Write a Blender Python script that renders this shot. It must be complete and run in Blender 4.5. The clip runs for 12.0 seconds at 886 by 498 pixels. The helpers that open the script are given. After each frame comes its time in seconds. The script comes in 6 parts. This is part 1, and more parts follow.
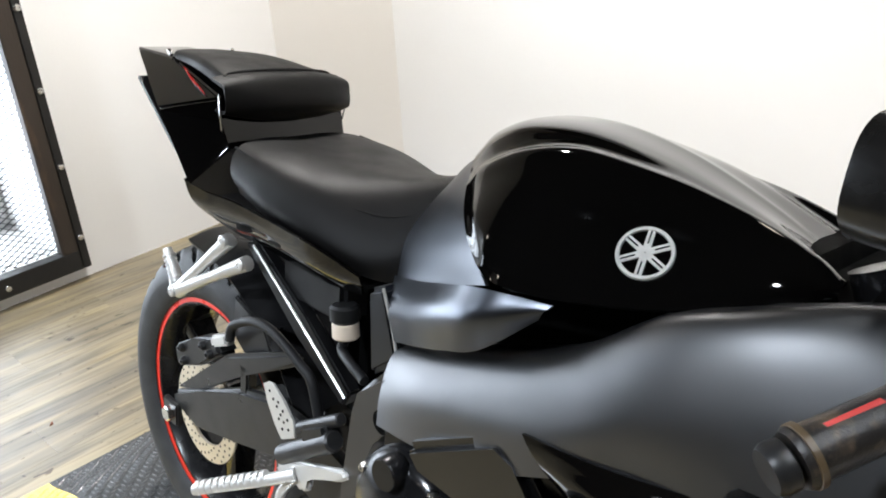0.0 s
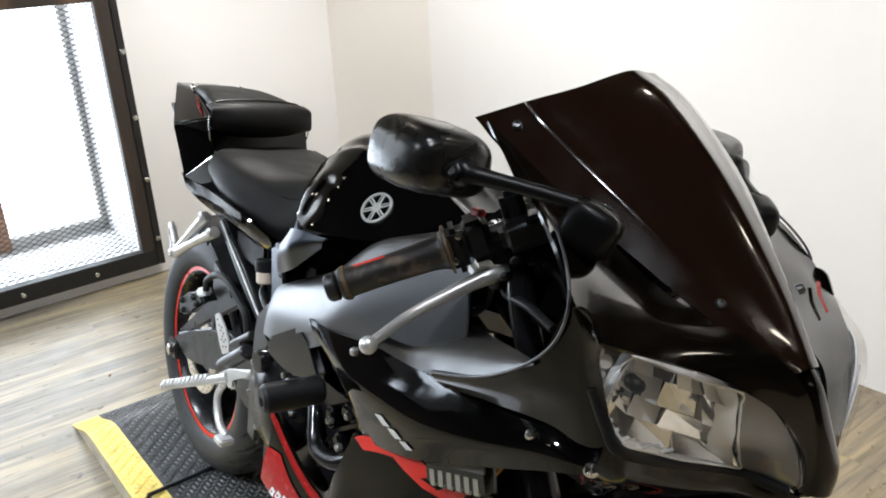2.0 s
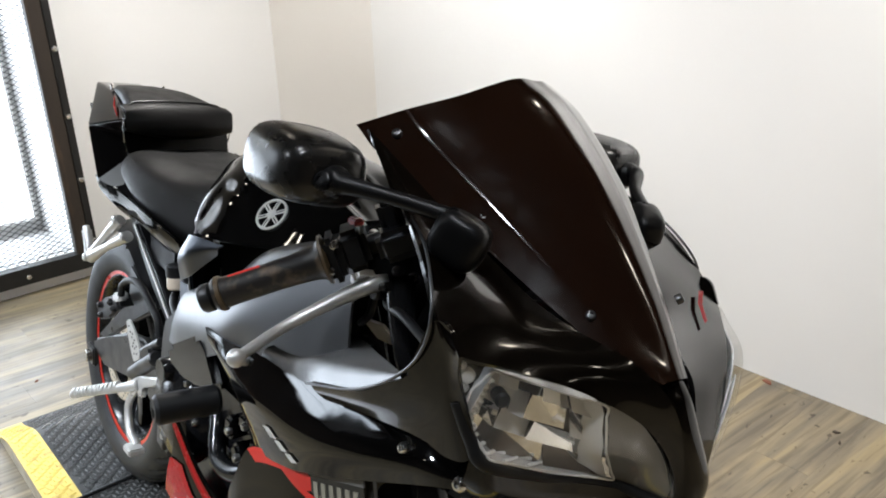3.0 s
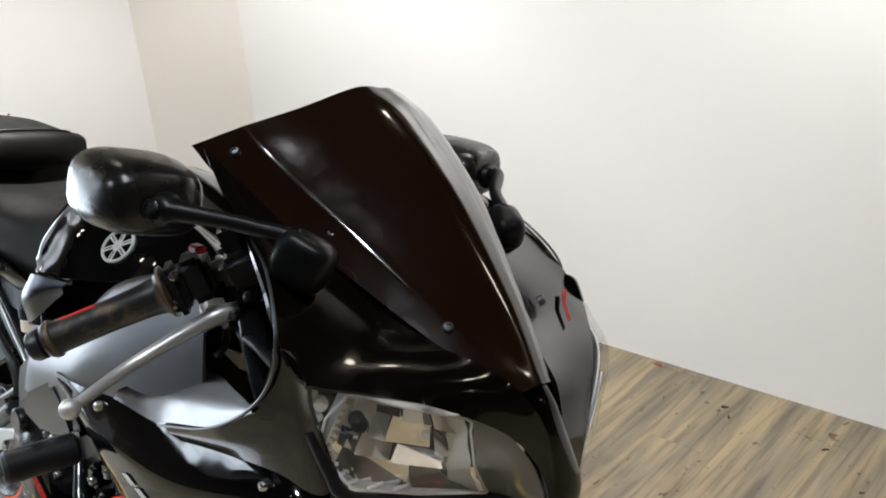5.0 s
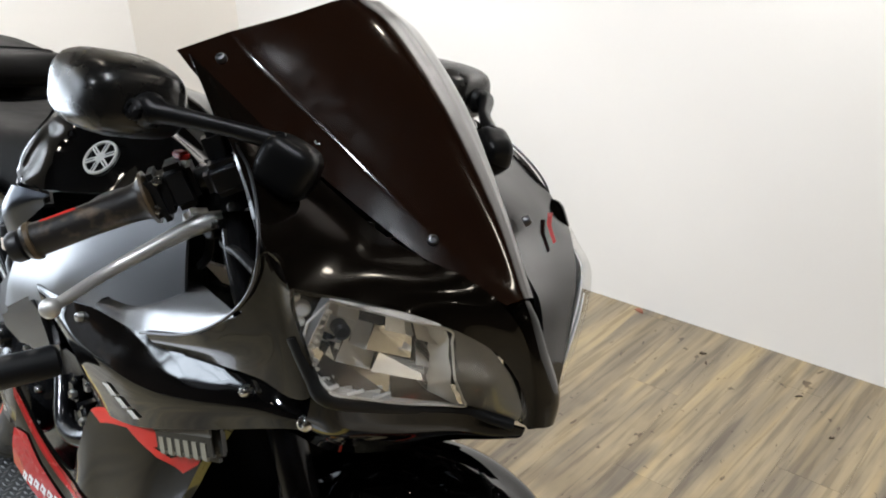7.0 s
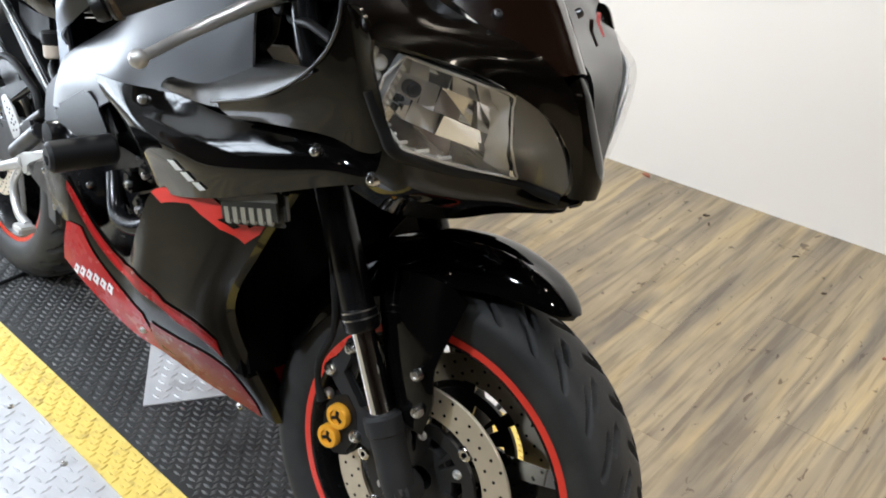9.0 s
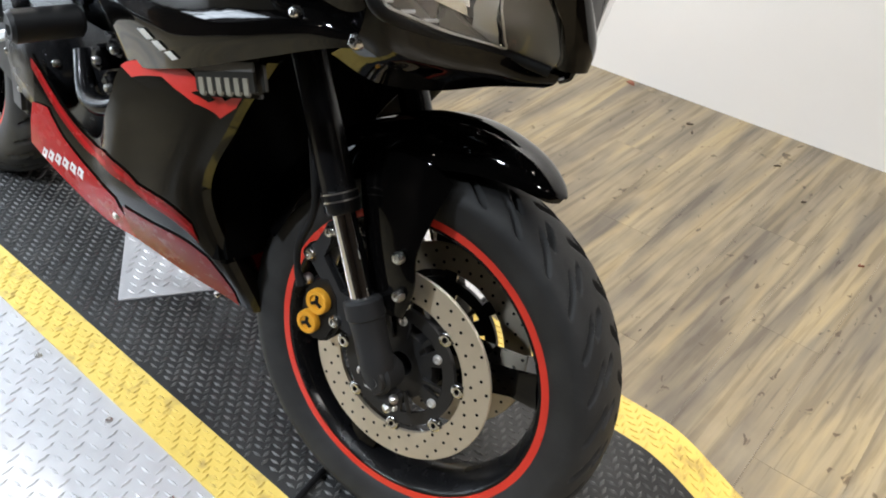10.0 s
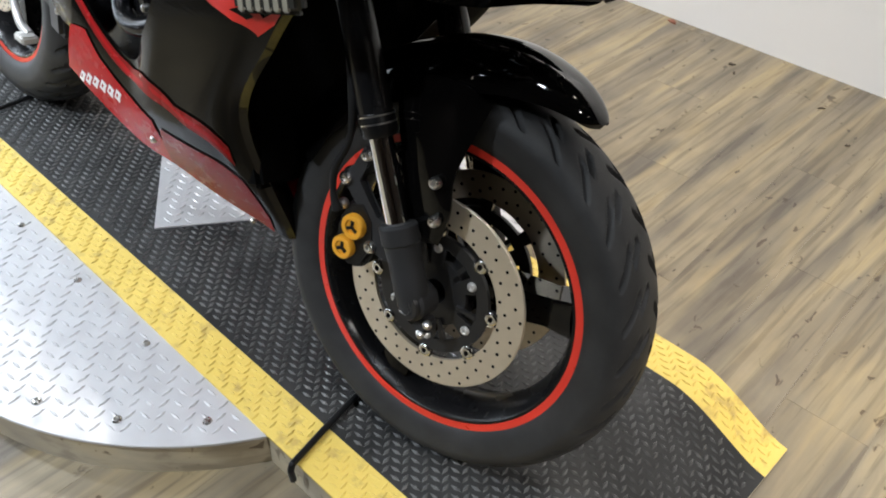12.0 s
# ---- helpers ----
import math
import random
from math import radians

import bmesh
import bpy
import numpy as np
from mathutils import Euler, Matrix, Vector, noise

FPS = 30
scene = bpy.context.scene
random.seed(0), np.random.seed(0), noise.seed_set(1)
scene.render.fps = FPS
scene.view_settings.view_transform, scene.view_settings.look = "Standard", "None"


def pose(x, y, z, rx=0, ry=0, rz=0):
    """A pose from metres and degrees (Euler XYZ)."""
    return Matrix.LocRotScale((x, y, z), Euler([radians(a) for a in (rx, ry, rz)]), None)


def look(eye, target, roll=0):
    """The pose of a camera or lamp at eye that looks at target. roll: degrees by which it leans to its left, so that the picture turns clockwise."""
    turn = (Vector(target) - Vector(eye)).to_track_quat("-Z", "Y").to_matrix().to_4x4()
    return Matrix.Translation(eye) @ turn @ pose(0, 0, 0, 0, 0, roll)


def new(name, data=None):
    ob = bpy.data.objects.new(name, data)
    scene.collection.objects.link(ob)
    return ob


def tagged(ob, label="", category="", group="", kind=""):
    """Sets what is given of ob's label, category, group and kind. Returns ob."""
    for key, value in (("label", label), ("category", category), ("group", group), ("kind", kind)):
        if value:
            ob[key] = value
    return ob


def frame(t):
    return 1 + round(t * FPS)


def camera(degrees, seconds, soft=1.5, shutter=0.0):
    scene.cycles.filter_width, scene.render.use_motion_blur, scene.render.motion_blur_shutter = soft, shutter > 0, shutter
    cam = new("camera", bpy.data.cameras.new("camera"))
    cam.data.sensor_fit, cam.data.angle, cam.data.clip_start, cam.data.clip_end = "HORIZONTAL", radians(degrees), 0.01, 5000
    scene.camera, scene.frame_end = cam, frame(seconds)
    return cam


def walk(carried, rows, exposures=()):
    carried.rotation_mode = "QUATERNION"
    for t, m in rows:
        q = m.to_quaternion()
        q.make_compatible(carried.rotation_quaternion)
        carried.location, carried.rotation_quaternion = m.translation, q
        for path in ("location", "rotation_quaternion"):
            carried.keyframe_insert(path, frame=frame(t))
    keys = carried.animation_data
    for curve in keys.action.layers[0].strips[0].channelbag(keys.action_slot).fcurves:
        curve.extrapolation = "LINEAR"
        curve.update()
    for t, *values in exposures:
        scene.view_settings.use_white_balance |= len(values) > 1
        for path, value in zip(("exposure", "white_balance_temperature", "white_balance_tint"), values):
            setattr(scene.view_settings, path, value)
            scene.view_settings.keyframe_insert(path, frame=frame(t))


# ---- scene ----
cam = camera(57.3, 12.0, soft=1.9)
PATH = [
    (0, (-0.147, -0.57, 1.301), (-1.45, 0.673, 0.432), -3.6),
    (0.5, (-0.003, -0.566, 1.34), (-1.534, 0.471, 0.58), -5.6),
    (1, (0.203, -0.492, 1.349), (-1.429, 0.345, 0.552), -1.9),
    (1.5, (0.336, -0.499, 1.346), (-1.267, 0.43, 0.594), -1.6),
    (2, (0.456, -0.577, 1.352), (-1.061, 0.497, 0.614), -3.0),
    (2.5, (0.498, -0.557, 1.357), (-0.99, 0.558, 0.619), -2.5),
    (3, (0.499, -0.495, 1.354), (-0.963, 0.65, 0.611), -1.9),
    (3.5, (0.517, -0.472, 1.352), (-0.901, 0.726, 0.606), -2.8),
    (5.5, (0.507, -0.426, 1.348), (-0.775, 0.911, 0.595), -3.5),
    (6, (0.507, -0.425, 1.344), (-0.76, 0.916, 0.57), -3.1),
    (6.5, (0.514, -0.431, 1.332), (-0.742, 0.904, 0.532), -2.6),
    (7, (0.515, -0.442, 1.314), (-0.735, 0.864, 0.46), -1.7),
    (7.2, (0.513, -0.448, 1.304), (-0.732, 0.844, 0.421), -1.4),
    (8.8, (0.54, -0.564, 1.245), (-0.624, 0.671, 0.186), 1.0),
    (9, (0.542, -0.568, 1.237), (-0.606, 0.659, 0.153), 1.0),
    (9.5, (0.542, -0.576, 1.211), (-0.555, 0.636, 0.058), 2.1),
    (10, (0.543, -0.578, 1.182), (-0.485, 0.61, -0.057), 3.1),
    (10.5, (0.548, -0.587, 1.15), (-0.416, 0.583, -0.155), 4.7),
    (11, (0.554, -0.598, 1.128), (-0.392, 0.551, -0.208), 5.3),
    (11.5, (0.555, -0.602, 1.134), (-0.398, 0.536, -0.207), 4.2),
    (12, (0.546, -0.593, 1.156), (-0.473, 0.489, -0.182), 2.7),
]
LIGHT_LEVEL = [(0, 0.25), (0.5, 0.21), (1.5, 0.14), (3.0, -0.04), (3.5, -0.08), (6.0, 0.02), (7.0, 0.14), (9.0, 0.26), (10.5, 0.26), (12.0, 0.09)]
walk(cam, [(t, look(eye, target, roll)) for t, eye, target, roll in PATH], [(t, stops, 6300, 10) for t, stops in LIGHT_LEVEL])


# ---- world, lamps ----
TURN = radians(3.0)                      # the room stands a little askew to the motorcycle
FLOOR_TO_DECK = 0.08
ROOM = Matrix.Rotation(TURN, 4, "Z")
WALL_WIN, WALL_SIDE, WALL_BACK, WALL_FAR, CEIL = -2.95, 1.684, -3.6, 4.2, 2.55


def R(x, y, z):
    return ROOM @ Vector((x, y, z))


world = bpy.data.worlds.new("world")
scene.world = world
world.use_nodes = True
wn = world.node_tree.nodes
sky = wn.new("ShaderNodeTexSky")
sky.sky_type, sky.sun_disc, sky.sun_elevation, sky.sun_rotation = "NISHITA", False, radians(35), radians(200)
world.node_tree.links.new(sky.outputs[0], wn["Background"].inputs[0])
wn["Background"].inputs[1].default_value = 0.1


def area(name, eye, target, size, size_y, watts, colour, spread=180):
    data = bpy.data.lights.new(name, "AREA")
    data.shape, data.size, data.size_y = "RECTANGLE", size, size_y
    data.energy, data.color, data.spread = watts, colour, radians(spread)
    ob = new(name, data)
    ob.matrix_world = look(eye, target)
    return ob


def spot(name, eye, target, watts, colour, angle=80, radius=0.05, blend=0.6):
    data = bpy.data.lights.new(name, "SPOT")
    data.energy, data.color, data.spot_size, data.spot_blend = watts, colour, radians(angle), blend
    data.shadow_soft_size = radius
    ob = new(name, data)
    ob.matrix_world = look(eye, target)
    return ob


DAY = (0.80, 0.90, 1.0)
WARM = (1.0, 0.95, 0.89)
area("window_daylight", R(-3.28, -0.55, 0.66), R(0, -0.55, 0.6), 1.8, 1.0, 42, DAY)
# daylight of the unseen second window, added for highlights on the mid cowl
area("window_daylight", R(-3.28, -1.90, 1.82), R(0, -1.2, 0.7), 0.5, 0.9, 12, DAY)
COOL = (0.86, 0.93, 1.0)
# x, y, watts, colour of each unseen ceiling spot, added to suit highlights
CEILING_SPOTS = [(-1.9, 0.75, 175, WARM), (-0.2, 1.05, 145, WARM), (1.0, 0.75, 85, WARM), (-2.58, -0.90, 210, COOL), (-0.15, -0.25, 14, COOL), (0.38, -0.48, 28, COOL), (-0.9, -1.7, 260, COOL), (-1.6, -2.7, 230, COOL), (2.2, -0.5, 260, WARM), (2.9, 0.3, 290, WARM)]
for sx, sy, watts, tint in CEILING_SPOTS:
    spot("unseen_ceiling_spot", R(sx, sy, CEIL - 0.16), R(sx, WALL_SIDE, 0.9) if sx > -1 and sy > 0.5 else R(sx, sy + 0.1, 0), watts, tint, 110, 0.06)

# ---- materials ----


class Nodes:
    """A Principled material with a few helper wires."""

    def __init__(self, name, colour, rough=0.5, metal=0.0, **extra):
        self.mat = bpy.data.materials.new(name)
        self.mat.use_nodes = True
        self.t = self.mat.node_tree
        self.b = self.t.nodes["Principled BSDF"]
        self.b.inputs["Base Color"].default_value = (*colour, 1)
        self.b.inputs["Roughness"].default_value = rough
        self.b.inputs["Metallic"].default_value = metal
        for key, value in extra.items():
            self.b.inputs[key.replace("_", " ")].default_value = value
        self.coords = self.t.nodes.new("ShaderNodeTexCoord")

    def node(self, kind, **values):
        n = self.t.nodes.new(kind)
        for key, value in values.items():
            n.inputs[key].default_value = value
        return n

    def link(self, a, b):
        self.t.links.new(a, b)

    def noise(self, scale, detail=4.0, stretch=(1, 1, 1), rough=0.55):
        m = self.node("ShaderNodeMapping")
        m.inputs["Scale"].default_value = stretch
        self.link(self.coords.outputs["Object"], m.inputs[0])
        n = self.node("ShaderNodeTexNoise", Scale=scale, Detail=detail, Roughness=rough)
        self.link(m.outputs[0], n.inputs["Vector"])
        return n.outputs["Fac"]

    def ramp(self, fac, stops):
        r = self.node("ShaderNodeValToRGB")
        e = r.color_ramp.elements
        while len(e) < len(stops):
            e.new(0.5)
        for item, (pos, col) in zip(e, stops):
            item.position = pos
            item.color = (*col, 1) if len(col) == 3 else col
        self.link(fac, r.inputs[0])
        return r.outputs[0]

    def mix(self, fac, a, b, blend="MIX"):
        m = self.node("ShaderNodeMix")
        m.data_type, m.blend_type = "RGBA", blend
        for sock, v in ((0, fac), (6, a), (7, b)):
            if isinstance(v, (int, float)):
                m.inputs[sock].default_value = v
            elif isinstance(v, tuple):
                m.inputs[sock].default_value = (*v, 1)
            else:
                self.link(v, m.inputs[sock])
        return m.outputs[2]

    def colour(self, out):
        self.link(out, self.b.inputs["Base Color"])
        return self

    def rough(self, fac, lo, hi):
        r = self.node("ShaderNodeMapRange")
        r.inputs["From Min"].default_value, r.inputs["From Max"].default_value = 0.3, 0.7
        r.inputs["To Min"].default_value, r.inputs["To Max"].default_value = lo, hi
        self.link(fac, r.inputs[0])
        self.link(r.outputs[0], self.b.inputs["Roughness"])
        return self

    def bump(self, fac, strength, distance):
        n = self.node("ShaderNodeBump", Strength=strength, Distance=distance)
        self.link(fac, n.inputs["Height"])
        self.link(n.outputs[0], self.b.inputs["Normal"])
        return self


def gloss(name, colour, rough=0.04, dust=0.10, spec=0.32):
    n = Nodes(name, colour, rough, Specular_IOR_Level=spec)
    n.colour(n.mix(n.ramp(n.noise(9, 6), [(0.45, (0, 0, 0)), (0.8, (dust, dust, dust))]), colour, tuple(min(1, c * 1.6 + 0.002) for c in colour)))
    n.rough(n.noise(35, 5), rough, rough + 0.035)
    return n.mat


def lacquer(name, colour, rough, coat, spec=0.36):
    """Dark paint whose soft sheen lies under a thin hard coat."""
    n = Nodes(name, colour, rough, Specular_IOR_Level=spec, Coat_Weight=coat, Coat_Roughness=0.03, Coat_IOR=1.4)
    n.colour(n.mix(n.noise(11, 6), tuple(c * 0.8 for c in colour), tuple(c * 1.25 for c in colour)))
    n.rough(n.noise(60, 5), rough - 0.04, rough + 0.05)
    return n.mat


def satin(name, colour, rough=0.4, metal=0.0, grain=220, bump=0.06):
    n = Nodes(name, colour, rough, metal, Specular_IOR_Level=0.5 if metal or max(colour) > 0.05 else 0.24)
    n.colour(n.mix(n.noise(14, 5), tuple(c * 0.85 for c in colour), tuple(min(1, c * 1.12) for c in colour)))
    n.rough(n.noise(24, 4), rough - 0.07, rough + 0.09)
    if bump > 0.03:
        n.bump(n.noise(grain, 3), bump, 0.001)
    return n.mat


def brushed(name, colour, rough):
    n = Nodes(name, colour, rough, 1.0)
    n.colour(n.mix(n.noise(5, 3), tuple(c * 0.95 for c in colour), tuple(c * 1.04 for c in colour)))
    n.rough(n.noise(30, 3), rough - 0.01, rough + 0.015)
    return n.mat


M = {}
M["black_paint"] = gloss("black_paint", (0.0016, 0.0015, 0.0015), 0.03, 0.10, 0.36)
M["cowl_paint"] = lacquer("cowl_paint", (0.0030, 0.0021, 0.0014), 0.17, 0.6, 0.14)
n = Nodes("fairing_paint", (0.006, 0.0055, 0.0045), 0.12, Specular_IOR_Level=0.13)
n.colour(n.mix(n.noise(60, 6, (0.25, 1, 1)), (0.0025, 0.0023, 0.0019), (0.006, 0.0054, 0.0044)))
n.rough(n.noise(45, 5, (0.3, 1, 1)), 0.07, 0.18)
n.bump(n.noise(260, 3, (0.1, 1, 1)), 0.10, 0.0006)
M["fairing_paint"] = n.mat
n = Nodes("scuffed_paint", (0.0018, 0.0017, 0.0017), 0.04, Specular_IOR_Level=0.5)
n.rough(n.noise(26, 4), 0.03, 0.08)
n.bump(n.noise(14, 1.5, (0.8, 1.0, 1.0)), 0.16, 0.006)
M["scuffed_paint"] = n.mat
M["red_paint"] = gloss("red_paint", (0.33, 0.007, 0.009), 0.25, 0.1, 0.08)
M["red_film"] = satin("red_film", (0.62, 0.020, 0.012), 0.45)
M["red_faded"] = gloss("red_faded", (0.19, 0.009, 0.008), 0.25, 0.6, 0.08)
M["white_film"] = satin("white_film", (0.75, 0.75, 0.74), 0.45)
M["silver_film"] = satin("silver_film", (0.62, 0.62, 0.60), 0.35, 0.3)
M["screen"] = lacquer("tinted_screen", (0.0115, 0.0045, 0.0022), 0.16, 0.8, 0.24)
M["charcoal"] = brushed("charcoal_metal", (0.095, 0.102, 0.118), 0.31)
M["grey_frame"] = brushed("silver_grey_metal", (0.134, 0.135, 0.140), 0.38)
M["inner_grey"] = brushed("inner_cowl_grey", (0.095, 0.095, 0.096), 0.24)
M["rim_black"] = satin("rim_black", (0.0055, 0.0055, 0.006), 0.24)
M["black_satin"] = satin("black_satin", (0.006, 0.006, 0.0065), 0.32)
M["fork_grey"] = satin("fork_grey", (0.022, 0.022, 0.023), 0.55, 0, 300, 0.10)
M["black_plastic"] = satin("black_plastic", (0.008, 0.008, 0.0085), 0.5, 0, 500, 0.15)
M["black_metal"] = satin("black_metal", (0.036, 0.0355, 0.036), 0.34, 0.6)
M["mirror_shell"] = satin("mirror_shell", (0.009, 0.0085, 0.0080), 0.25)
M["mirror_shell"].node_tree.nodes["Principled BSDF"].inputs["Specular IOR Level"].default_value = 0.55
# near-black for hollows and inner parts: their shade is put into the colour
M["dark"] = satin("shade_black", (0.0014, 0.0014, 0.0014), 0.8)
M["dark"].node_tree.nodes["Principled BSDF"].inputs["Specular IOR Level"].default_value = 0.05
n = Nodes("seat_vinyl", (0.0050, 0.0047, 0.0046), 0.46, Specular_IOR_Level=0.15)
n.rough(n.noise(24, 4), 0.40, 0.54)
n.bump(n.noise(700, 3), 0.4, 0.001)
M["vinyl"] = n.mat
M["cast_alu"] = satin("cast_aluminium", (0.66, 0.65, 0.63), 0.34, 0.6, 300, 0.1)
M["polished"] = satin("polished_metal", (0.72, 0.71, 0.69), 0.16, 1.0)
M["chrome"] = Nodes("chrome", (0.85, 0.85, 0.86), 0.06, 1.0).mat
M["reflector"] = Nodes("lamp_reflector", (0.93, 0.925, 0.91), 0.07, 1.0).mat
M["reflector_mid"] = satin("lamp_reflector_mid", (0.95, 0.92, 0.89), 0.14, 0.35)
# near-white that puts the lamp's bright reflections into the colour
M["reflector_lit"] = satin("lamp_reflector_lit", (0.97, 0.965, 0.95), 0.25, 0.05)
M["lamp_edge"] = satin("moulded_clear_edge", (0.93, 0.93, 0.92), 0.15, 0.10)
M["steel_bolt"] = satin("steel_bolt", (0.62, 0.61, 0.59), 0.26, 1.0)
M["gold"] = satin("gold_anodised", (0.84, 0.40, 0.030), 0.35, 0.35)
M["engine"] = satin("engine_black", (0.012, 0.012, 0.013), 0.2, 0.4)
M["cream"] = satin("cream_plastic", (0.62, 0.52, 0.42), 0.4)
M["red_plastic"] = satin("red_plastic", (0.6, 0.03, 0.02), 0.4)
M["lens_grey"] = satin("lens_grey", (0.15, 0.15, 0.147), 0.35)
M["lens_clear_pieces"] = satin("indicator_lens", (0.27, 0.25, 0.20), 0.22)
M["smoke_lens"] = gloss("smoke_lens", (0.035, 0.034, 0.030), 0.06)
M["rust_scrap"] = satin("rust_scrap", (0.16, 0.055, 0.03), 0.7)
M["bark_scrap"] = satin("bark_scrap", (0.055, 0.04, 0.028), 0.7)
M["worn_tan"] = satin("worn_tan_rubber", (0.10, 0.068, 0.036), 0.4)
M["label_white"] = satin("label_white", (0.80, 0.79, 0.77), 0.5)
M["red_line"] = satin("red_rim_tape", (0.62, 0.035, 0.02), 0.32)

n = Nodes("rubber_tyre", (0.022, 0.022, 0.023), 0.55, Specular_IOR_Level=0.28)
n.colour(n.mix(n.ramp(n.noise(18, 6), [(0.4, (0, 0, 0)), (0.75, (1, 1, 1))]), (0.019, 0.0192, 0.0198), (0.034, 0.034, 0.0345)))
n.bump(n.noise(420, 3), 0.25, 0.001)
M["tyre"] = n.mat

n = Nodes("brake_rotor", (0.57, 0.52, 0.44), 0.38, 0.75)
n.colour(n.mix(n.noise(30, 5), (0.60, 0.525, 0.41), (0.78, 0.70, 0.57)))
n.bump(n.noise(160, 4, (1, 1, 1)), 0.15, 0.0006)
M["rotor"] = n.mat

n = Nodes("worn_grip", (0.02, 0.018, 0.017), 0.36)
n.colour(n.mix(n.ramp(n.noise(34, 5, (1, 1, 1)), [(0.52, (0, 0, 0)), (0.66, (1, 1, 1))]), (0.018, 0.016, 0.015), (0.12, 0.085, 0.055)))
n.bump(n.noise(700, 2), 0.4, 0.0008)
M["grip"] = n.mat

n = Nodes("headlight_glass", (0.95, 0.95, 0.94), 0.03)
clear, shine = n.node("ShaderNodeBsdfTransparent"), n.node("ShaderNodeBsdfGlossy", Roughness=0.05)
clear.inputs[0].default_value = (0.98, 0.98, 0.975, 1)
edge_, blend_, less_ = n.node("ShaderNodeLayerWeight", Blend=0.10), n.node("ShaderNodeMixShader"), n.node("ShaderNodeMapRange")
less_.inputs["To Min"].default_value, less_.inputs["To Max"].default_value = 0.015, 0.45
n.link(edge_.outputs["Facing"], less_.inputs[0])
n.link(less_.outputs[0], blend_.inputs[0])
haze_, veil_ = n.node("ShaderNodeBsdfDiffuse"), n.node("ShaderNodeMixShader", Fac=0.025)
haze_.inputs[0].default_value = (0.7, 0.7, 0.68, 1)
n.link(clear.outputs[0], veil_.inputs[1])
n.link(haze_.outputs[0], veil_.inputs[2])
n.link(veil_.outputs[0], blend_.inputs[1])
n.link(shine.outputs[0], blend_.inputs[2])
n.link(blend_.outputs[0], n.t.nodes["Material Output"].inputs[0])
M["lens"] = n.mat

n = Nodes("wall_paint", (0.78, 0.77, 0.75), 0.62)
n.colour(n.mix(n.noise(1.6, 5), (0.77, 0.77, 0.765), (0.83, 0.83, 0.825)))
n.bump(n.noise(90, 5), 0.12, 0.002)
M["wall"] = n.mat
n = Nodes("wall_paint_beige", (0.70, 0.66, 0.61), 0.62)
n.colour(n.mix(n.noise(1.6, 5), (0.70, 0.675, 0.64), (0.75, 0.73, 0.695)))
n.bump(n.noise(90, 5), 0.12, 0.002)
M["wall_beige"] = n.mat
# unseen walls and ceiling, kept dark so that the black paint reflects darkness
M["far_wall"] = satin("unseen_dark_brown", (0.030, 0.021, 0.015), 0.6)
M["ceiling"] = satin("ceiling_black", (0.022, 0.019, 0.017), 0.8)


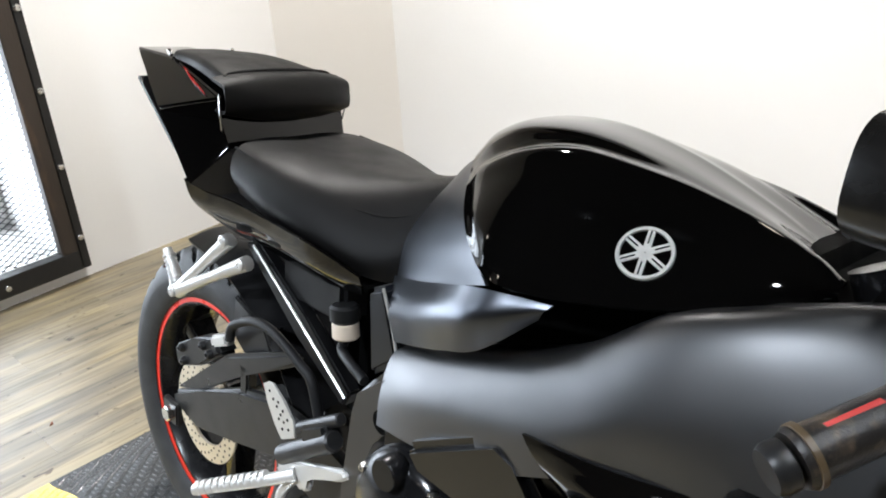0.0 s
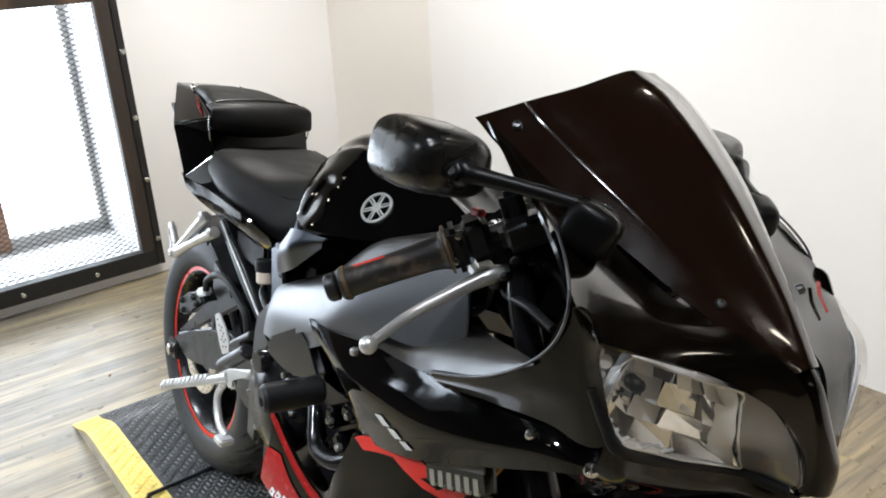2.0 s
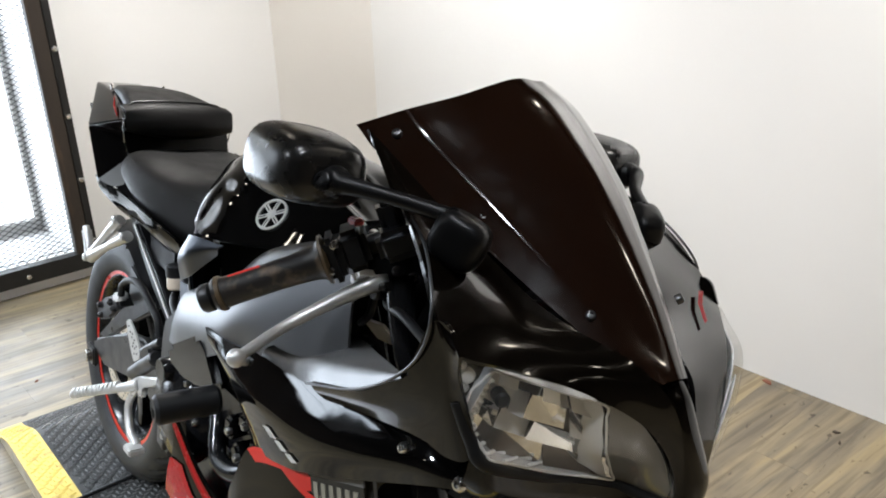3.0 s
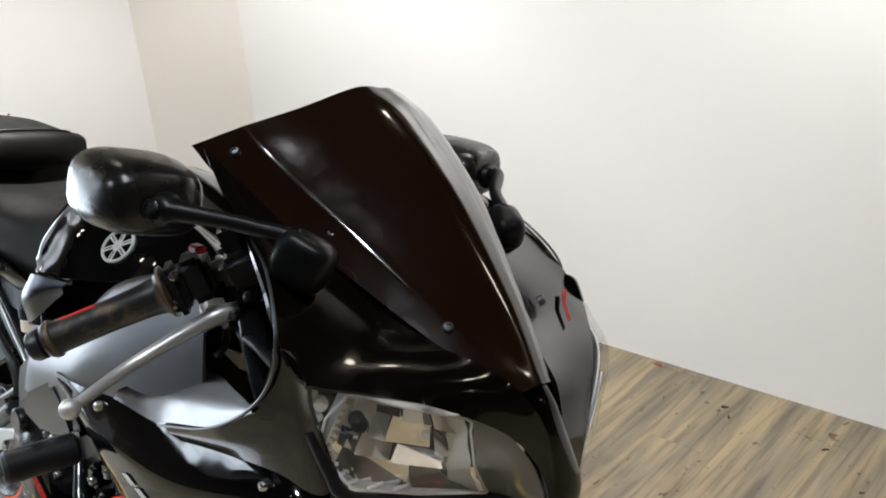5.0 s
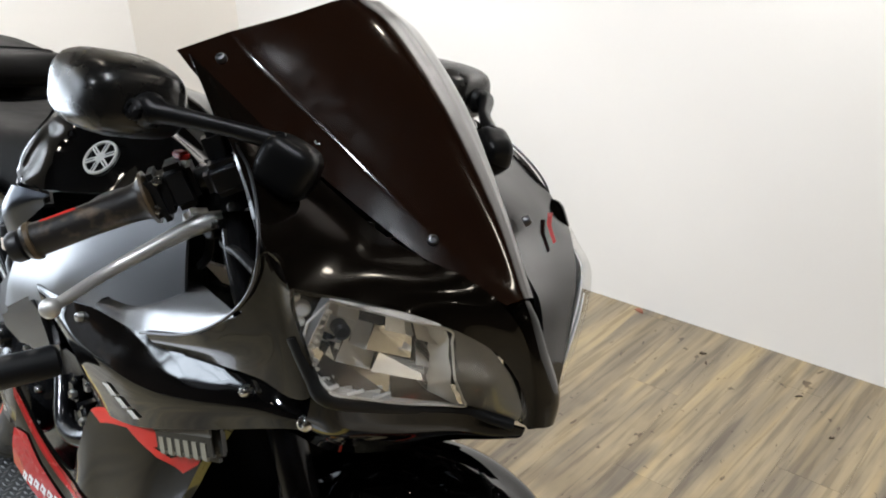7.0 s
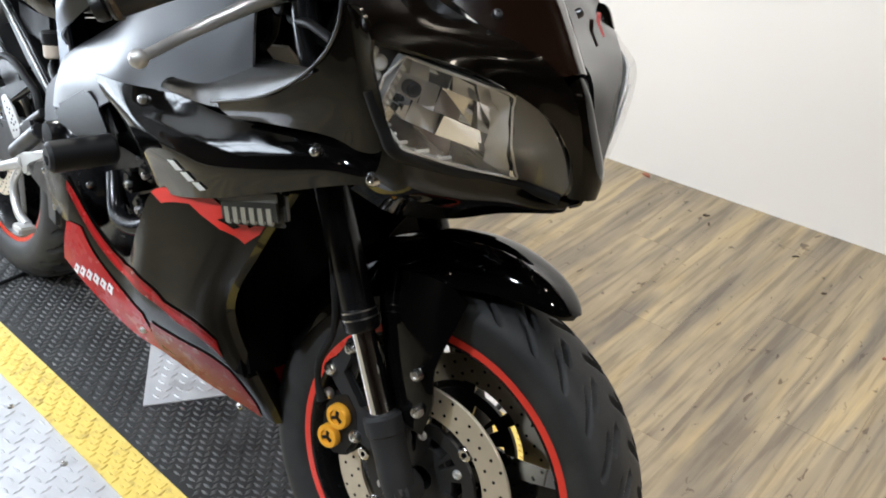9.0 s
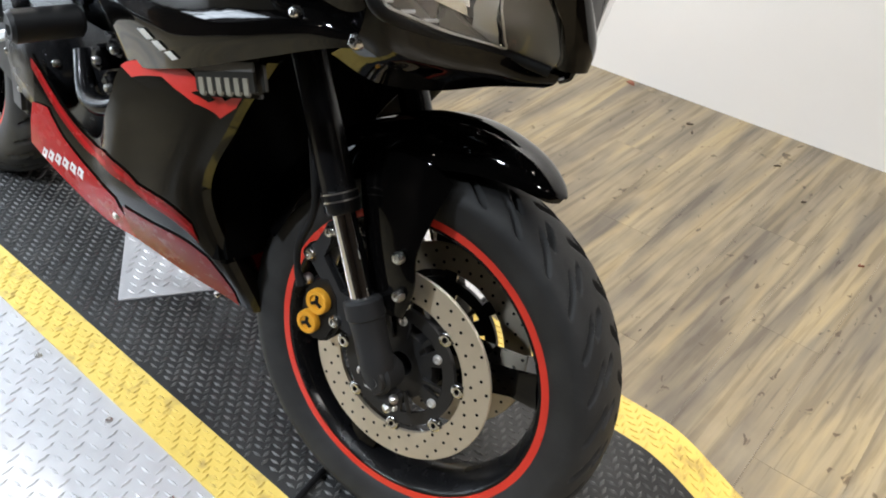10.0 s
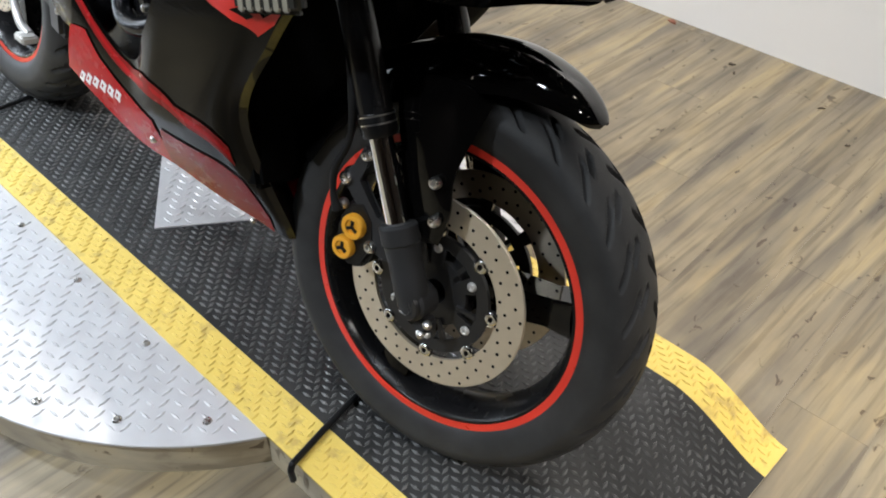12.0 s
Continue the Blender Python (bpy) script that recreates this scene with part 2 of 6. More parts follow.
def wood_floor(name, lo, mid, hi, stretch):
    n = Nodes(name, mid, 0.42)
    info = n.node("ShaderNodeObjectInfo")
    shift = n.node("ShaderNodeVectorMath")
    shift.operation = "MULTIPLY_ADD"
    shift.inputs[1].default_value = (37, 53, 19)
    n.link(info.outputs["Random"], shift.inputs[0])
    n.link(n.coords.outputs["Object"], shift.inputs[2])

    def tex(scale, detail, st, dist=0.0):
        m = n.node("ShaderNodeMapping")
        m.inputs["Scale"].default_value = st
        n.link(shift.outputs[0], m.inputs[0])
        t = n.node("ShaderNodeTexNoise", Scale=scale, Detail=detail, Distortion=dist)
        n.link(m.outputs[0], t.inputs["Vector"])
        return t.outputs["Fac"]
    geo_ = n.node("ShaderNodeNewGeometry")
    nudge = n.node("ShaderNodeVectorMath")
    nudge.operation = "MULTIPLY_ADD"
    nudge.inputs[1].default_value = (0.015, 0.06, 0.04)
    n.link(info.outputs["Random"], nudge.inputs[0])
    n.link(geo_.outputs["Position"], nudge.inputs[2])

    def broad(scale, detail, st, dist=0.0):
        m = n.node("ShaderNodeMapping")
        m.inputs["Scale"].default_value = st
        n.link(nudge.outputs[0], m.inputs[0])
        t = n.node("ShaderNodeTexNoise", Scale=scale, Detail=detail, Distortion=dist)
        n.link(m.outputs[0], t.inputs["Vector"])
        return t.outputs["Fac"]
    patch = n.ramp(broad(5.0, 10, stretch, 0.35), [(0.36, lo), (0.47, mid), (0.57, hi), (0.70, mid)])
    veil = n.ramp(broad(9.0, 6, stretch, 0.5), [(0.40, (0.82, 0.82, 0.85)), (0.52, (1, 1, 1)), (0.66, (1.10, 1.06, 0.95))])
    grain = n.ramp(broad(30, 8, (stretch[0], stretch[1] * 0.45, 1), 0.4), [(0.38, (0.70, 0.68, 0.67)), (0.50, (1.0, 1.0, 1.0)), (0.66, (1.09, 1.08, 1.06))])
    specks = n.ramp(tex(38, 3, (1.2, 0.6, 1), 0.6), [(0.66, (1, 1, 1)), (0.71, (0.36, 0.31, 0.26))])
    col = n.mix(1.0, n.mix(1.0, n.mix(1.0, patch, veil, "MULTIPLY"), grain, "MULTIPLY"), specks, "MULTIPLY")
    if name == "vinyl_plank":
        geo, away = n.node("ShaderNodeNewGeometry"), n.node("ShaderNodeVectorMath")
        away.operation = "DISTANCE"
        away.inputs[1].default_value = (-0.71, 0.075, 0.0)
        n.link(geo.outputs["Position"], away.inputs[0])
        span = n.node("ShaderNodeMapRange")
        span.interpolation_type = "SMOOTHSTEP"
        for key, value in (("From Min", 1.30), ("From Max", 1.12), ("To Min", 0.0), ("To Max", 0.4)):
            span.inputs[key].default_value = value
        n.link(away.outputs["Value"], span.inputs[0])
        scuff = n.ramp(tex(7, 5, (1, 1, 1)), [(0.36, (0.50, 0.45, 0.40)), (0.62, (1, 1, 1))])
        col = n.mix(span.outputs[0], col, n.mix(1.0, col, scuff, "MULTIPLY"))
    tone = n.node("ShaderNodeMapRange")
    tone.inputs["To Min"].default_value, tone.inputs["To Max"].default_value = 0.985, 1.015
    n.link(info.outputs["Random"], tone.inputs[0])
    grey = n.node("ShaderNodeCombineColor")
    for k in range(3):
        n.link(tone.outputs[0], grey.inputs[k])
    n.colour(n.mix(1.0, col, grey.outputs[0], "MULTIPLY"))
    n.rough(tex(12, 4, (1, 1, 1)), 0.28, 0.46)
    n.bump(tex(60, 4, (2, 0.4, 1)), 0.12, 0.001)
    return n.mat


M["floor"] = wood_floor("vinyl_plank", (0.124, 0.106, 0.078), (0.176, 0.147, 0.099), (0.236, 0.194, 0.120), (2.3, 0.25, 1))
M["skirt"] = wood_floor("vinyl_skirting", (0.27, 0.235, 0.17), (0.36, 0.31, 0.22), (0.42, 0.37, 0.27), (0.5, 0.5, 1))

n = Nodes("rubber_mat", (0.03, 0.031, 0.034), 0.5, Specular_IOR_Level=0.25)
n.colour(n.mix(n.ramp(n.noise(7, 6), [(0.4, (0, 0, 0)), (0.7, (1, 1, 1))]), (0.016, 0.016, 0.016), (0.037, 0.037, 0.036)))
n.rough(n.noise(20, 4), 0.42, 0.58)
n.bump(n.noise(300, 3), 0.2, 0.001)
M["mat"] = n.mat
n = Nodes("rubber_lozenge", (0.1, 0.1, 0.1), 0.4, Specular_IOR_Level=0.35)
n.colour(n.mix(n.ramp(n.noise(9, 6), [(0.4, (0, 0, 0)), (0.7, (1, 1, 1))]), (0.07, 0.07, 0.07), (0.14, 0.14, 0.137)))
n.rough(n.noise(20, 4), 0.2, 0.36)
M["mat_stud"] = n.mat
n = Nodes("yellow_edge", (0.66, 0.46, 0.05), 0.55)
n.colour(n.mix(n.ramp(n.noise(26, 6), [(0.55, (0, 0, 0)), (0.76, (1, 1, 1))]), n.mix(n.noise(4, 4), (0.55, 0.395, 0.075), (0.66, 0.50, 0.125)), (0.26, 0.18, 0.06)))
n.bump(n.noise(200, 3), 0.15, 0.001)
M["yellow"] = n.mat
n = Nodes("tread_plate", (0.5, 0.5, 0.51), 0.40, 0.35)
n.colour(n.mix(n.noise(10, 6), (0.42, 0.42, 0.43), (0.58, 0.58, 0.59)))
n.rough(n.noise(28, 5), 0.28, 0.5)
M["plate"] = n.mat
n = Nodes("charred_wood", (0.05, 0.032, 0.02), 0.6)
n.colour(n.mix(n.ramp(n.noise(9, 6, (1, 1, 0.25)), [(0.42, (0, 0, 0)), (0.62, (1, 1, 1))]), (0.025, 0.017, 0.011), (0.11, 0.062, 0.033)))
n.bump(n.noise(60, 5, (1, 1, 0.2)), 0.5, 0.003)
M["charred"] = n.mat
M["mesh_iron"] = Nodes("mesh_iron", (0.006, 0.006, 0.006), 0.75, Specular_IOR_Level=0.12).mat
M["iron"] = satin("black_iron", (0.018, 0.017, 0.016), 0.5, 0.4)
n = Nodes("mullion_wood", (0.30, 0.16, 0.09), 0.5)
n.colour(n.mix(n.noise(22, 5, (1, 1, 0.15)), (0.22, 0.11, 0.06), (0.36, 0.20, 0.12)))
M["mullion"] = n.mat
M["sill"] = satin("sill_paint", (0.50, 0.49, 0.47), 0.5)
n = Nodes("outdoor_glare", (0.9, 0.92, 0.95), 0.9)
n.b.inputs["Emission Color"].default_value = (0.93, 0.96, 1.0, 1)
n.b.inputs["Emission Strength"].default_value = 2.2
M["outdoor"] = n.mat
n = Nodes("lamp_face", (0.9, 0.9, 0.88), 0.5)
n.b.inputs["Emission Color"].default_value = (1.0, 0.88, 0.72, 1)
n.b.inputs["Emission Strength"].default_value = 40.0
M["lamp_face"] = n.mat

# ---- building helpers ----


def finish(name, bm, material, parent=None, label="", smooth=40.0, matrix=None):
    me = bpy.data.meshes.new(name)
    bmesh.ops.recalc_face_normals(bm, faces=bm.faces)
    bm.to_mesh(me)
    bm.free()
    me.materials.append(M[material] if isinstance(material, str) else material)
    if smooth:
        me.shade_smooth()
        me.set_sharp_from_angle(angle=radians(smooth))
    ob = new(name, me)
    if parent is not None:
        ob.parent = parent
    if matrix is not None:
        ob.matrix_basis = matrix
    if label:
        tagged(ob, label)
    return ob


part = finish


def thing(name, label, category, matrix=None, group=""):
    ob = new(name)
    ob.empty_display_size = 0.1
    if matrix is not None:
        ob.matrix_basis = matrix
    return tagged(ob, label, category, group)


def spline(points, count):
    """Catmull-Rom through the points, count samples; works on arrays of rows too."""
    p = np.array(points, float)
    k = len(p)
    if k == 2:
        w = np.linspace(0, 1, count).reshape(-1, *([1] * (p.ndim - 1)))
        return p[0] * (1 - w) + p[1] * w
    ext = np.concatenate([[2 * p[0] - p[1]], p, [2 * p[-1] - p[-2]]])
    out = []
    for u in np.linspace(0, k - 1, count):
        i = min(int(u), k - 2)
        f = u - i
        a, b, c, d = ext[i], ext[i + 1], ext[i + 2], ext[i + 3]
        out.append(0.5 * (2 * b + (c - a) * f + (2 * a - 5 * b + 4 * c - d) * f * f + (3 * b - a - 3 * c + d) * f ** 3))
    return np.array(out)


def surface(rows, nu, nv):
    """A smooth grid through rows of control points."""
    fine = np.array([spline(r, nv) for r in rows])
    return spline(fine, nu)


def grid_bm(g, out=(0, 0, 1), thick=0.0, bm=None):
    """A grid of points as a sheet that faces the way out; thick gives it a back and edges."""
    bm = bm or bmesh.new()
    nu, nv = g.shape[:2]
    du = np.gradient(g, axis=0)
    dv = np.gradient(g, axis=1)
    nrm = np.cross(du, dv)
    nrm /= np.maximum(np.linalg.norm(nrm, axis=2, keepdims=True), 1e-9)
    if float(np.sum(nrm * np.array(out))) < 0:
        nrm = -nrm
    layers = [g] if not thick else [g, g - nrm * thick]
    vs = [[[bm.verts.new(p) for p in row] for row in lay] for lay in layers]
    for k, lay in enumerate(vs):
        for i in range(nu - 1):
            for j in range(nv - 1):
                bm.faces.new((lay[i][j], lay[i + 1][j], lay[i + 1][j + 1], lay[i][j + 1]))
    if thick:
        a, b = vs
        rim = [(i, 0) for i in range(nu)] + [(nu - 1, j) for j in range(1, nv)] + [(i, nv - 1) for i in range(nu - 2, -1, -1)] + [(0, j) for j in range(nv - 2, 0, -1)]
        for (i, j), (k, l) in zip(rim, rim[1:] + rim[:1]):
            bm.faces.new((a[i][j], a[k][l], b[k][l], b[i][j]))
    return bm


def mirrored(g, mid=0.0):
    return g * np.array([1, -1, 1]) + np.array([0, 2 * mid, 0])


def sheet(name, rows, material, parent, nu=14, nv=24, thick=0.004, label="", out=(0, -1, 0.1), mid=0.0):
    """A panel of the right side and its twin on the left."""
    g = surface(rows, nu, nv)
    right = part(name, grid_bm(g, out, thick), material, parent, label)
    part(name, grid_bm(mirrored(g, mid), (out[0], -out[1], out[2]), thick), material, parent, label)
    return right, g


def sweep(points, radius, seg=10, count=24, bm=None, caps=True):
    """A round tube along a smooth line; radius may be a list along it."""
    bm = bm or bmesh.new()
    p = spline(points, count) if len(points) > 2 else np.array(points, float)
    n = len(p)
    rad = np.interp(np.linspace(0, 1, n), np.linspace(0, 1, len(radius)), radius) if isinstance(radius, (list, tuple)) else [radius] * n
    tang = np.gradient(p, axis=0)
    up = Vector((0.123, 0.31, 0.94))
    rings = []
    for q, t, r in zip(p, tang, rad):
        t = Vector(t).normalized()
        a = t.cross(up).normalized()
        b = t.cross(a)
        rings.append([bm.verts.new(Vector(q) + (a * math.cos(w) + b * math.sin(w)) * r) for w in np.linspace(0, 2 * math.pi, seg, endpoint=False)])
        up = -b if b.dot(up) < 0 else b
    for u, v in zip(rings, rings[1:]):
        for k in range(seg):
            bm.faces.new((u[k], u[(k + 1) % seg], v[(k + 1) % seg], v[k]))
    if caps:
        bm.faces.new(rings[0][::-1])
        bm.faces.new(rings[-1])
    return bm


def rod(a, b, r, seg=16, bm=None, bevel=0.0):
    """A straight round bar with softened ends."""
    a, b = Vector(a), Vector(b)
    e = min(bevel, r * 0.6, (b - a).length * 0.4)
    d = (b - a).normalized()
    pts = [a, a + d * e, b - d * e, b] if e else [a, b]
    rr = [r - e, r, r, r - e] if e else [r, r]
    bm = bm or bmesh.new()
    x = d.orthogonal().normalized()
    y = d.cross(x)
    rings = [[bm.verts.new(p + (x * math.cos(w) + y * math.sin(w)) * q) for w in np.linspace(0, 2 * math.pi, seg, endpoint=False)] for p, q in zip(pts, rr)]
    for u, v in zip(rings, rings[1:]):
        for k in range(seg):
            bm.faces.new((u[k], u[(k + 1) % seg], v[(k + 1) % seg], v[k]))
    bm.faces.new(rings[0][::-1])
    bm.faces.new(rings[-1])
    return bm


def lathe(profile, centre, seg=96, bm=None, closed=True, start=0.0, turn=2 * math.pi, axis=None):
    """Turns (radius, sideways) pairs about an axle along y."""
    bm = bm or bmesh.new()
    c = Vector(centre)
    full = abs(turn - 2 * math.pi) < 1e-6
    angles = np.linspace(start, start + turn, seg, endpoint=not full)
    rings = [[bm.verts.new(c + Vector((r * math.cos(w), y, r * math.sin(w)))) for r, y in profile] for w in angles]
    pairs = list(zip(rings, rings[1:])) + ([(rings[-1], rings[0])] if full else [])
    k = len(profile)
    for u, v in pairs:
        for i in range(k if closed else k - 1):
            bm.faces.new((u[i], u[(i + 1) % k], v[(i + 1) % k], v[i]))
    if not full and closed:
        bm.faces.new(rings[0])
        bm.faces.new(rings[-1][::-1])
    return bm


def slab(outline, y0, y1, bevel=0.0, bm=None):
    """A plate: an (x, z) outline given thickness in y."""
    bm = bm or bmesh.new()
    vs = [[bm.verts.new((x, y, z)) for x, z in outline] for y in (y0, y1)]
    fresh = [bm.faces.new(vs[0]), bm.faces.new(vs[1][::-1])]
    k = len(outline)
    for i in range(k):
        fresh.append(bm.faces.new((vs[0][i], vs[1][i], vs[1][(i + 1) % k], vs[0][(i + 1) % k])))
    if bevel:
        edges = list({e for f in fresh for e in f.edges})
        bmesh.ops.bevel(bm, geom=edges, offset=bevel, segments=2, affect="EDGES", clamp_overlap=True)
    return bm


def box(size, matrix=None, bevel=0.0, bm=None, segments=2):
    bm2 = bmesh.new()
    bmesh.ops.create_cube(bm2, size=1.0)
    bmesh.ops.scale(bm2, vec=size, verts=bm2.verts)
    if bevel:
        bmesh.ops.bevel(bm2, geom=bm2.edges[:], offset=bevel, segments=segments, affect="EDGES", clamp_overlap=True)
    if matrix is not None:
        bmesh.ops.transform(bm2, matrix=matrix, verts=bm2.verts)
    if bm is None:
        return bm2
    return merge(bm, bm2)


def merge(bm, other):
    me = bpy.data.meshes.new("scratch")
    other.to_mesh(me)
    other.free()
    bm.from_mesh(me)
    bpy.data.meshes.remove(me)
    return bm


def turned(bm, matrix):
    bmesh.ops.transform(bm, matrix=matrix, verts=bm.verts)
    return bm


def frame_at(origin, out, up=(0, 0, 1)):
    """A pose whose z axis points along out."""
    z = Vector(out).normalized()
    x = Vector(up).cross(z)
    x = x.normalized() if x.length > 1e-4 else Vector((1, 0, 0))
    y = z.cross(x)
    m = Matrix((x, y, z)).transposed().to_4x4()
    m.translation = Vector(origin)
    return m


def bolt(parent, at, out, r=0.007, h=0.004, material="steel_bolt", name="bolt", matrix=None):
    """A button-head screw with a hexagon socket."""
    bm = bmesh.new()
    prof = [(0.42 * r, h * 0.55), (0.45 * r, h), (0.75 * r, h * 0.92), (r, h * 0.35), (r, -0.004)]
    seg = 14
    rings = [[bm.verts.new((q * math.cos(w), q * math.sin(w), z)) for w in np.linspace(0, 2 * math.pi, seg, endpoint=False)] for q, z in prof]
    for u, v in zip(rings, rings[1:]):
        for k in range(seg):
            bm.faces.new((u[k], u[(k + 1) % seg], v[(k + 1) % seg], v[k]))
    bm.faces.new(rings[0])
    m = frame_at(at, out)
    return part(name, turned(bm, (matrix or Matrix()) @ m), material, parent)


def decal(name, g, shape, material, parent, lift=0.002, label="", step=0.014):
    """A thin film that follows a panel's surface grid; shape is a polygon in the panel's own (u, v) from 0 to 1."""
    nu, nv = g.shape[:2]
    nrm = np.cross(np.gradient(g, axis=0), np.gradient(g, axis=1))
    nrm /= np.linalg.norm(nrm, axis=2, keepdims=True)
    if np.mean(nrm[..., 1]) > 0:
        nrm = -nrm

    def at(u, v):
        a, b = min(max(u, 0), 1) * (nu - 1), min(max(v, 0), 1) * (nv - 1)
        i, j = min(int(a), nu - 2), min(int(b), nv - 2)
        f, h = a - i, b - j
        w = ((1 - f) * (1 - h), f * (1 - h), (1 - f) * h, f * h)
        q = ((i, j), (i + 1, j), (i, j + 1), (i + 1, j + 1))
        p = sum(k * g[c] for k, c in zip(w, q))
        m = sum(k * nrm[c] for k, c in zip(w, q))
        return Vector(p + m * lift)
    bm = bmesh.new()
    flat = [bm.verts.new((u, v, 0)) for u, v in shape]
    bm.faces.new(flat)
    bmesh.ops.triangulate(bm, faces=bm.faces[:])
    for _ in range(6):
        long = [e for e in bm.edges if e.calc_length() > step]
        if not long:
            break
        bmesh.ops.subdivide_edges(bm, edges=long, cuts=1)
        bmesh.ops.triangulate(bm, faces=bm.faces[:])
    for v in bm.verts:
        v.co = at(v.co.x, v.co.y)
    return part(name, bm, material, parent, label)

# ---- the room ----


def room_box(name, x0, x1, y0, y1, z0, z1, material, label="", kind="structure", bevel=0.0, parent=None):
    bm = box((x1 - x0, y1 - y0, z1 - z0), Matrix.Translation(((x0 + x1) / 2, (y0 + y1) / 2, (z0 + z1) / 2)), bevel)
    ob = part(name, turned(bm, ROOM), material, parent, smooth=0)
    if parent is None:
        tagged(ob, label, kind=kind)
    elif label:
        tagged(ob, label)
    return ob


WIN_L, WIN_R, WIN_B, WIN_T = -1.50, 0.405, 0.125, 1.155   # clear opening of the guarded window
room_box("wall_north", WALL_WIN, WALL_FAR, WALL_SIDE, WALL_SIDE + 0.15, 0, 1.95, "wall", "smooth white painted wall")
# unseen dark band, added to keep white out of the cowl's reflections
room_box("wall_north", WALL_WIN, WALL_FAR, WALL_SIDE, WALL_SIDE + 0.15, 1.95, CEIL, "far_wall", "unseen dark brown band added above the white wall")
w = 0.42
room_box("wall_west", WALL_WIN - w, WALL_WIN, WIN_R, WALL_SIDE + 0.15, 0, CEIL, "wall", "white painted wall around the guarded window")
W2_L, W2_R, W2_B, W2_T = -2.22, -1.60, 1.30, 2.36          # unseen second opening, added further along the same wall for cowl highlights
room_box("wall_west", WALL_WIN - w, WALL_WIN, W2_R, WIN_L, 0, CEIL, "far_wall", "unseen dark brown wall between the two windows")
room_box("wall_west", WALL_WIN - w, WALL_WIN, WALL_BACK, W2_L, 0, CEIL, "far_wall", "unseen dark brown wall beside the added window")
room_box("wall_west", WALL_WIN - w, WALL_WIN, W2_L, W2_R, 0, W2_B, "far_wall", "unseen dark brown wall below the added window")
room_box("wall_west", WALL_WIN - w, WALL_WIN, W2_L, W2_R, W2_T, CEIL, "far_wall", "unseen dark brown wall above the added window")
room_box("wall_west", WALL_WIN - w, WALL_WIN, WIN_L, WIN_R, 0, WIN_B, "wall", "white painted wall below the guarded window")
room_box("wall_west", WALL_WIN - w, WALL_WIN, WIN_L, WIN_R, WIN_T, CEIL, "wall", "white painted wall above the guarded window")
room_box("wall_south", WALL_WIN, WALL_FAR, WALL_BACK - 0.15, WALL_BACK, 0, CEIL, "far_wall", "unseen dark brown wall")
room_box("wall_east", WALL_FAR, WALL_FAR + 0.15, WALL_BACK, WALL_SIDE, 0, CEIL, "far_wall", "unseen dark brown wall")
room_box("ceiling", WALL_WIN, WALL_FAR, WALL_BACK, WALL_SIDE, CEIL, CEIL + 0.1, "ceiling", "unseen dark ceiling")

# boxed-in corner between the two white walls
bm = bmesh.new()
tri = [(WALL_WIN - 0.01, 1.449), (-2.464, WALL_SIDE + 0.01), (WALL_WIN - 0.01, WALL_SIDE + 0.01)]
lo = [bm.verts.new(R(x, y, 0)) for x, y in tri]
hi = [bm.verts.new(R(x, y, CEIL)) for x, y in tri]
bm.faces.new(lo), bm.faces.new(hi)
for k in range(3):
    bm.faces.new((lo[k], lo[(k + 1) % 3], hi[(k + 1) % 3], hi[k]))
tagged(part("wall_corner", bm, "wall_beige", smooth=0), "boxed-in corner painted pale beige", kind="structure")

# housings and glowing faces for the added spots, all out of view
for sx, sy, watts, tint in CEILING_SPOTS:
    lamp = thing("unseen_ceiling_light", "unseen added ceiling spotlight, round and black with a warm bulb", "ceiling light", Matrix.Translation(R(sx, sy, CEIL)), "ceiling spotlights")
    part("housing", lathe([(0.065, -0.13), (0.075, -0.13), (0.075, 0), (0.065, 0)], (0, 0, 0), 28), "black_satin", lamp, matrix=pose(0, 0, 0, 90, 0, 0))
    part("bulb", turned(rod((0, 0, -0.115), (0, 0, -0.11), 0.06, 24), Matrix()), "lamp_face", lamp, "glowing warm bulb face")

# guarded window: charred timber frame with iron edges, expanded mesh, deep sill, sash behind
win = tagged(new("window_1"), "deep window guarded by black expanded metal mesh in a charred wood frame", kind="structure")
fx0, fx1 = WALL_WIN + 0.002, WALL_WIN + 0.045
fw = 0.082


def frame_bar(y0, y1, z0, z1):
    room_box("window_frame", fx0, fx1, y0, y1, z0, z1, "charred", "charred timber frame", bevel=0.004, parent=win)


frame_bar(WIN_R - 0.004, WIN_R + fw - 0.028, WIN_B - 0.07, WIN_T + 0.06)
frame_bar(WIN_L - fw, WIN_L + 0.004, WIN_B - 0.07, WIN_T + 0.06)
frame_bar(WIN_L + 0.004, WIN_R - 0.004, WIN_T - 0.004, WIN_T + 0.06)
room_box("iron_strip", fx0, fx1 + 0.004, WIN_L + 0.004, WIN_R + fw - 0.03, WIN_B - 0.072, WIN_B - 0.002, "iron", "black iron flat bar", bevel=0.002, parent=win)
room_box("iron_strip", fx0, fx1 + 0.004, WIN_R + fw - 0.028, WIN_R + fw, WIN_B - 0.072, WIN_T + 0.06, "iron", "black iron flat bar", bevel=0.002, parent=win)
for k in range(9):
    bolt(win, R(fx1 + 0.004, WIN_R + fw - 0.014, 0.17 + 0.262 * k) if k < 4 else R(fx1 + 0.004, 0.2 - 0.285 * (k - 4), WIN_B - 0.04), ROOM.to_3x3() @ Vector((1, 0, 0)), 0.012, 0.007)

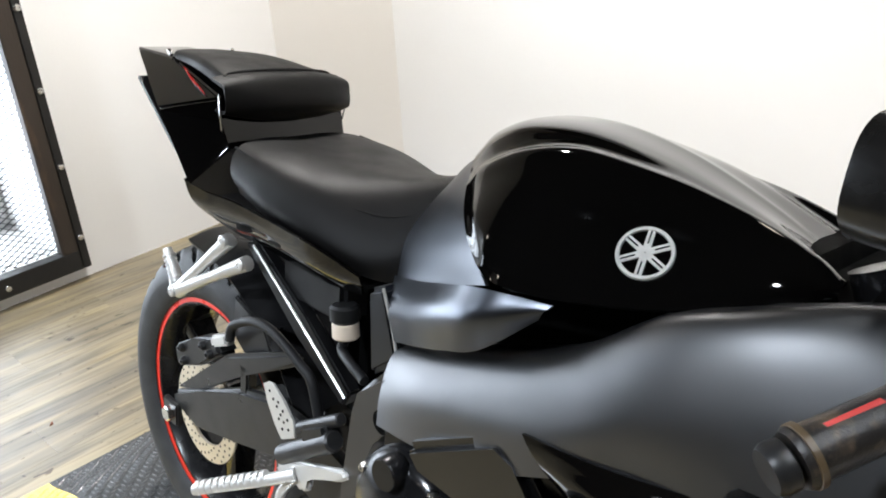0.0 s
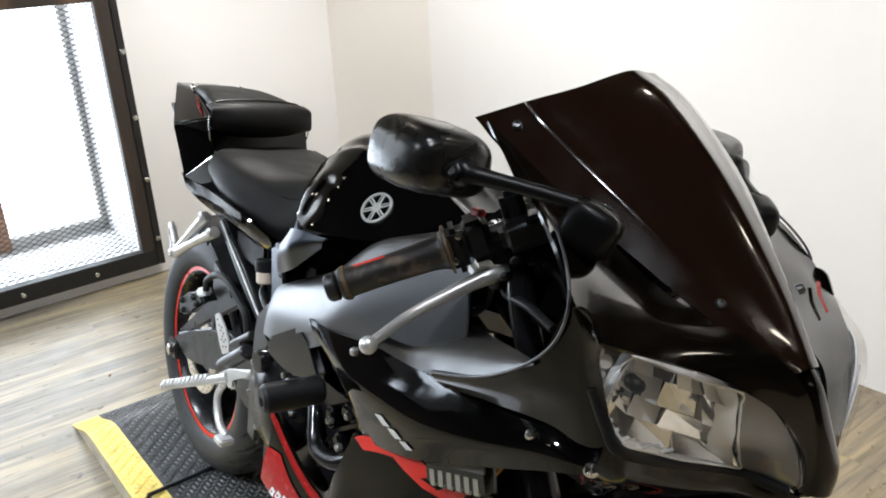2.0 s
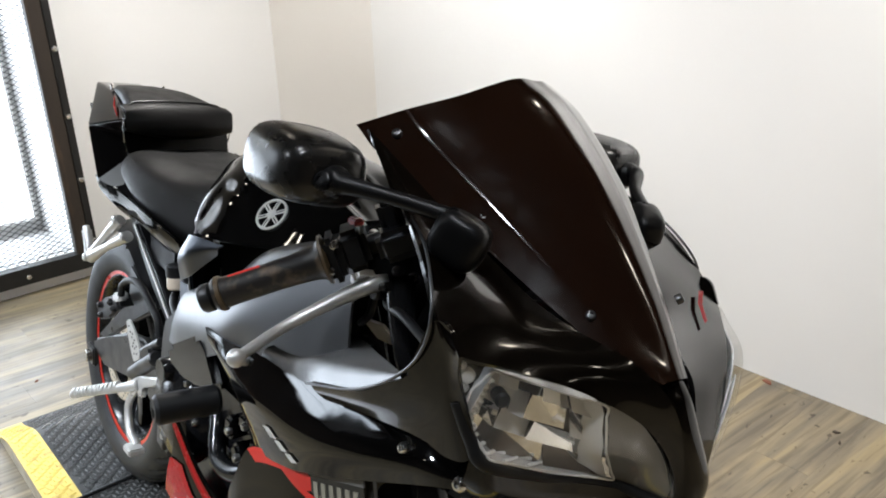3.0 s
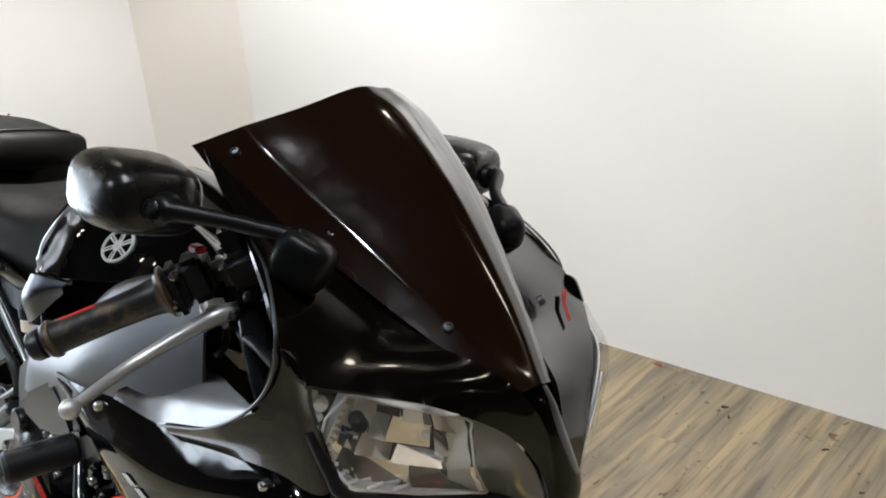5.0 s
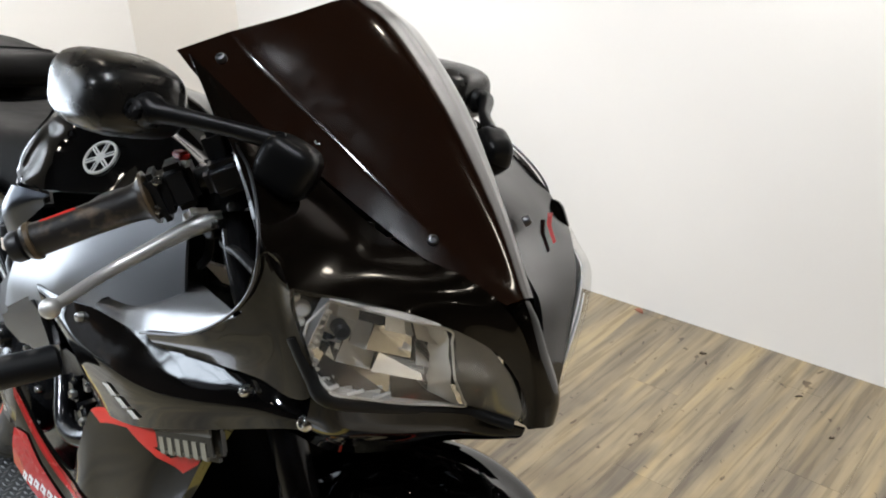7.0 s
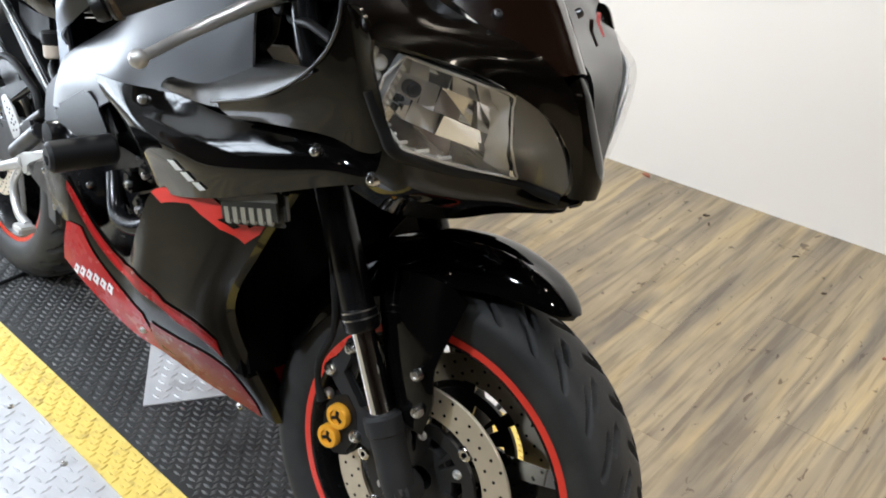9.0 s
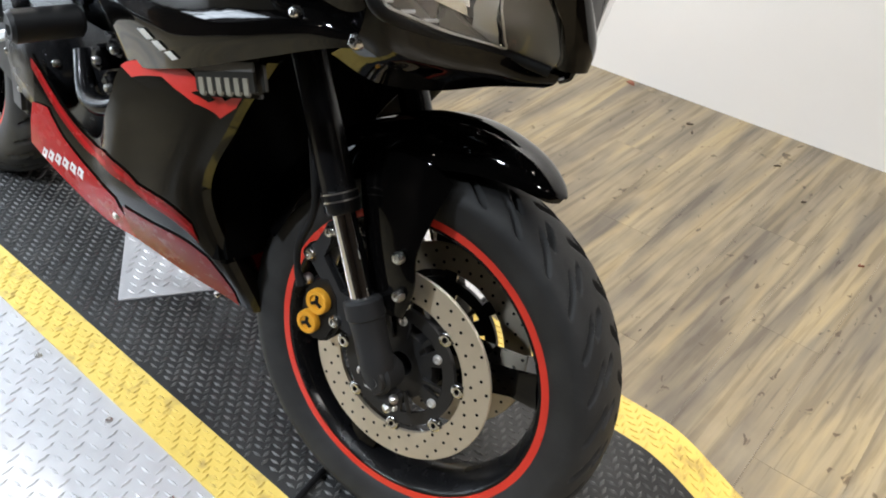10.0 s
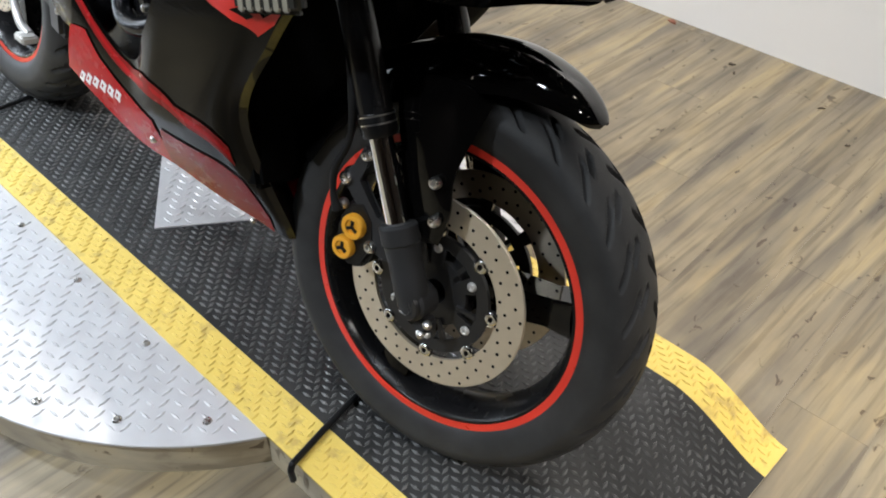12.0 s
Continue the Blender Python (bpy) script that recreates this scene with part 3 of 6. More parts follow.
bm = bmesh.new()
mx = WALL_WIN - 0.004
lw, sw, strand = 0.038, 0.0205, 0.0030
count_y = int((WIN_R - WIN_L + 0.03) / (lw / 2))
count_z = int((WIN_T - WIN_B + 0.02) / (sw / 2))
for i in range(count_z):
    z0 = WIN_B - 0.008 + i * sw / 2
    zig = []
    for j in range(count_y + 1):
        up = (sw / 2) * ((j + i) % 2)
        yy = WIN_L - 0.012 + j * lw / 2
        zig.append([bm.verts.new(R(mx + dx, yy, z0 + up / 1.0 + dz)) for dx, dz in ((-0.0022, -strand / 2), (0.0022, -strand / 3), (0.0022, strand / 2), (-0.0022, strand / 3))])
    for a, b in zip(zig, zig[1:]):
        for k in range(4):
            bm.faces.new((a[k], b[k], b[(k + 1) % 4], a[(k + 1) % 4]))
part("mesh_screen", bm, "mesh_iron", win, "black expanded metal mesh", smooth=0)
room_box("window_sill", WALL_WIN - w + 0.02, WALL_WIN - 0.03, WIN_L, WIN_R, WIN_B - 0.03, WIN_B + 0.004, "sill", "white painted deep sill", parent=win)
sashx = WALL_WIN - w + 0.03
for y0, y1, mat, lab in ((-0.110, -0.010, "mullion", "brown wooden mullion"), (WIN_R - 0.022, WIN_R - 0.001, "sill", "white sash stile"), (WIN_L, WIN_L + 0.08, "sill", "white sash stile")):
    room_box("mullion" if mat == "mullion" else "sash", sashx - 0.05, sashx, y0, y1, WIN_B + 0.004, WIN_T, mat, lab, bevel=0.004, parent=win)
room_box("sash", sashx - 0.045, sashx - 0.005, WIN_L + 0.08, WIN_R - 0.022, WIN_B + 0.004, WIN_B + 0.05, "sill", "white bottom rail", parent=win)
# unseen window, added where the mid cowl's reflections point
win2 = tagged(new("unseen_window"), "unseen white-framed window added for daylight highlights on the cowl", kind="structure")
for y0, y1, z0, z1 in ((W2_L, W2_L + 0.05, W2_B, W2_T), (W2_R - 0.05, W2_R, W2_B, W2_T), (W2_L + 0.05, W2_R - 0.05, W2_B, W2_B + 0.05), (W2_L + 0.05, W2_R - 0.05, W2_T - 0.05, W2_T), (-1.935, -1.885, W2_B + 0.05, W2_T - 0.05)):
    room_box("window_frame", sashx - 0.05, sashx, y0 + 0.002, y1 - 0.002, z0 + 0.002, z1 - 0.002, "sill", bevel=0.004, parent=win2)
for y0, y1 in ((W2_L + 0.05, -1.935), (-1.885, W2_R - 0.05)):
    for z in (1.64, 1.99):
        room_box("glazing_bar", sashx - 0.04, sashx - 0.01, y0 + 0.002, y1 - 0.002, z - 0.015, z + 0.015, "sill", bevel=0.003, parent=win2)
caddy = thing("small_box", "small black plastic box standing on the window sill", "box", ROOM @ Matrix.Translation((-3.235, -0.532, WIN_B + 0.004)))
part("body", box((0.062, 0.135, 0.118), Matrix.Translation((0, 0, 0.059)), 0.004), "black_plastic", caddy)
part("lid", box((0.066, 0.139, 0.022), Matrix.Translation((0, 0, 0.1295)), 0.004), "black_plastic", caddy)
room_box("backdrop", WALL_WIN - 1.3, WALL_WIN - 1.25, -4.6, 2.4, -1.0, 2.6, "outdoor", "bright overcast daylight outside the window")

# ---- turntable platform ----
stand = thing("display_turntable", "round silver tread-plate turntable with a black and yellow rubber runway", "turntable")
TX, TY, TR = -0.71, 0.075, 0.635
MY0, MY1 = -0.228, 0.394                 # runway edges
DECK = FLOOR_TO_DECK


def skew(x):
    return 0.035 * x


def deck_height(x):
    e = min(max((x + 1.93) / 0.24, 0), 1) if x < -0.7 else min(max((0.425 - x) / 0.20, 0), 1)
    return 0.006 + (DECK - 0.006) * (e * e * (3 - 2 * e)) ** 0.8


part("skirting", turned(lathe([(TR - 0.02, 0), (TR - 0.004, 0), (TR - 0.004, DECK - 0.012), (TR - 0.02, DECK - 0.012)], (0, 0, 0), 120), Matrix.Translation((TX, TY, 0)) @ pose(0, 0, 0, 90, 0, 0)), "skirt", stand, "wood-look vinyl skirting")
part("tread_plate", turned(rod((0, 0, DECK - 0.011), (0, 0, DECK - 0.005), TR, 120, bevel=0.001), Matrix.Translation((TX, TY, 0))), "plate", stand, "silver steel tread plate")
xs = np.concatenate([np.linspace(-1.93, -1.68, 14), np.linspace(-1.6, 0.2, 10), np.linspace(0.215, 0.425, 14)])
for name, y0, y1, mat, lab in (("runway_mat", MY0 + 0.076, MY1 - 0.078, "mat", "black rubber tread mat"), ("yellow_edging", MY0, MY0 + 0.0758, "yellow", "scuffed yellow edging"), ("yellow_edging", MY1 - 0.0778, MY1, "yellow", "scuffed yellow edging")):
    g = np.array([[(x, yy + skew(x), deck_height(x)) for yy in np.linspace(y0, y1, 4)] for x in xs])
    part(name, grid_bm(g, (0, 0, 1), 0.0045), mat, stand, lab)
bm = bmesh.new()
ring = []
for x in xs:
    z = max(deck_height(x) - 0.006, 0.0005)
    ring.append([bm.verts.new((x, yy + skew(x), zz)) for yy, zz in ((MY0 + 0.004, 0), (MY0 + 0.004, z), (MY1 - 0.004, z), (MY1 - 0.004, 0))])
for a, b in zip(ring, ring[1:]):
    for k in range(4):
        bm.faces.new((a[k], b[k], b[(k + 1) % 4], a[(k + 1) % 4]))
part("ramp_core", bm, "skirt", stand, "wood-look clad ramp sides")


def studs(name, inside, height, material, parent, pitch=0.0215, size=(0.0095, 0.0030, 0.0024), label="", lane=True):
    """Raised lozenges in the basket pattern of tread plate."""
    verts, faces = [], []
    for i in range(-120, 121):
        for j in range(-60, 61):
            x, y = TX + i * pitch + (0.5 * pitch if j % 2 else 0), TY + j * pitch * 0.5
            if not inside(x, y - skew(x) if name == "tread_studs" and parent is stand and lane else y):
                continue
            along = (i + (j + (1 if j % 2 else 0)) // 2) % 2
            ca, sa = (math.cos(0.15), math.sin(0.15)) if along else (-math.sin(0.15), math.cos(0.15))
            L, W, H = size
            b = len(verts)
            for px, py, pz in ((-L, 0, 0), (0, -W, 0), (L, 0, 0), (0, W, 0), (-L * 0.5, 0, H), (L * 0.5, 0, H)):
                xx, yy = x + px * ca - py * sa, y + px * sa + py * ca
                verts.append((xx, yy, height(xx) + pz))
            faces += [(b, b + 1, b + 4), (b + 1, b + 5, b + 4), (b + 1, b + 2, b + 5), (b + 2, b + 3, b + 5), (b + 3, b + 4, b + 5), (b + 3, b, b + 4)]
    me = bpy.data.meshes.new(name)
    me.from_pydata(verts, [], faces)
    me.materials.append(M[material])
    ob = new(name, me)
    ob.parent = parent
    return tagged(ob, label, kind="stuff")


studs("tread_studs", lambda x, y: MY0 + 0.085 < y < MY1 - 0.087 and -1.92 < x < 0.415, deck_height, "mat_stud", stand, size=(0.0098, 0.0034, 0.0028), label="raised black tread lozenges")
studs("tread_studs", lambda x, y: (MY0 + 0.008 < y < MY0 + 0.068 or MY1 - 0.07 < y < MY1 - 0.008) and -1.92 < x < 0.415, deck_height, "yellow", stand, label="raised yellow tread lozenges")
studs("tread_studs", lambda x, y: math.hypot(x - TX, y - TY) < TR - 0.02 and not MY0 - 0.008 + skew(x) < y < MY1 + 0.008 + skew(x), lambda x: DECK - 0.005, "plate", stand, pitch=0.034, size=(0.013, 0.003, 0.0020), label="raised steel tread lozenges", lane=False)
for k in range(26):
    w_ = radians(4 + 360 / 26 * k)
    bx, by = TX + (TR - 0.045) * math.cos(w_), TY + (TR - 0.045) * math.sin(w_)
    if not MY0 - 0.02 + skew(bx) < by < MY1 + 0.02 + skew(bx):
        bolt(stand, (bx, by, DECK - 0.005), (0, 0, 1), 0.008, 0.004)
for bx, by in ((-0.679, -0.283), (-0.453, -0.271), (-0.9, -0.290), (-1.1, -0.292)):
    bolt(stand, (bx, by, DECK - 0.005), (0, 0, 1), 0.007, 0.004)
# square steel plate let into the runway, and the two tie rods across it
bm = box((0.30, 0.30, 0.004), Matrix.Translation((-0.705, -0.107, DECK + 0.0025)) @ Matrix.Rotation(radians(56), 4, "Z") @ Matrix.Translation((0.15, 0.15, 0)), 0.001)
part("steel_plate", bm, "plate", stand, "square silver tread plate let into the mat")
c56, s56 = math.cos(radians(56)), math.sin(radians(56))


def in_plate(x, y):
    u, v = (x + 0.705) * c56 + (y + 0.107) * s56, -(x + 0.705) * s56 + (y + 0.107) * c56
    return 0.012 < u < 0.288 and 0.012 < v < 0.288


studs("tread_studs", in_plate, lambda x: DECK + 0.0045, "plate", stand, pitch=0.03, size=(0.011, 0.003, 0.0018), label="raised steel tread lozenges", lane=False)
for pts in (((-0.076, -0.243, 0.052), (-0.076, -0.243, 0.086), (-0.083, -0.215, 0.089), (-0.115, -0.055, 0.089), (-0.19, 0.38, 0.089), (-0.192, 0.405, 0.07)), ((-1.323, -0.243, 0.055), (-1.323, -0.243, 0.086), (-1.324, -0.21, 0.089), (-1.33, 0.05, 0.089), (-1.34, 0.38, 0.089), (-1.34, 0.405, 0.07))):
    part("tie_rod", sweep(pts, 0.0055, 10, 44), "black_satin", stand, "black rod across the mat")

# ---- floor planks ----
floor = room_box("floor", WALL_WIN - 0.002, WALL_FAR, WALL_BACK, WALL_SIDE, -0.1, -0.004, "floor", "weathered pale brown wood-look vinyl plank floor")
plank_w, plank_l = 0.152, 0.92
plank_meshes = {}
rows_x = int((WALL_FAR - WALL_WIN) / plank_w) + 1
for i in range(rows_x):
    x0 = WALL_WIN + i * plank_w
    x1 = min(x0 + plank_w, WALL_FAR)
    if x1 - x0 < 0.01 or x0 > 2.6:
        continue
    y = WALL_SIDE - (i * 0.377 % 1.0) * plank_l
    edges = [WALL_SIDE]
    while y > -1.9:
        edges.append(y)
        y -= plank_l
    for a, b in zip(edges, edges[1:]):
        key = (round(x1 - x0, 4), round(a - b, 4))
        if a - b < 0.02:
            continue
        if key not in plank_meshes:
            pm = box((key[0] - 0.0003, key[1] - 0.0003, 0.0035), None, 0.0002, segments=1)
            me = bpy.data.meshes.new("plank")
            pm.to_mesh(me)
            pm.free()
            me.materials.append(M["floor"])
            plank_meshes[key] = me
        ob = new("plank", plank_meshes[key])
        ob.parent = floor
        ob.matrix_basis = ROOM @ Matrix.Translation(((x0 + x1) / 2, (a + b) / 2, -0.00175))

# ---- small scraps lying on the floor ----
scrap_rnd = random.Random(11)
for x, y, size, tint in ((-0.60, 1.63, 0.026, "rust_scrap"), (-0.33, 1.53, 0.020, "bark_scrap"), (-0.30, 1.49, 0.012, "bark_scrap"), (-0.04, 1.50, 0.013, "bark_scrap"), (0.09, 1.38, 0.010, "bark_scrap"), (0.30, 1.22, 0.012, "rust_scrap"), (0.42, 1.30, 0.008, "bark_scrap"), (-2.17, -0.12, 0.012, "rust_scrap"), (0.62, 0.95, 0.007, "bark_scrap"), (0.75, 1.12, 0.009, "bark_scrap")):
    bm = bmesh.new()
    turn = scrap_rnd.uniform(0, 6.28)
    ring_ = []
    for k in range(9):
        w_ = 2 * math.pi * k / 9
        rad = size * scrap_rnd.uniform(0.45, 1.0)
        px, py = rad * math.cos(w_), rad * 0.4 * math.sin(w_)
        ring_.append((x + px * math.cos(turn) - py * math.sin(turn), y + px * math.sin(turn) + py * math.cos(turn)))
    lo_ = [bm.verts.new((px, py, 0.0005)) for px, py in ring_]
    hi_ = [bm.verts.new((x + (px - x) * 0.8, y + (py - y) * 0.8, 0.002 + scrap_rnd.uniform(0, 0.004))) for px, py in ring_]
    bm.faces.new(lo_), bm.faces.new(hi_)
    for k in range(9):
        bm.faces.new((lo_[k], lo_[(k + 1) % 9], hi_[(k + 1) % 9], hi_[k]))
    tagged(part("floor_scrap", bm, tint), "tiny dry brown scrap lying on the vinyl floor" if tint == "bark_scrap" else "tiny rust-red scrap lying on the vinyl floor", "debris", "scraps on the floor")

# ---- the motorcycle ----
LEAN = radians(11.0)
BIKE = Matrix.Translation((0, -0.045, DECK)) @ Matrix.Rotation(-LEAN, 4, "X")
bike = thing("motorcycle", "glossy black sport motorcycle with red rim tape, leaning on the turntable", "motorcycle", BIKE)
STEER_AXIS = Vector((-0.407, 0, 0.914))
STEER = Matrix.Translation((-0.0014, -0.0088, 0.0036)) @ Matrix.Rotation(radians(9.4), 4, STEER_AXIS)


def tyre(parent, centre, radius, width, label, matrix=None, seg=560, phase=0.0, across=41):
    bead = 0.219
    prof = []
    for a in np.linspace(-math.pi / 2, math.pi / 2, across):
        s = math.sin(a)
        prof.append((radius - (1 - math.cos(a)) ** 1.15 * (radius - bead - 0.030) * 0.92, s * width / 2))
    wall = [(bead + 0.012, width * 0.475), (bead + 0.001, width * 0.44), (bead - 0.004, width * 0.41)]
    prof = [(r, -y) for r, y in wall[::-1]] + prof + wall
    bm = bmesh.new()
    c = Vector(centre)
    rings = []
    pitch = 2 * math.pi / 30
    for k in range(seg):
        ang = 2 * math.pi * k / seg
        ring = []
        for r, y in prof:
            s = y / (width / 2)
            if r > radius - 0.035 and abs(s) < 0.93:
                best = 0.0
                side = 0 if s > 0 else 0.5
                for bend, lo_, hi_, off in ((0.26, 0.10, 0.52, 0.0), (0.34, 0.44, 0.90, 0.5)):
                    if lo_ < abs(s) < hi_:
                        q = ((ang + phase + bend * abs(s) ** 1.25) / pitch + side + off) % 1.0
                        d = min(q, 1 - q) * pitch * radius
                        taper = min(1, (abs(s) - lo_) / 0.12, (hi_ - abs(s)) / 0.10)
                        best = max(best, taper * (1 - d / 0.0080))
                r -= 0.0100 * min(max(best, 0) * 2.4, 1.0)
            ring.append(bm.verts.new(c + Vector((r * math.cos(ang), y, r * math.sin(ang)))))
        rings.append(ring)
    for u, v in zip(rings, rings[1:] + rings[:1]):
        for i in range(len(prof) - 1):
            bm.faces.new((u[i], u[i + 1], v[i + 1], v[i]))
    if matrix:
        turned(bm, matrix)
    return part("tyre", bm, "tyre", parent, label, smooth=50)


def wheel(name, centre, radius, width, rim_w, matrix, label, spokes=3, phase=0.3):
    h = rim_w / 2
    rim_prof = [(0.219, -h), (0.219, -h + 0.005), (0.212, -h + 0.012), (0.200, -h + 0.03), (0.196, 0), (0.200, h - 0.03), (0.212, h - 0.012), (0.219, h - 0.005), (0.219, h), (0.202, h), (0.199, h - 0.003), (0.192, h - 0.02), (0.186, h - 0.034), (0.184, 0), (0.186, -h + 0.034), (0.192, -h + 0.02), (0.199, -h + 0.003), (0.202, -h)]
    bm = lathe(rim_prof, centre, 120)
    ob = part(name, turned(bm, matrix), "rim_black", bike, label)
    c = Vector(centre)
    for sgn in (-1, 1):
        tape = lathe([(0.2185, sgn * (h - 0.001)), (0.2185, sgn * (h + 0.0012)), (0.2060, sgn * (h + 0.0012)), (0.2060, sgn * (h - 0.001))], centre, 140)
        part("rim_tape", turned(tape, matrix), "red_line", ob, "bright red rim tape")
    hub = lathe([(0.018, -0.055), (0.05, -0.055), (0.055, -0.04), (0.042, -0.02), (0.042, 0.02), (0.055, 0.04), (0.05, 0.055), (0.018, 0.055)], centre, 40)
    part("hub", turned(hub, matrix), "black_metal", ob)
    for k in range(spokes):
        w_ = phase + 2 * math.pi * k / spokes
        sp = bmesh.new()
        ringy = []
        for r, a, t in ((0.036, 0.034, 0.030), (0.09, 0.024, 0.024), (0.15, 0.021, 0.021), (0.19, 0.026, 0.026)):
            ringy.append([sp.verts.new((r, dy, dz)) for dy, dz in ((-t, -a), (t, -a), (t + 0.004, 0), (t, a), (-t, a), (-t - 0.004, 0))])
        for u, v in zip(ringy, ringy[1:]):
            for i in range(6):
                sp.faces.new((u[i], u[(i + 1) % 6], v[(i + 1) % 6], v[i]))
        sp.faces.new(ringy[0]), sp.faces.new(ringy[-1])
        turned(sp, matrix @ Matrix.Translation(c) @ Matrix.Rotation(-w_, 4, "Y"))
        part("spoke", sp, "black_paint", ob)
    tyre(ob, centre, radius, width, "black rubber tyre with curved tread grooves", matrix, 1000 if width < 0.15 else 480, phase, 75 if width < 0.15 else 41)
    part("valve", turned(rod(c + Vector((0.19, -0.004, 0.05)), c + Vector((0.165, -0.012, 0.045)), 0.004, 10), matrix), "black_plastic", ob)
    return ob


def ring_sector(r0, r1, a0, a1, y0, y1, steps=8):
    """A curved plate between two radii and two angles, about an axle along y."""
    ring = [(r1 * math.cos(a), r1 * math.sin(a)) for a in np.linspace(a0, a1, steps)]
    ring += [(r0 * math.cos(a), r0 * math.sin(a)) for a in np.linspace(a1, a0, steps)]
    return slab(ring, y0, y1)


def brake_disc(parent, centre, y, r0, r1, matrix, buttons=8, phase=0.2, bolts=6, bolt_phase=0.6, carrier=True):
    """A drilled rotor on a black spider, held by floating buttons."""
    c = Vector(centre)
    side = -1 if y < 0 else 1
    put = matrix @ Matrix.Translation(c)
    disc = lathe([(r0, y - 0.0025), (r1 - 0.001, y - 0.0025), (r1, y - 0.0015), (r1, y + 0.0015), (r1 - 0.001, y + 0.0025), (r0, y + 0.0025)], centre, 120)
    ob = part("brake_disc", turned(disc, matrix), "rotor", parent, "drilled steel brake disc")
    hb = bmesh.new()
    for k in range(16):
        for r_, da in ((0.13, 0.00), (0.50, 0.10), (0.86, 0.20), (0.30, 0.235), (0.68, 0.335)):
            w_ = 2 * math.pi * k / 16 + da
            r = r0 + (r1 - r0) * r_
            p = c + Vector((r * math.cos(w_), 0, r * math.sin(w_)))
            rod(p + Vector((0, y - 0.0029, 0)), p + Vector((0, y + 0.0029, 0)), 0.0024, 8, hb)
    tagged(part("drillings", turned(hb, matrix), "dark", parent), "drilled holes in the disc", kind="stuff")
    if carrier:
        car = bmesh.new()
        ro, ri = r0 - 0.012, r0 - 0.030
        lathe([(ri, y - 0.003), (ro, y - 0.003), (ro, y + 0.003), (ri, y + 0.003)], (0, 0, 0), 96, car)
        part("carrier", turned(car, put), "black_metal", parent, "black disc carrier ring", smooth=30)
        for k in range(bolts):
            w_ = bolt_phase + 2 * math.pi * k / bolts
            part("carrier_arm", turned(ring_sector(0.044, ri + 0.001, w_ - 0.17, w_ + 0.17, y - 0.003, y + 0.003), put), "black_metal", parent, smooth=30)
            part("carrier_rib", turned(ring_sector(0.040, ri + 0.001, w_ + 0.33, w_ + 0.43, y - 0.004, y + 0.001), put), "black_metal", parent, smooth=30)
        for k in range(bolts):
            w_ = bolt_phase + 2 * math.pi * k / bolts
            bolt(parent, c + Vector((0.068 * math.cos(w_), y + side * 0.003, 0.068 * math.sin(w_))), (0, side, 0), 0.0068, 0.0045, name="rotor_bolt", material="cast_alu", matrix=matrix)
        for k in range(buttons):
            w_ = phase + 2 * math.pi * k / buttons
            lug = ring_sector(ro - 0.002, r0 + 0.002, w_ - 0.10, w_ + 0.10, y - 0.0028, y + 0.0028)
            part("carrier_lug", turned(lug, put), "black_metal", parent, smooth=30)
            seat_ = Matrix.Translation(c + Vector((0.094 * math.cos(w_), y, 0.094 * math.sin(w_)))) @ Matrix.Rotation(0 if side > 0 else math.pi, 4, "X")
            washer = lathe([(0.0036, 0.001), (0.0036, 0.0050), (0.0052, 0.0056), (0.0082, 0.0052), (0.0095, 0.0040), (0.0095, 0.0)], (0, 0, 0), 24)
            button = part("rotor_button", turned(turned(washer, seat_), matrix), "polished", parent, "pale silver rotor button")
            core = lathe([(0.0, 0.0030), (0.0037, 0.0030), (0.0037, 0.0)], (0, 0, 0), 16)
            part("button_core", turned(turned(core, seat_), matrix), "dark", button)
    return ob


FC, RC = (0.0, 0.0, 0.288), (-1.362, 0.011, 0.312)
I4 = Matrix()
front = wheel("front_wheel", FC, 0.285, 0.113, 0.092, STEER, "black three-spoke front wheel", 3, 0.24)
brake_disc(front, FC, -0.057, 0.1005, 0.1415, STEER, 8, radians(6.5), 6, radians(36))
brake_disc(front, FC, 0.057, 0.1005, 0.1415, STEER, 8, radians(6.5), 6, radians(36))
rear = wheel("rear_wheel", RC, 0.312, 0.152, 0.118, I4, "black three-spoke rear wheel", 3, 0.5)
brake_disc(rear, RC, -0.070, 0.066, 0.102, I4, carrier=False)

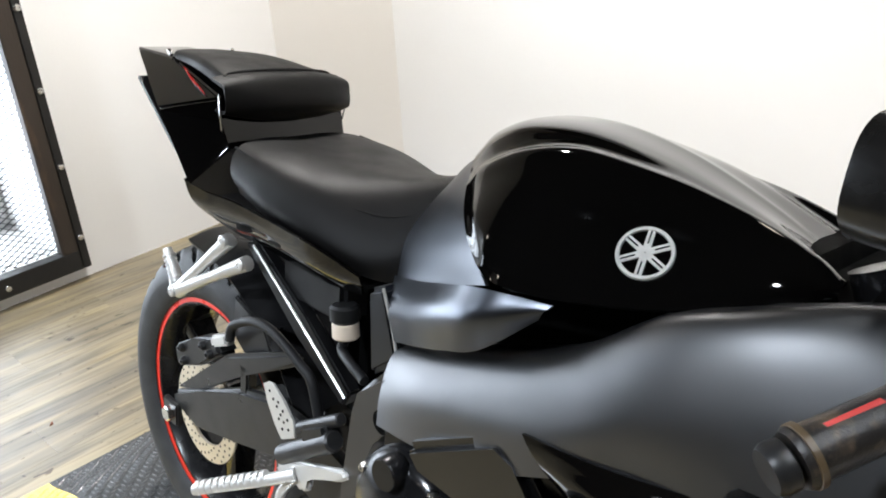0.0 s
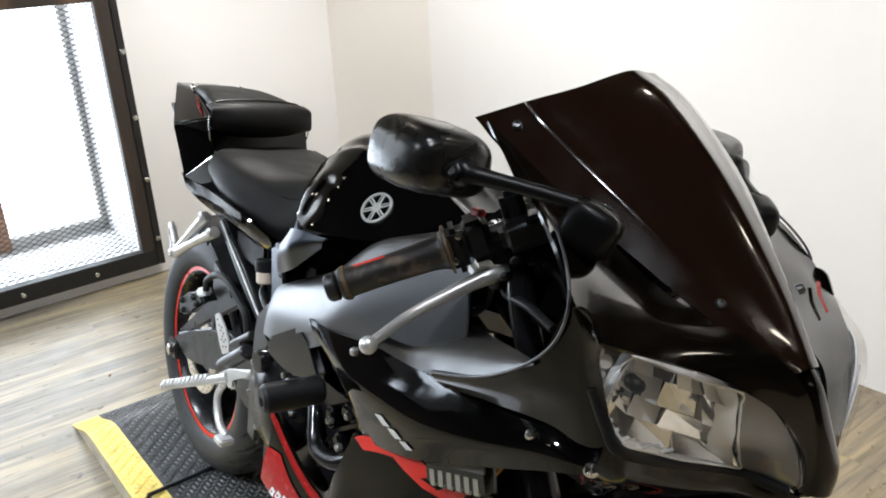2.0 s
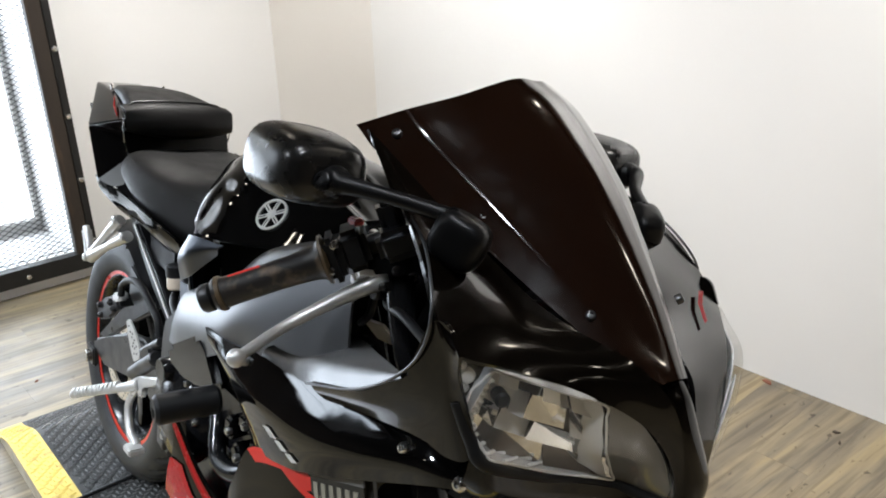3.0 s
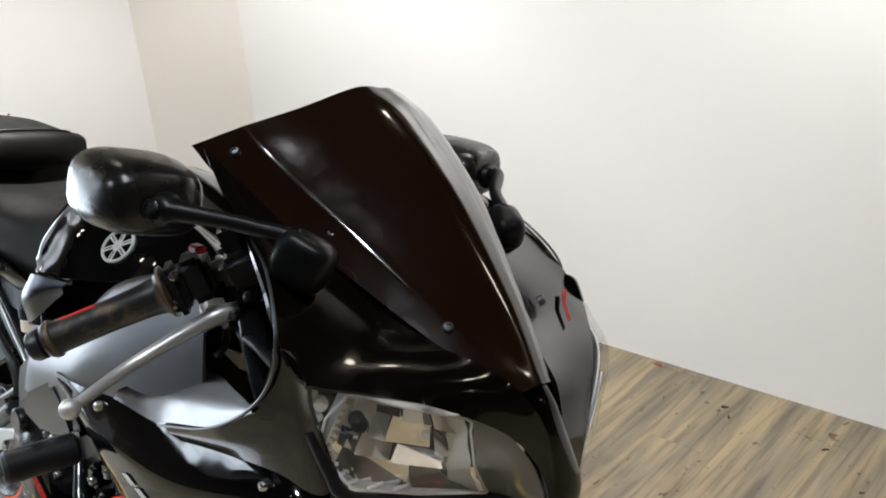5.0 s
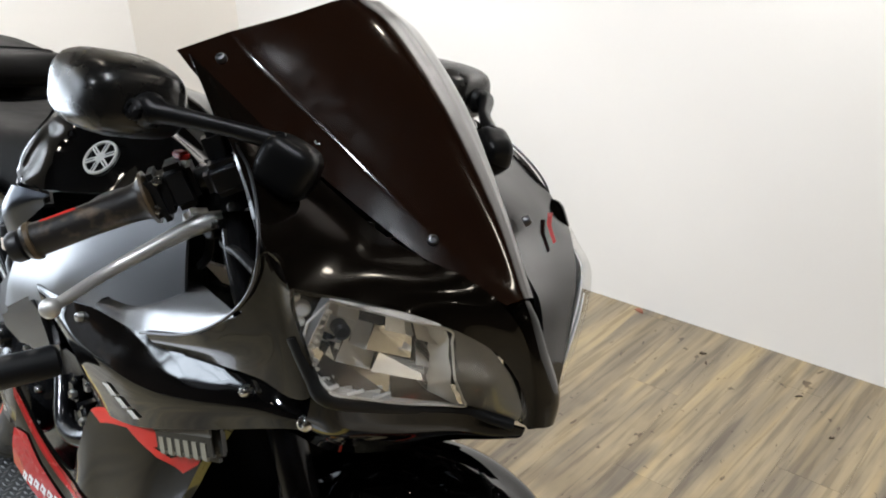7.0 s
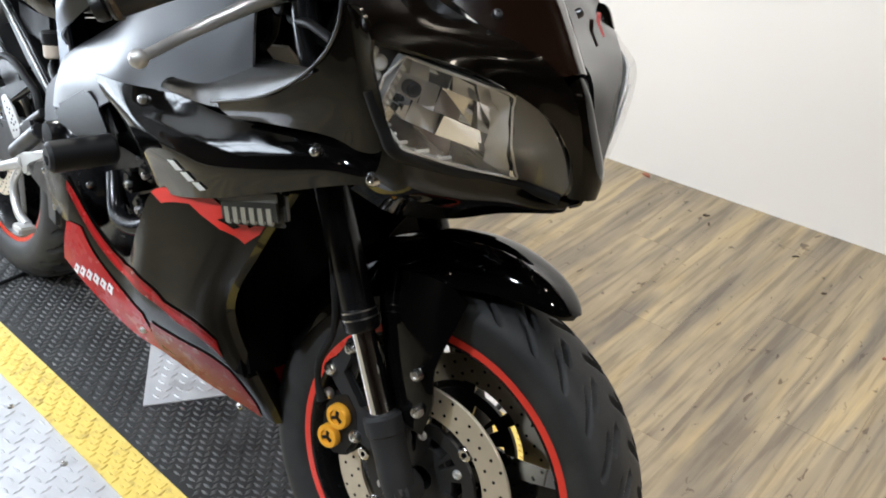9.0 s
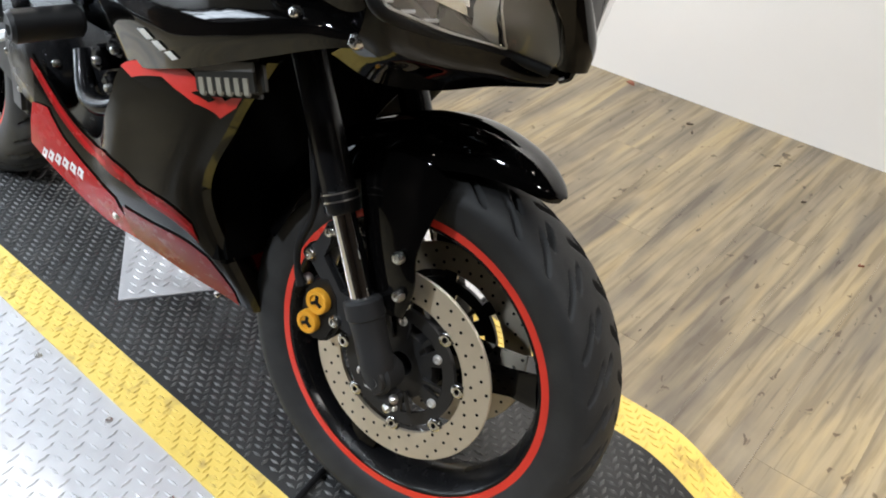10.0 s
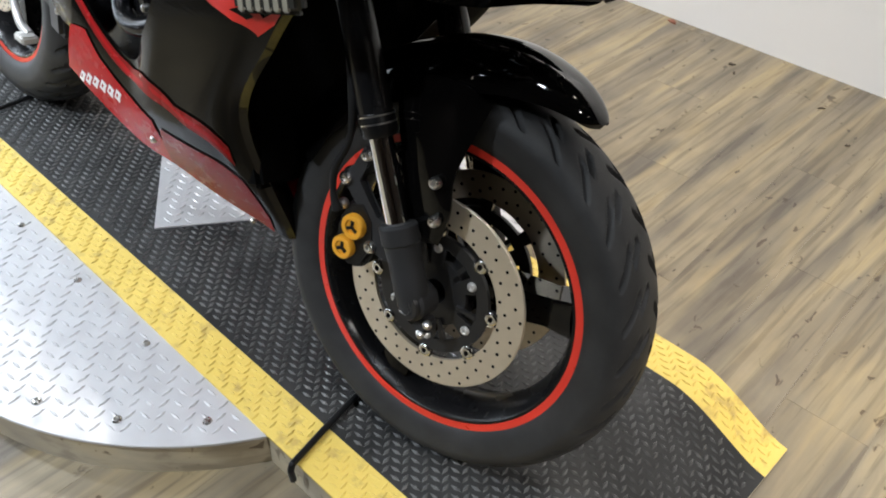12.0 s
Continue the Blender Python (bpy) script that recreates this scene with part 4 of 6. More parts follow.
# fork: black upper leg, chromed slider, cast foot with the caliper bracket
for s in (-1, 1):
    ax = Vector((-0.003, s * 0.100, 0.290))
    d = Vector((-0.455, 0, 0.8905))
    foot_ = ax + Vector((-0.001, s * 0.002, -0.002))
    low = part("fork_lower", turned(sweep([ax + d * -0.012, ax + d * 0.02, ax + d * 0.055, ax + d * 0.085, ax + d * 0.106], [0.020, 0.0235, 0.0225, 0.0245, 0.0240], 22, 18), STEER), "fork_grey", bike, "matt dark grey cast fork bottom")
    part("axle_boss", turned(rod(foot_ + Vector((0, s * -0.030, 0)), foot_ + Vector((0, s * 0.010, 0)), 0.025, 28, bevel=0.004), STEER), "fork_grey", low)
    part("casting_collar", turned(rod(ax + d * 0.078, ax + d * 0.108, 0.0262, 28, bevel=0.004), STEER), "fork_grey", low)
    part("caliper_lug", turned(slab([(-0.018, 0.318), (-0.048, 0.330), (-0.078, 0.322), (-0.096, 0.350), (-0.082, 0.376), (-0.050, 0.384)], s * 0.080, s * 0.104, 0.004), STEER), "fork_grey", low)
    part("pinch_boss", turned(box((0.030, 0.026, 0.022), Matrix.Translation(ax + Vector((0.018, s * -0.008, -0.028))), 0.005), STEER), "fork_grey", low)
    bolt(low, ax + Vector((0.030, s * 0.002, -0.022)), (0.8, s * 0.6, -0.1), 0.006, 0.005, matrix=STEER)
    bolt(low, ax + Vector((0.024, s * 0.003, -0.040)), (0.8, s * 0.6, -0.1), 0.006, 0.005, matrix=STEER)
    part("axle_nut", turned(lathe([(0.0, s * 0.008), (0.019, s * 0.008), (0.021, s * 0.012), (0.019, s * 0.016), (0.012, s * 0.016), (0.010, s * 0.012), (0.0, s * 0.012)], foot_, 28), STEER), "black_metal", low)
    part("axle_end", turned(lathe([(0.007, s * 0.012), (0.0115, s * 0.018), (0.0115, s * 0.010), (0.007, s * 0.010)], foot_, 6), STEER), "steel_bolt", low)
    part("fork_tube", turned(rod(ax + d * 0.100, ax + d * 0.240, 0.0160, 28), STEER), "chrome", bike, "chromed fork tube")
    col = part("fork_collar", turned(lathe([(0.0, 0), (0.0215, 0), (0.0235, 0.004), (0.0235, 0.028), (0.0215, 0.032), (0.0, 0.032)], (0, 0, 0), 32), STEER @ frame_at(ax + d * 0.220, d) @ pose(0, 0, 0, 90, 0, 0)), "black_satin", bike)
    part("fork_upper", turned(rod(ax + d * 0.250, ax + d * 0.70, 0.0225, 28), STEER), "engine", bike, "black upper fork leg")
    for h0 in (0.236, 0.246):
        part("dust_ring", turned(rod(ax + d * h0, ax + d * (h0 + 0.002), 0.0241, 28), STEER), "steel_bolt", col)
    for bx, bz in ((-0.0137, 0.4603), (-0.0027, 0.4111)):
        bolt(bike, (bx, s * 0.0965, bz), (0, s, 0), 0.0082, 0.006, matrix=STEER)
    # caliper
    cal = slab([(-0.128, 0.385), (-0.104, 0.395), (-0.082, 0.372), (-0.074, 0.335), (-0.088, 0.298), (-0.112, 0.285), (-0.140, 0.296), (-0.144, 0.345)], s * 0.066, s * 0.106, 0.006)
    calo = part("caliper", turned(cal, STEER), "black_satin", bike, "black brake caliper with gold caps")
    arm = slab([(-0.152, 0.410), (-0.146, 0.424), (-0.132, 0.430), (-0.122, 0.466), (-0.105, 0.460), (-0.110, 0.438), (-0.121, 0.416), (-0.084, 0.378), (-0.050, 0.380), (-0.030, 0.345), (-0.075, 0.330), (-0.094, 0.366), (-0.136, 0.400)], s * 0.090, s * 0.105, 0.002)
    part("caliper_bracket", turned(arm, STEER), "fork_grey", calo, "matt dark grey bracket")
    for bx, bz, rr in ((-0.1111, 0.3533, 0.0178), (-0.1217, 0.3166, 0.0168)):
        p = Vector((bx, s * 0.104, bz))
        cap = lathe([(0.003, s * 0.010), (rr * 0.55, s * 0.0095), (rr * 0.6, s * 0.012), (rr * 0.92, s * 0.012), (rr, s * 0.010), (rr, 0), (0.003, 0)], p, 32)
        capo = part("piston_cap", turned(cap, STEER), "gold", calo, "gold anodised cap")
        star = bmesh.new()
        for k in range(3):
            box((rr * 0.62, 0.003, 0.0042), Matrix.Translation(p + Vector((0, s * 0.0105, 0))) @ Matrix.Rotation(2.094 * k + 0.5, 4, "Y") @ Matrix.Translation((rr * 0.22, 0, 0)), 0.0005, star)
        part("cap_slot", turned(star, STEER), "black_satin", capo)
    for bx, bz, rr in ((-0.1394, 0.4127, 0.0098), (-0.1376, 0.3738, 0.0080), (-0.0823, 0.3347, 0.0090), (-0.113, 0.4556, 0.0080)):
        bolt(calo, (bx, s * 0.106, bz), (0, s, 0), rr, 0.006, matrix=STEER)
    hose = sweep([(-0.140, s * 0.114, 0.366), (-0.150, s * 0.116, 0.392), (-0.152, s * 0.116, 0.425), (-0.140, s * 0.112, 0.470), (-0.150, s * 0.108, 0.53), (-0.185, s * 0.1, 0.62), (-0.22, s * 0.09, 0.72)], [0.007, 0.0045, 0.0055, 0.0042, 0.008, 0.006, 0.006], 10, 40)
    part("brake_hose", turned(hose, STEER), "black_plastic", bike, "black front brake hose")

# front fender: a hood over the tyre, with a wing down to each fork leg
rows = []
for k in range(14):
    f = (k / 13) ** 1.6
    w_ = radians(65.0 + 93.0 * f)
    rad = 0.318 + 0.022 * math.exp(-((f - 0.22) / 0.3) ** 2) - 0.010 * max(0.0, 1 - f * 9) ** 2
    half = 0.010 + 0.060 * min(1, f * 3.6) ** 0.5
    drop = 0.008 + 0.066 * min(1, f * 2.4) ** 0.7
    rows.append([(rr * math.cos(w_), yy, FC[2] + rr * math.sin(w_)) for rr, yy in ((rad + 0.003 - drop * (1 - math.cos(a)), half * math.copysign(abs(math.sin(a)) ** 0.85, a)) for a in np.linspace(-1.5, 1.5, 11))])
fender = part("front_fender", turned(grid_bm(surface(rows, 44, 31), (0, 0, 1), 0.0035), STEER), "black_paint", bike, "glossy black front fender")
for s in (-1, 1):
    wing = [[(-0.115, s * 0.068, 0.555), (-0.06, s * 0.073, 0.578), (-0.01, s * 0.075, 0.582), (0.022 + max(s, 0) * 0.05, s * 0.070, 0.568)],
            [(-0.098, s * 0.078, 0.515), (-0.050, s * 0.084, 0.527), (-0.01, s * 0.085, 0.528), (0.012 + max(s, 0) * 0.05, s * 0.080, 0.518)],
            [(-0.080, s * 0.082, 0.470), (-0.045, s * 0.088, 0.472), (-0.015, s * 0.089, 0.472), (0.004 + max(s, 0) * 0.04, s * 0.086, 0.468)],
            [(-0.066, s * 0.084, 0.430), (-0.030, s * 0.090, 0.430), (-0.006, s * 0.091, 0.428), (0.012, s * 0.088, 0.424)],
            [(-0.052, s * 0.084, 0.385), (-0.020, s * 0.089, 0.382), (-0.004, s * 0.090, 0.378), (0.006, s * 0.088, 0.376)]]
    part("fender_wing", turned(grid_bm(surface(wing, 20, 12), (0, s, 0), 0.004), STEER), "black_paint", fender)

# fuel tank
TANK = [
    [(-0.775, 0, 0.922), (-0.745, -0.07, 0.920), (-0.694, -0.140, 0.894), (-0.648, -0.185, 0.872), (-0.590, -0.222, 0.848)],
    [(-0.752, 0, 0.946), (-0.718, -0.075, 0.944), (-0.667, -0.146, 0.914), (-0.622, -0.193, 0.884), (-0.566, -0.225, 0.849)],
    [(-0.695, 0, 0.969), (-0.670, -0.075, 0.967), (-0.620, -0.135, 0.946), (-0.577, -0.190, 0.900), (-0.530, -0.218, 0.850)],
    [(-0.61, 0, 0.976), (-0.595, -0.075, 0.975), (-0.560, -0.125, 0.963), (-0.525, -0.177, 0.908), (-0.495, -0.208, 0.854)],
    [(-0.52, 0, 0.960), (-0.510, -0.072, 0.963), (-0.485, -0.115, 0.957), (-0.463, -0.161, 0.905), (-0.445, -0.192, 0.862)],
    [(-0.43, 0, 0.927), (-0.422, -0.065, 0.934), (-0.408, -0.104, 0.938), (-0.392, -0.145, 0.908), (-0.382, -0.168, 0.878)],
    [(-0.365, 0, 0.893), (-0.360, -0.055, 0.906), (-0.352, -0.090, 0.918), (-0.345, -0.124, 0.908), (-0.342, -0.140, 0.893)],
    [(-0.338, 0, 0.870), (-0.334, -0.050, 0.886), (-0.330, -0.082, 0.902), (-0.326, -0.112, 0.903), (-0.326, -0.120, 0.897)],
]


def whole(rows):
    return [[(x, -y, z) for x, y, z in r[:0:-1]] + list(r) for r in rows]


tg = surface(whole(TANK), 64, 93)


def step(v, a, b):
    f = min(max((v - a) / (b - a), 0), 1)
    return f * f * (3 - 2 * f)


for row in tg:                                   # shoulder crease, knee recess, shallow dish round the filler
    for p in row:
        a = abs(p[1])
        line = 0.118 - 0.025 * step(p[0], -0.55, -0.36)
        p[2] += 0.004 * math.exp(-((a - line - 0.012) / 0.010) ** 2) - 0.005 * math.exp(-((a - line + 0.012) / 0.014) ** 2)
        p[1] -= math.copysign(0.007 * step(p[0], -0.612, -0.585) * step(p[2], 0.928, 0.908) * step(a, 0.11, 0.14) * step(p[0], -0.36, -0.42), p[1])
        if p[1] > 0:
            p[2] -= 0.22 * min(p[1], 0.13)
            p[1] *= 0.76
tank = part("fuel_tank", grid_bm(tg, (0, 0, 1), 0.004), "black_paint", bike, "glossy black fuel tank")
ring_at = frame_at((-0.60, -0.0, 0.9620), (0.12, 0.04, 1))
part("filler_cap", turned(lathe([(0.0, 0.004), (0.022, 0.006), (0.024, 0.004), (0.04, 0.004), (0.045, 0.001), (0.045, -0.006), (0.0, -0.006)], (0, 0, 0), 40), ring_at @ pose(0, 0, 0, 90, 0, 0)), "black_satin", tank, "black filler cap")
for k in range(6):
    w_ = k * math.pi / 3
    bolt(tank, ring_at @ Vector((0.034 * math.cos(w_), 0.034 * math.sin(w_), 0.004)), (0.12, 0, 1), 0.004, 0.002)


def emblem(side):
    """A round silver wheel-shaped badge."""
    du, dv = np.gradient(tg, axis=0), np.gradient(tg, axis=1)
    near = np.abs(tg[..., 0] + 0.469) + np.abs(tg[..., 2] - 0.900) + 9 * (tg[..., 1] * side < 0)
    i, j = np.unravel_index(np.argmin(near), near.shape)
    out = Vector(np.cross(du[i, j], dv[i, j])).normalized()
    out = out if out.y * side > 0 else -out
    m = frame_at(Vector(tg[i, j]) + out * 0.0015, out)
    r = 0.0250
    bm = lathe([(r * 0.84, 0), (r * 0.86, 0.0022), (r * 0.97, 0.0022), (r, 0)], (0, 0, 0), 48)
    ob = part("badge", turned(turned(bm, pose(0, 0, 0, 90, 0, 0)), m), "silver_film", bike, "round silver badge")
    for k in range(6):
        turn = Matrix.Rotation(radians(60 * k + 90), 4, "Z")
        part("badge_arm", box((r * 0.84, 0.0062, 0.002), m @ turn @ Matrix.Translation((r * 0.44, 0, 0.001)), 0.0006), "silver_film", ob)
        part("arm_groove", box((r * 0.5, 0.0014, 0.001), m @ turn @ Matrix.Translation((r * 0.58, 0, 0.0018)), 0.0002), "black_paint", ob)
    return ob


emblem(-1), emblem(1)

# covers around the seat and frame
COVER = [
    [(-0.80, 0, 0.885), (-0.797, -0.05, 0.875), (-0.808, -0.08, 0.843), (-0.828, -0.092, 0.80), (-0.822, -0.108, 0.755)],
    [(-0.785, 0, 0.905), (-0.772, -0.058, 0.900), (-0.747, -0.110, 0.872), (-0.722, -0.145, 0.836), (-0.690, -0.168, 0.802)],
    [(-0.770, 0, 0.917), (-0.741, -0.069, 0.916), (-0.689, -0.139, 0.890), (-0.644, -0.184, 0.868), (-0.588, -0.220, 0.845)],
]
part("tank_cover", grid_bm(surface(whole(COVER), 14, 49), (0, 0, 1), 0.004), "charcoal", bike, "satin charcoal cover behind the tank")
SIDE = [
    [(-0.828, -0.106, 0.757), (-0.74, -0.150, 0.786), (-0.66, -0.194, 0.818), (-0.59, -0.222, 0.842), (-0.522, -0.206, 0.844)],
    [(-0.800, -0.140, 0.728), (-0.72, -0.184, 0.763), (-0.65, -0.217, 0.793), (-0.588, -0.232, 0.815), (-0.528, -0.210, 0.837)],
    [(-0.775, -0.150, 0.700), (-0.70, -0.190, 0.733), (-0.64, -0.212, 0.758), (-0.586, -0.222, 0.782), (-0.535, -0.206, 0.826)],
]
sheet("side_cover", SIDE, "charcoal", bike, 12, 24, 0.004, "satin charcoal side cover")
FRAME = [
    [(-0.775, -0.11, 0.690), (-0.70, -0.13, 0.722), (-0.618, -0.145, 0.755), (-0.512, -0.155, 0.800), (-0.432, -0.155, 0.860), (-0.366, -0.15, 0.886), (-0.30, -0.14, 0.907), (-0.245, -0.125, 0.920)],
    [(-0.775, -0.150, 0.685), (-0.70, -0.168, 0.715), (-0.618, -0.182, 0.748), (-0.512, -0.195, 0.795), (-0.432, -0.195, 0.853), (-0.366, -0.19, 0.882), (-0.30, -0.175, 0.905), (-0.240, -0.158, 0.917)],
    [(-0.772, -0.170, 0.645), (-0.70, -0.190, 0.675), (-0.61, -0.205, 0.700), (-0.50, -0.220, 0.740), (-0.42, -0.222, 0.790), (-0.34, -0.213, 0.825), (-0.27, -0.198, 0.855), (-0.222, -0.186, 0.873)],
    [(-0.765, -0.180, 0.605), (-0.69, -0.195, 0.620), (-0.60, -0.206, 0.640), (-0.50, -0.221, 0.690), (-0.40, -0.222, 0.735), (-0.31, -0.222, 0.755), (-0.235, -0.215, 0.772), (-0.190, -0.208, 0.786)],
]
fg = surface(FRAME, 24, 40)
part("frame_cover", grid_bm(fg, (0, -1, 0.1), 0.004), "grey_frame", bike, "brushed silver-grey frame cover")
part("frame_cover", grid_bm(mirrored(fg) - np.array([0, 0, 0.03]), (0, 1, 0.1), 0.004), "grey_frame", bike, "brushed silver-grey frame cover")
SCOOP = [
    [(-0.335, -0.226, 0.768), (-0.286, -0.172, 0.797), (-0.20, -0.188, 0.824), (-0.12, -0.216, 0.840), (-0.050, -0.242, 0.854)],
    [(-0.336, -0.232, 0.763), (-0.270, -0.214, 0.780), (-0.19, -0.222, 0.803), (-0.11, -0.235, 0.828), (-0.047, -0.245, 0.853)],
    [(-0.334, -0.235, 0.758), (-0.245, -0.232, 0.762), (-0.17, -0.239, 0.783), (-0.10, -0.243, 0.818), (-0.045, -0.246, 0.852)],
]
sheet("inner_cowl", SCOOP, "inner_grey", bike, 10, 24, 0.003, "dull dark grey inner cowl")
# pivot plate and strut
for s in (-1, 1):
    piv = slab([(-0.832, 0.593), (-0.815, 0.621), (-0.790, 0.651), (-0.743, 0.688), (-0.732, 0.627), (-0.754, 0.598), (-0.781, 0.567), (-0.806, 0.532), (-0.815, 0.483), (-0.80, 0.36), (-0.845, 0.37), (-0.838, 0.474)], s * 0.125, s * 0.168, 0.008)
    pv = part("pivot_plate", piv, "grey_frame", bike, "satin grey frame pivot plate")
    part("frame_column", slab([(-0.843, 0.741), (-0.811, 0.754), (-0.779, 0.668), (-0.831, 0.627)], s * 0.100, s * 0.138, 0.007), "charcoal", bike, "satin charcoal frame column")
    part("column_edge", sweep([(-0.810, s * 0.140, 0.753), (-0.792, s * 0.140, 0.712), (-0.778, s * 0.140, 0.672)], 0.0022, 8, 12), "cast_alu", bike)
    part("pivot_hole", lathe([(0.0, s * 0.1695), (0.012, s * 0.1695), (0.016, s * 0.1695), (0.016, s * 0.16), (0.0, s * 0.16)], (-0.767, 0, 0.603), 24), "dark", pv)
    sub = slab([(-1.146, 0.713), (-1.112, 0.723), (-0.994, 0.648), (-0.887, 0.571), (-0.904, 0.544), (-1.011, 0.613)], s * 0.095, s * 0.118, 0.004)
    part("subframe_strut", sub, "black_satin", bike, "black subframe strut")
    part("strut_edge", sweep([(-1.117, s * 0.1195, 0.716), (-1.005, s * 0.1195, 0.639), (-0.896, s * 0.1195, 0.562)], 0.0022, 8, 12), "cast_alu", bike)

# rider seat
SEAT = [
    [(-1.190, 0, 0.856), (-1.185, -0.07, 0.858), (-1.165, -0.118, 0.850), (-1.150, -0.138, 0.822), (-1.140, -0.128, 0.790)],
    [(-1.09, 0, 0.853), (-1.085, -0.075, 0.855), (-1.07, -0.125, 0.841), (-1.06, -0.145, 0.802), (-1.055, -0.133, 0.772)],
    [(-0.98, 0, 0.850), (-0.98, -0.065, 0.846), (-0.975, -0.110, 0.826), (-0.965, -0.134, 0.780), (-0.96, -0.122, 0.752)],
    [(-0.88, 0, 0.858), (-0.885, -0.045, 0.850), (-0.885, -0.082, 0.812), (-0.885, -0.112, 0.765), (-0.885, -0.108, 0.738)],
    [(-0.805, 0, 0.880), (-0.805, -0.035, 0.870), (-0.82, -0.062, 0.830), (-0.835, -0.088, 0.770), (-0.84, -0.088, 0.737)],
]
part("rider_seat", grid_bm(surface(whole(SEAT), 30, 45), (0, 0, 1), 0.02), "vinyl", bike, "black grained vinyl rider seat")

for s in (-1, 1):
    part("seat_seam", sweep([(-1.170, s * 0.117, 0.8515), (-1.07, s * 0.124, 0.8395), (-0.975, s * 0.109, 0.8235), (-0.888, s * 0.081, 0.8135), (-0.828, s * 0.061, 0.829)], 0.0016, 6, 30), "vinyl", bike)

# tail unit
TAIL_MID = 0.011
TAIL_POINTS = {
    "a": (-1.631, 0.053, 0.947), "h": (-1.488, 0.060, 0.946), "c": (-1.236, 0.114, 0.913), "k": (-1.361, 0.153, 0.881), "f": (-1.236, 0.116, 0.880), "b": (-1.235, 0.168, 0.788), "g": (-1.177, 0.158, 0.781), "e": (-1.125, 0.150, 0.797), "d": (-1.218, 0.112, 0.838),
}
bm = bmesh.new()
tv = {}
for key, (x, y, z) in TAIL_POINTS.items():
    tv[key, -1], tv[key, 1] = bm.verts.new((x, TAIL_MID - y, z)), bm.verts.new((x, TAIL_MID + (0.118 if key == "k" else y), z))
mid_v = bm.verts.new((-1.488, TAIL_MID, 0.950))
front_v, low_v = bm.verts.new((-1.236, TAIL_MID, 0.918)), bm.verts.new((-1.46, TAIL_MID, 0.850))
for sd in (-1, 1):
    for loop in ("ahck", "kcf", "kfdb", "bdeg"):
        bm.faces.new([tv[q, sd] for q in loop])
    bm.faces.new((mid_v, front_v, tv["c", sd], tv["h", sd]))
    bm.faces.new((tv["a", sd], tv["k", sd], low_v))
bm.faces.new((tv["a", -1], tv["h", -1], mid_v, tv["h", 1], tv["a", 1]))
bm.faces.new((tv["a", -1], low_v, tv["a", 1]))
bm.faces.new((front_v, tv["c", -1], tv["f", -1], tv["d", -1], tv["d", 1], tv["f", 1], tv["c", 1]))
bmesh.ops.recalc_face_normals(bm, faces=bm.faces)
bmesh.ops.bevel(bm, geom=bm.edges[:], offset=0.0035, segments=2, affect="EDGES", clamp_overlap=True)
tail = part("tail_cowl", bm, "black_paint", bike, "glossy black faceted tail cowl", smooth=25)
LOWTAIL = [
    [(-1.248, -0.158, 0.792), (-1.194, -0.152, 0.783), (-1.11, -0.148, 0.782), (-0.95, -0.150, 0.772), (-0.87, -0.128, 0.745)],
    [(-1.247, -0.144, 0.756), (-1.194, -0.138, 0.744), (-1.10, -0.136, 0.746), (-0.95, -0.142, 0.742), (-0.87, -0.124, 0.735)],
    [(-1.225, -0.115, 0.725), (-1.16, -0.112, 0.717), (-1.09, -0.112, 0.716), (-0.95, -0.122, 0.715), (-0.88, -0.112, 0.715)],
]
sheet("side_fairing", LOWTAIL, "black_paint", bike, 10, 30, 0.004, "glossy black lower seat fairing")
part("undertray", grid_bm(surface([[(-1.55, -0.08, 0.90), (-1.55, 0.08, 0.90)], [(-1.34, -0.095, 0.765), (-1.34, 0.095, 0.765)], [(-1.2, -0.09, 0.71), (-1.2, 0.09, 0.71)], [(-0.88, -0.11, 0.72), (-0.88, 0.11, 0.72)]], 20, 8), (0, 0, -1), 0.006), "black_plastic", bike)
for s in (-1, 1):
    part("seat_trim", sweep([(-1.236, TAIL_MID + s * 0.116, 0.918), (-1.229, TAIL_MID + s * 0.119, 0.90), (-1.230, TAIL_MID + s * 0.116, 0.872), (-1.236, TAIL_MID + s * 0.110, 0.850)], [0.0012, 0.0018, 0.0016, 0.001], 8, 14), "polished", bike)
    part("tail_flash", sweep([(-1.40, TAIL_MID + s * 0.083, 0.938), (-1.335, TAIL_MID + s * 0.104, 0.926), (-1.275, TAIL_MID + s * 0.117, 0.913)], [0.001, 0.0026, 0.001], 6, 10), "red_faded", tail, "dull red flash")
    part("pad_pin", rod((-1.484, TAIL_MID + s * 0.060, 0.947), (-1.490, TAIL_MID + s * 0.062, 0.958), 0.004, 10, bevel=0.001), "polished", bike)
# pillion pad: a flat tapered back part, a piped seam and a rolled front part
PAD = [
    [(-1.486, 0, 0.958), (-1.486, -0.040, 0.957), (-1.483, -0.054, 0.953), (-1.482, -0.058, 0.944)],
    [(-1.37, 0, 0.962), (-1.37, -0.060, 0.960), (-1.366, -0.077, 0.953), (-1.362, -0.082, 0.940)],
    [(-1.255, 0, 0.950), (-1.255, -0.084, 0.946), (-1.250, -0.100, 0.939), (-1.246, -0.106, 0.926)],
]
pad_g = surface(whole(PAD), 18, 35) + np.array([0, TAIL_MID, 0])
part("pillion_pad", grid_bm(pad_g, (0, 0, 1), 0.012), "vinyl", bike, "black vinyl pillion pad")
part("pad_piping", sweep([tuple(p + np.array([0.002, 0, 0.001])) for p in pad_g[-1, 2:-2:3]], 0.0024, 8, 40), "black_satin", bike)
rows = []
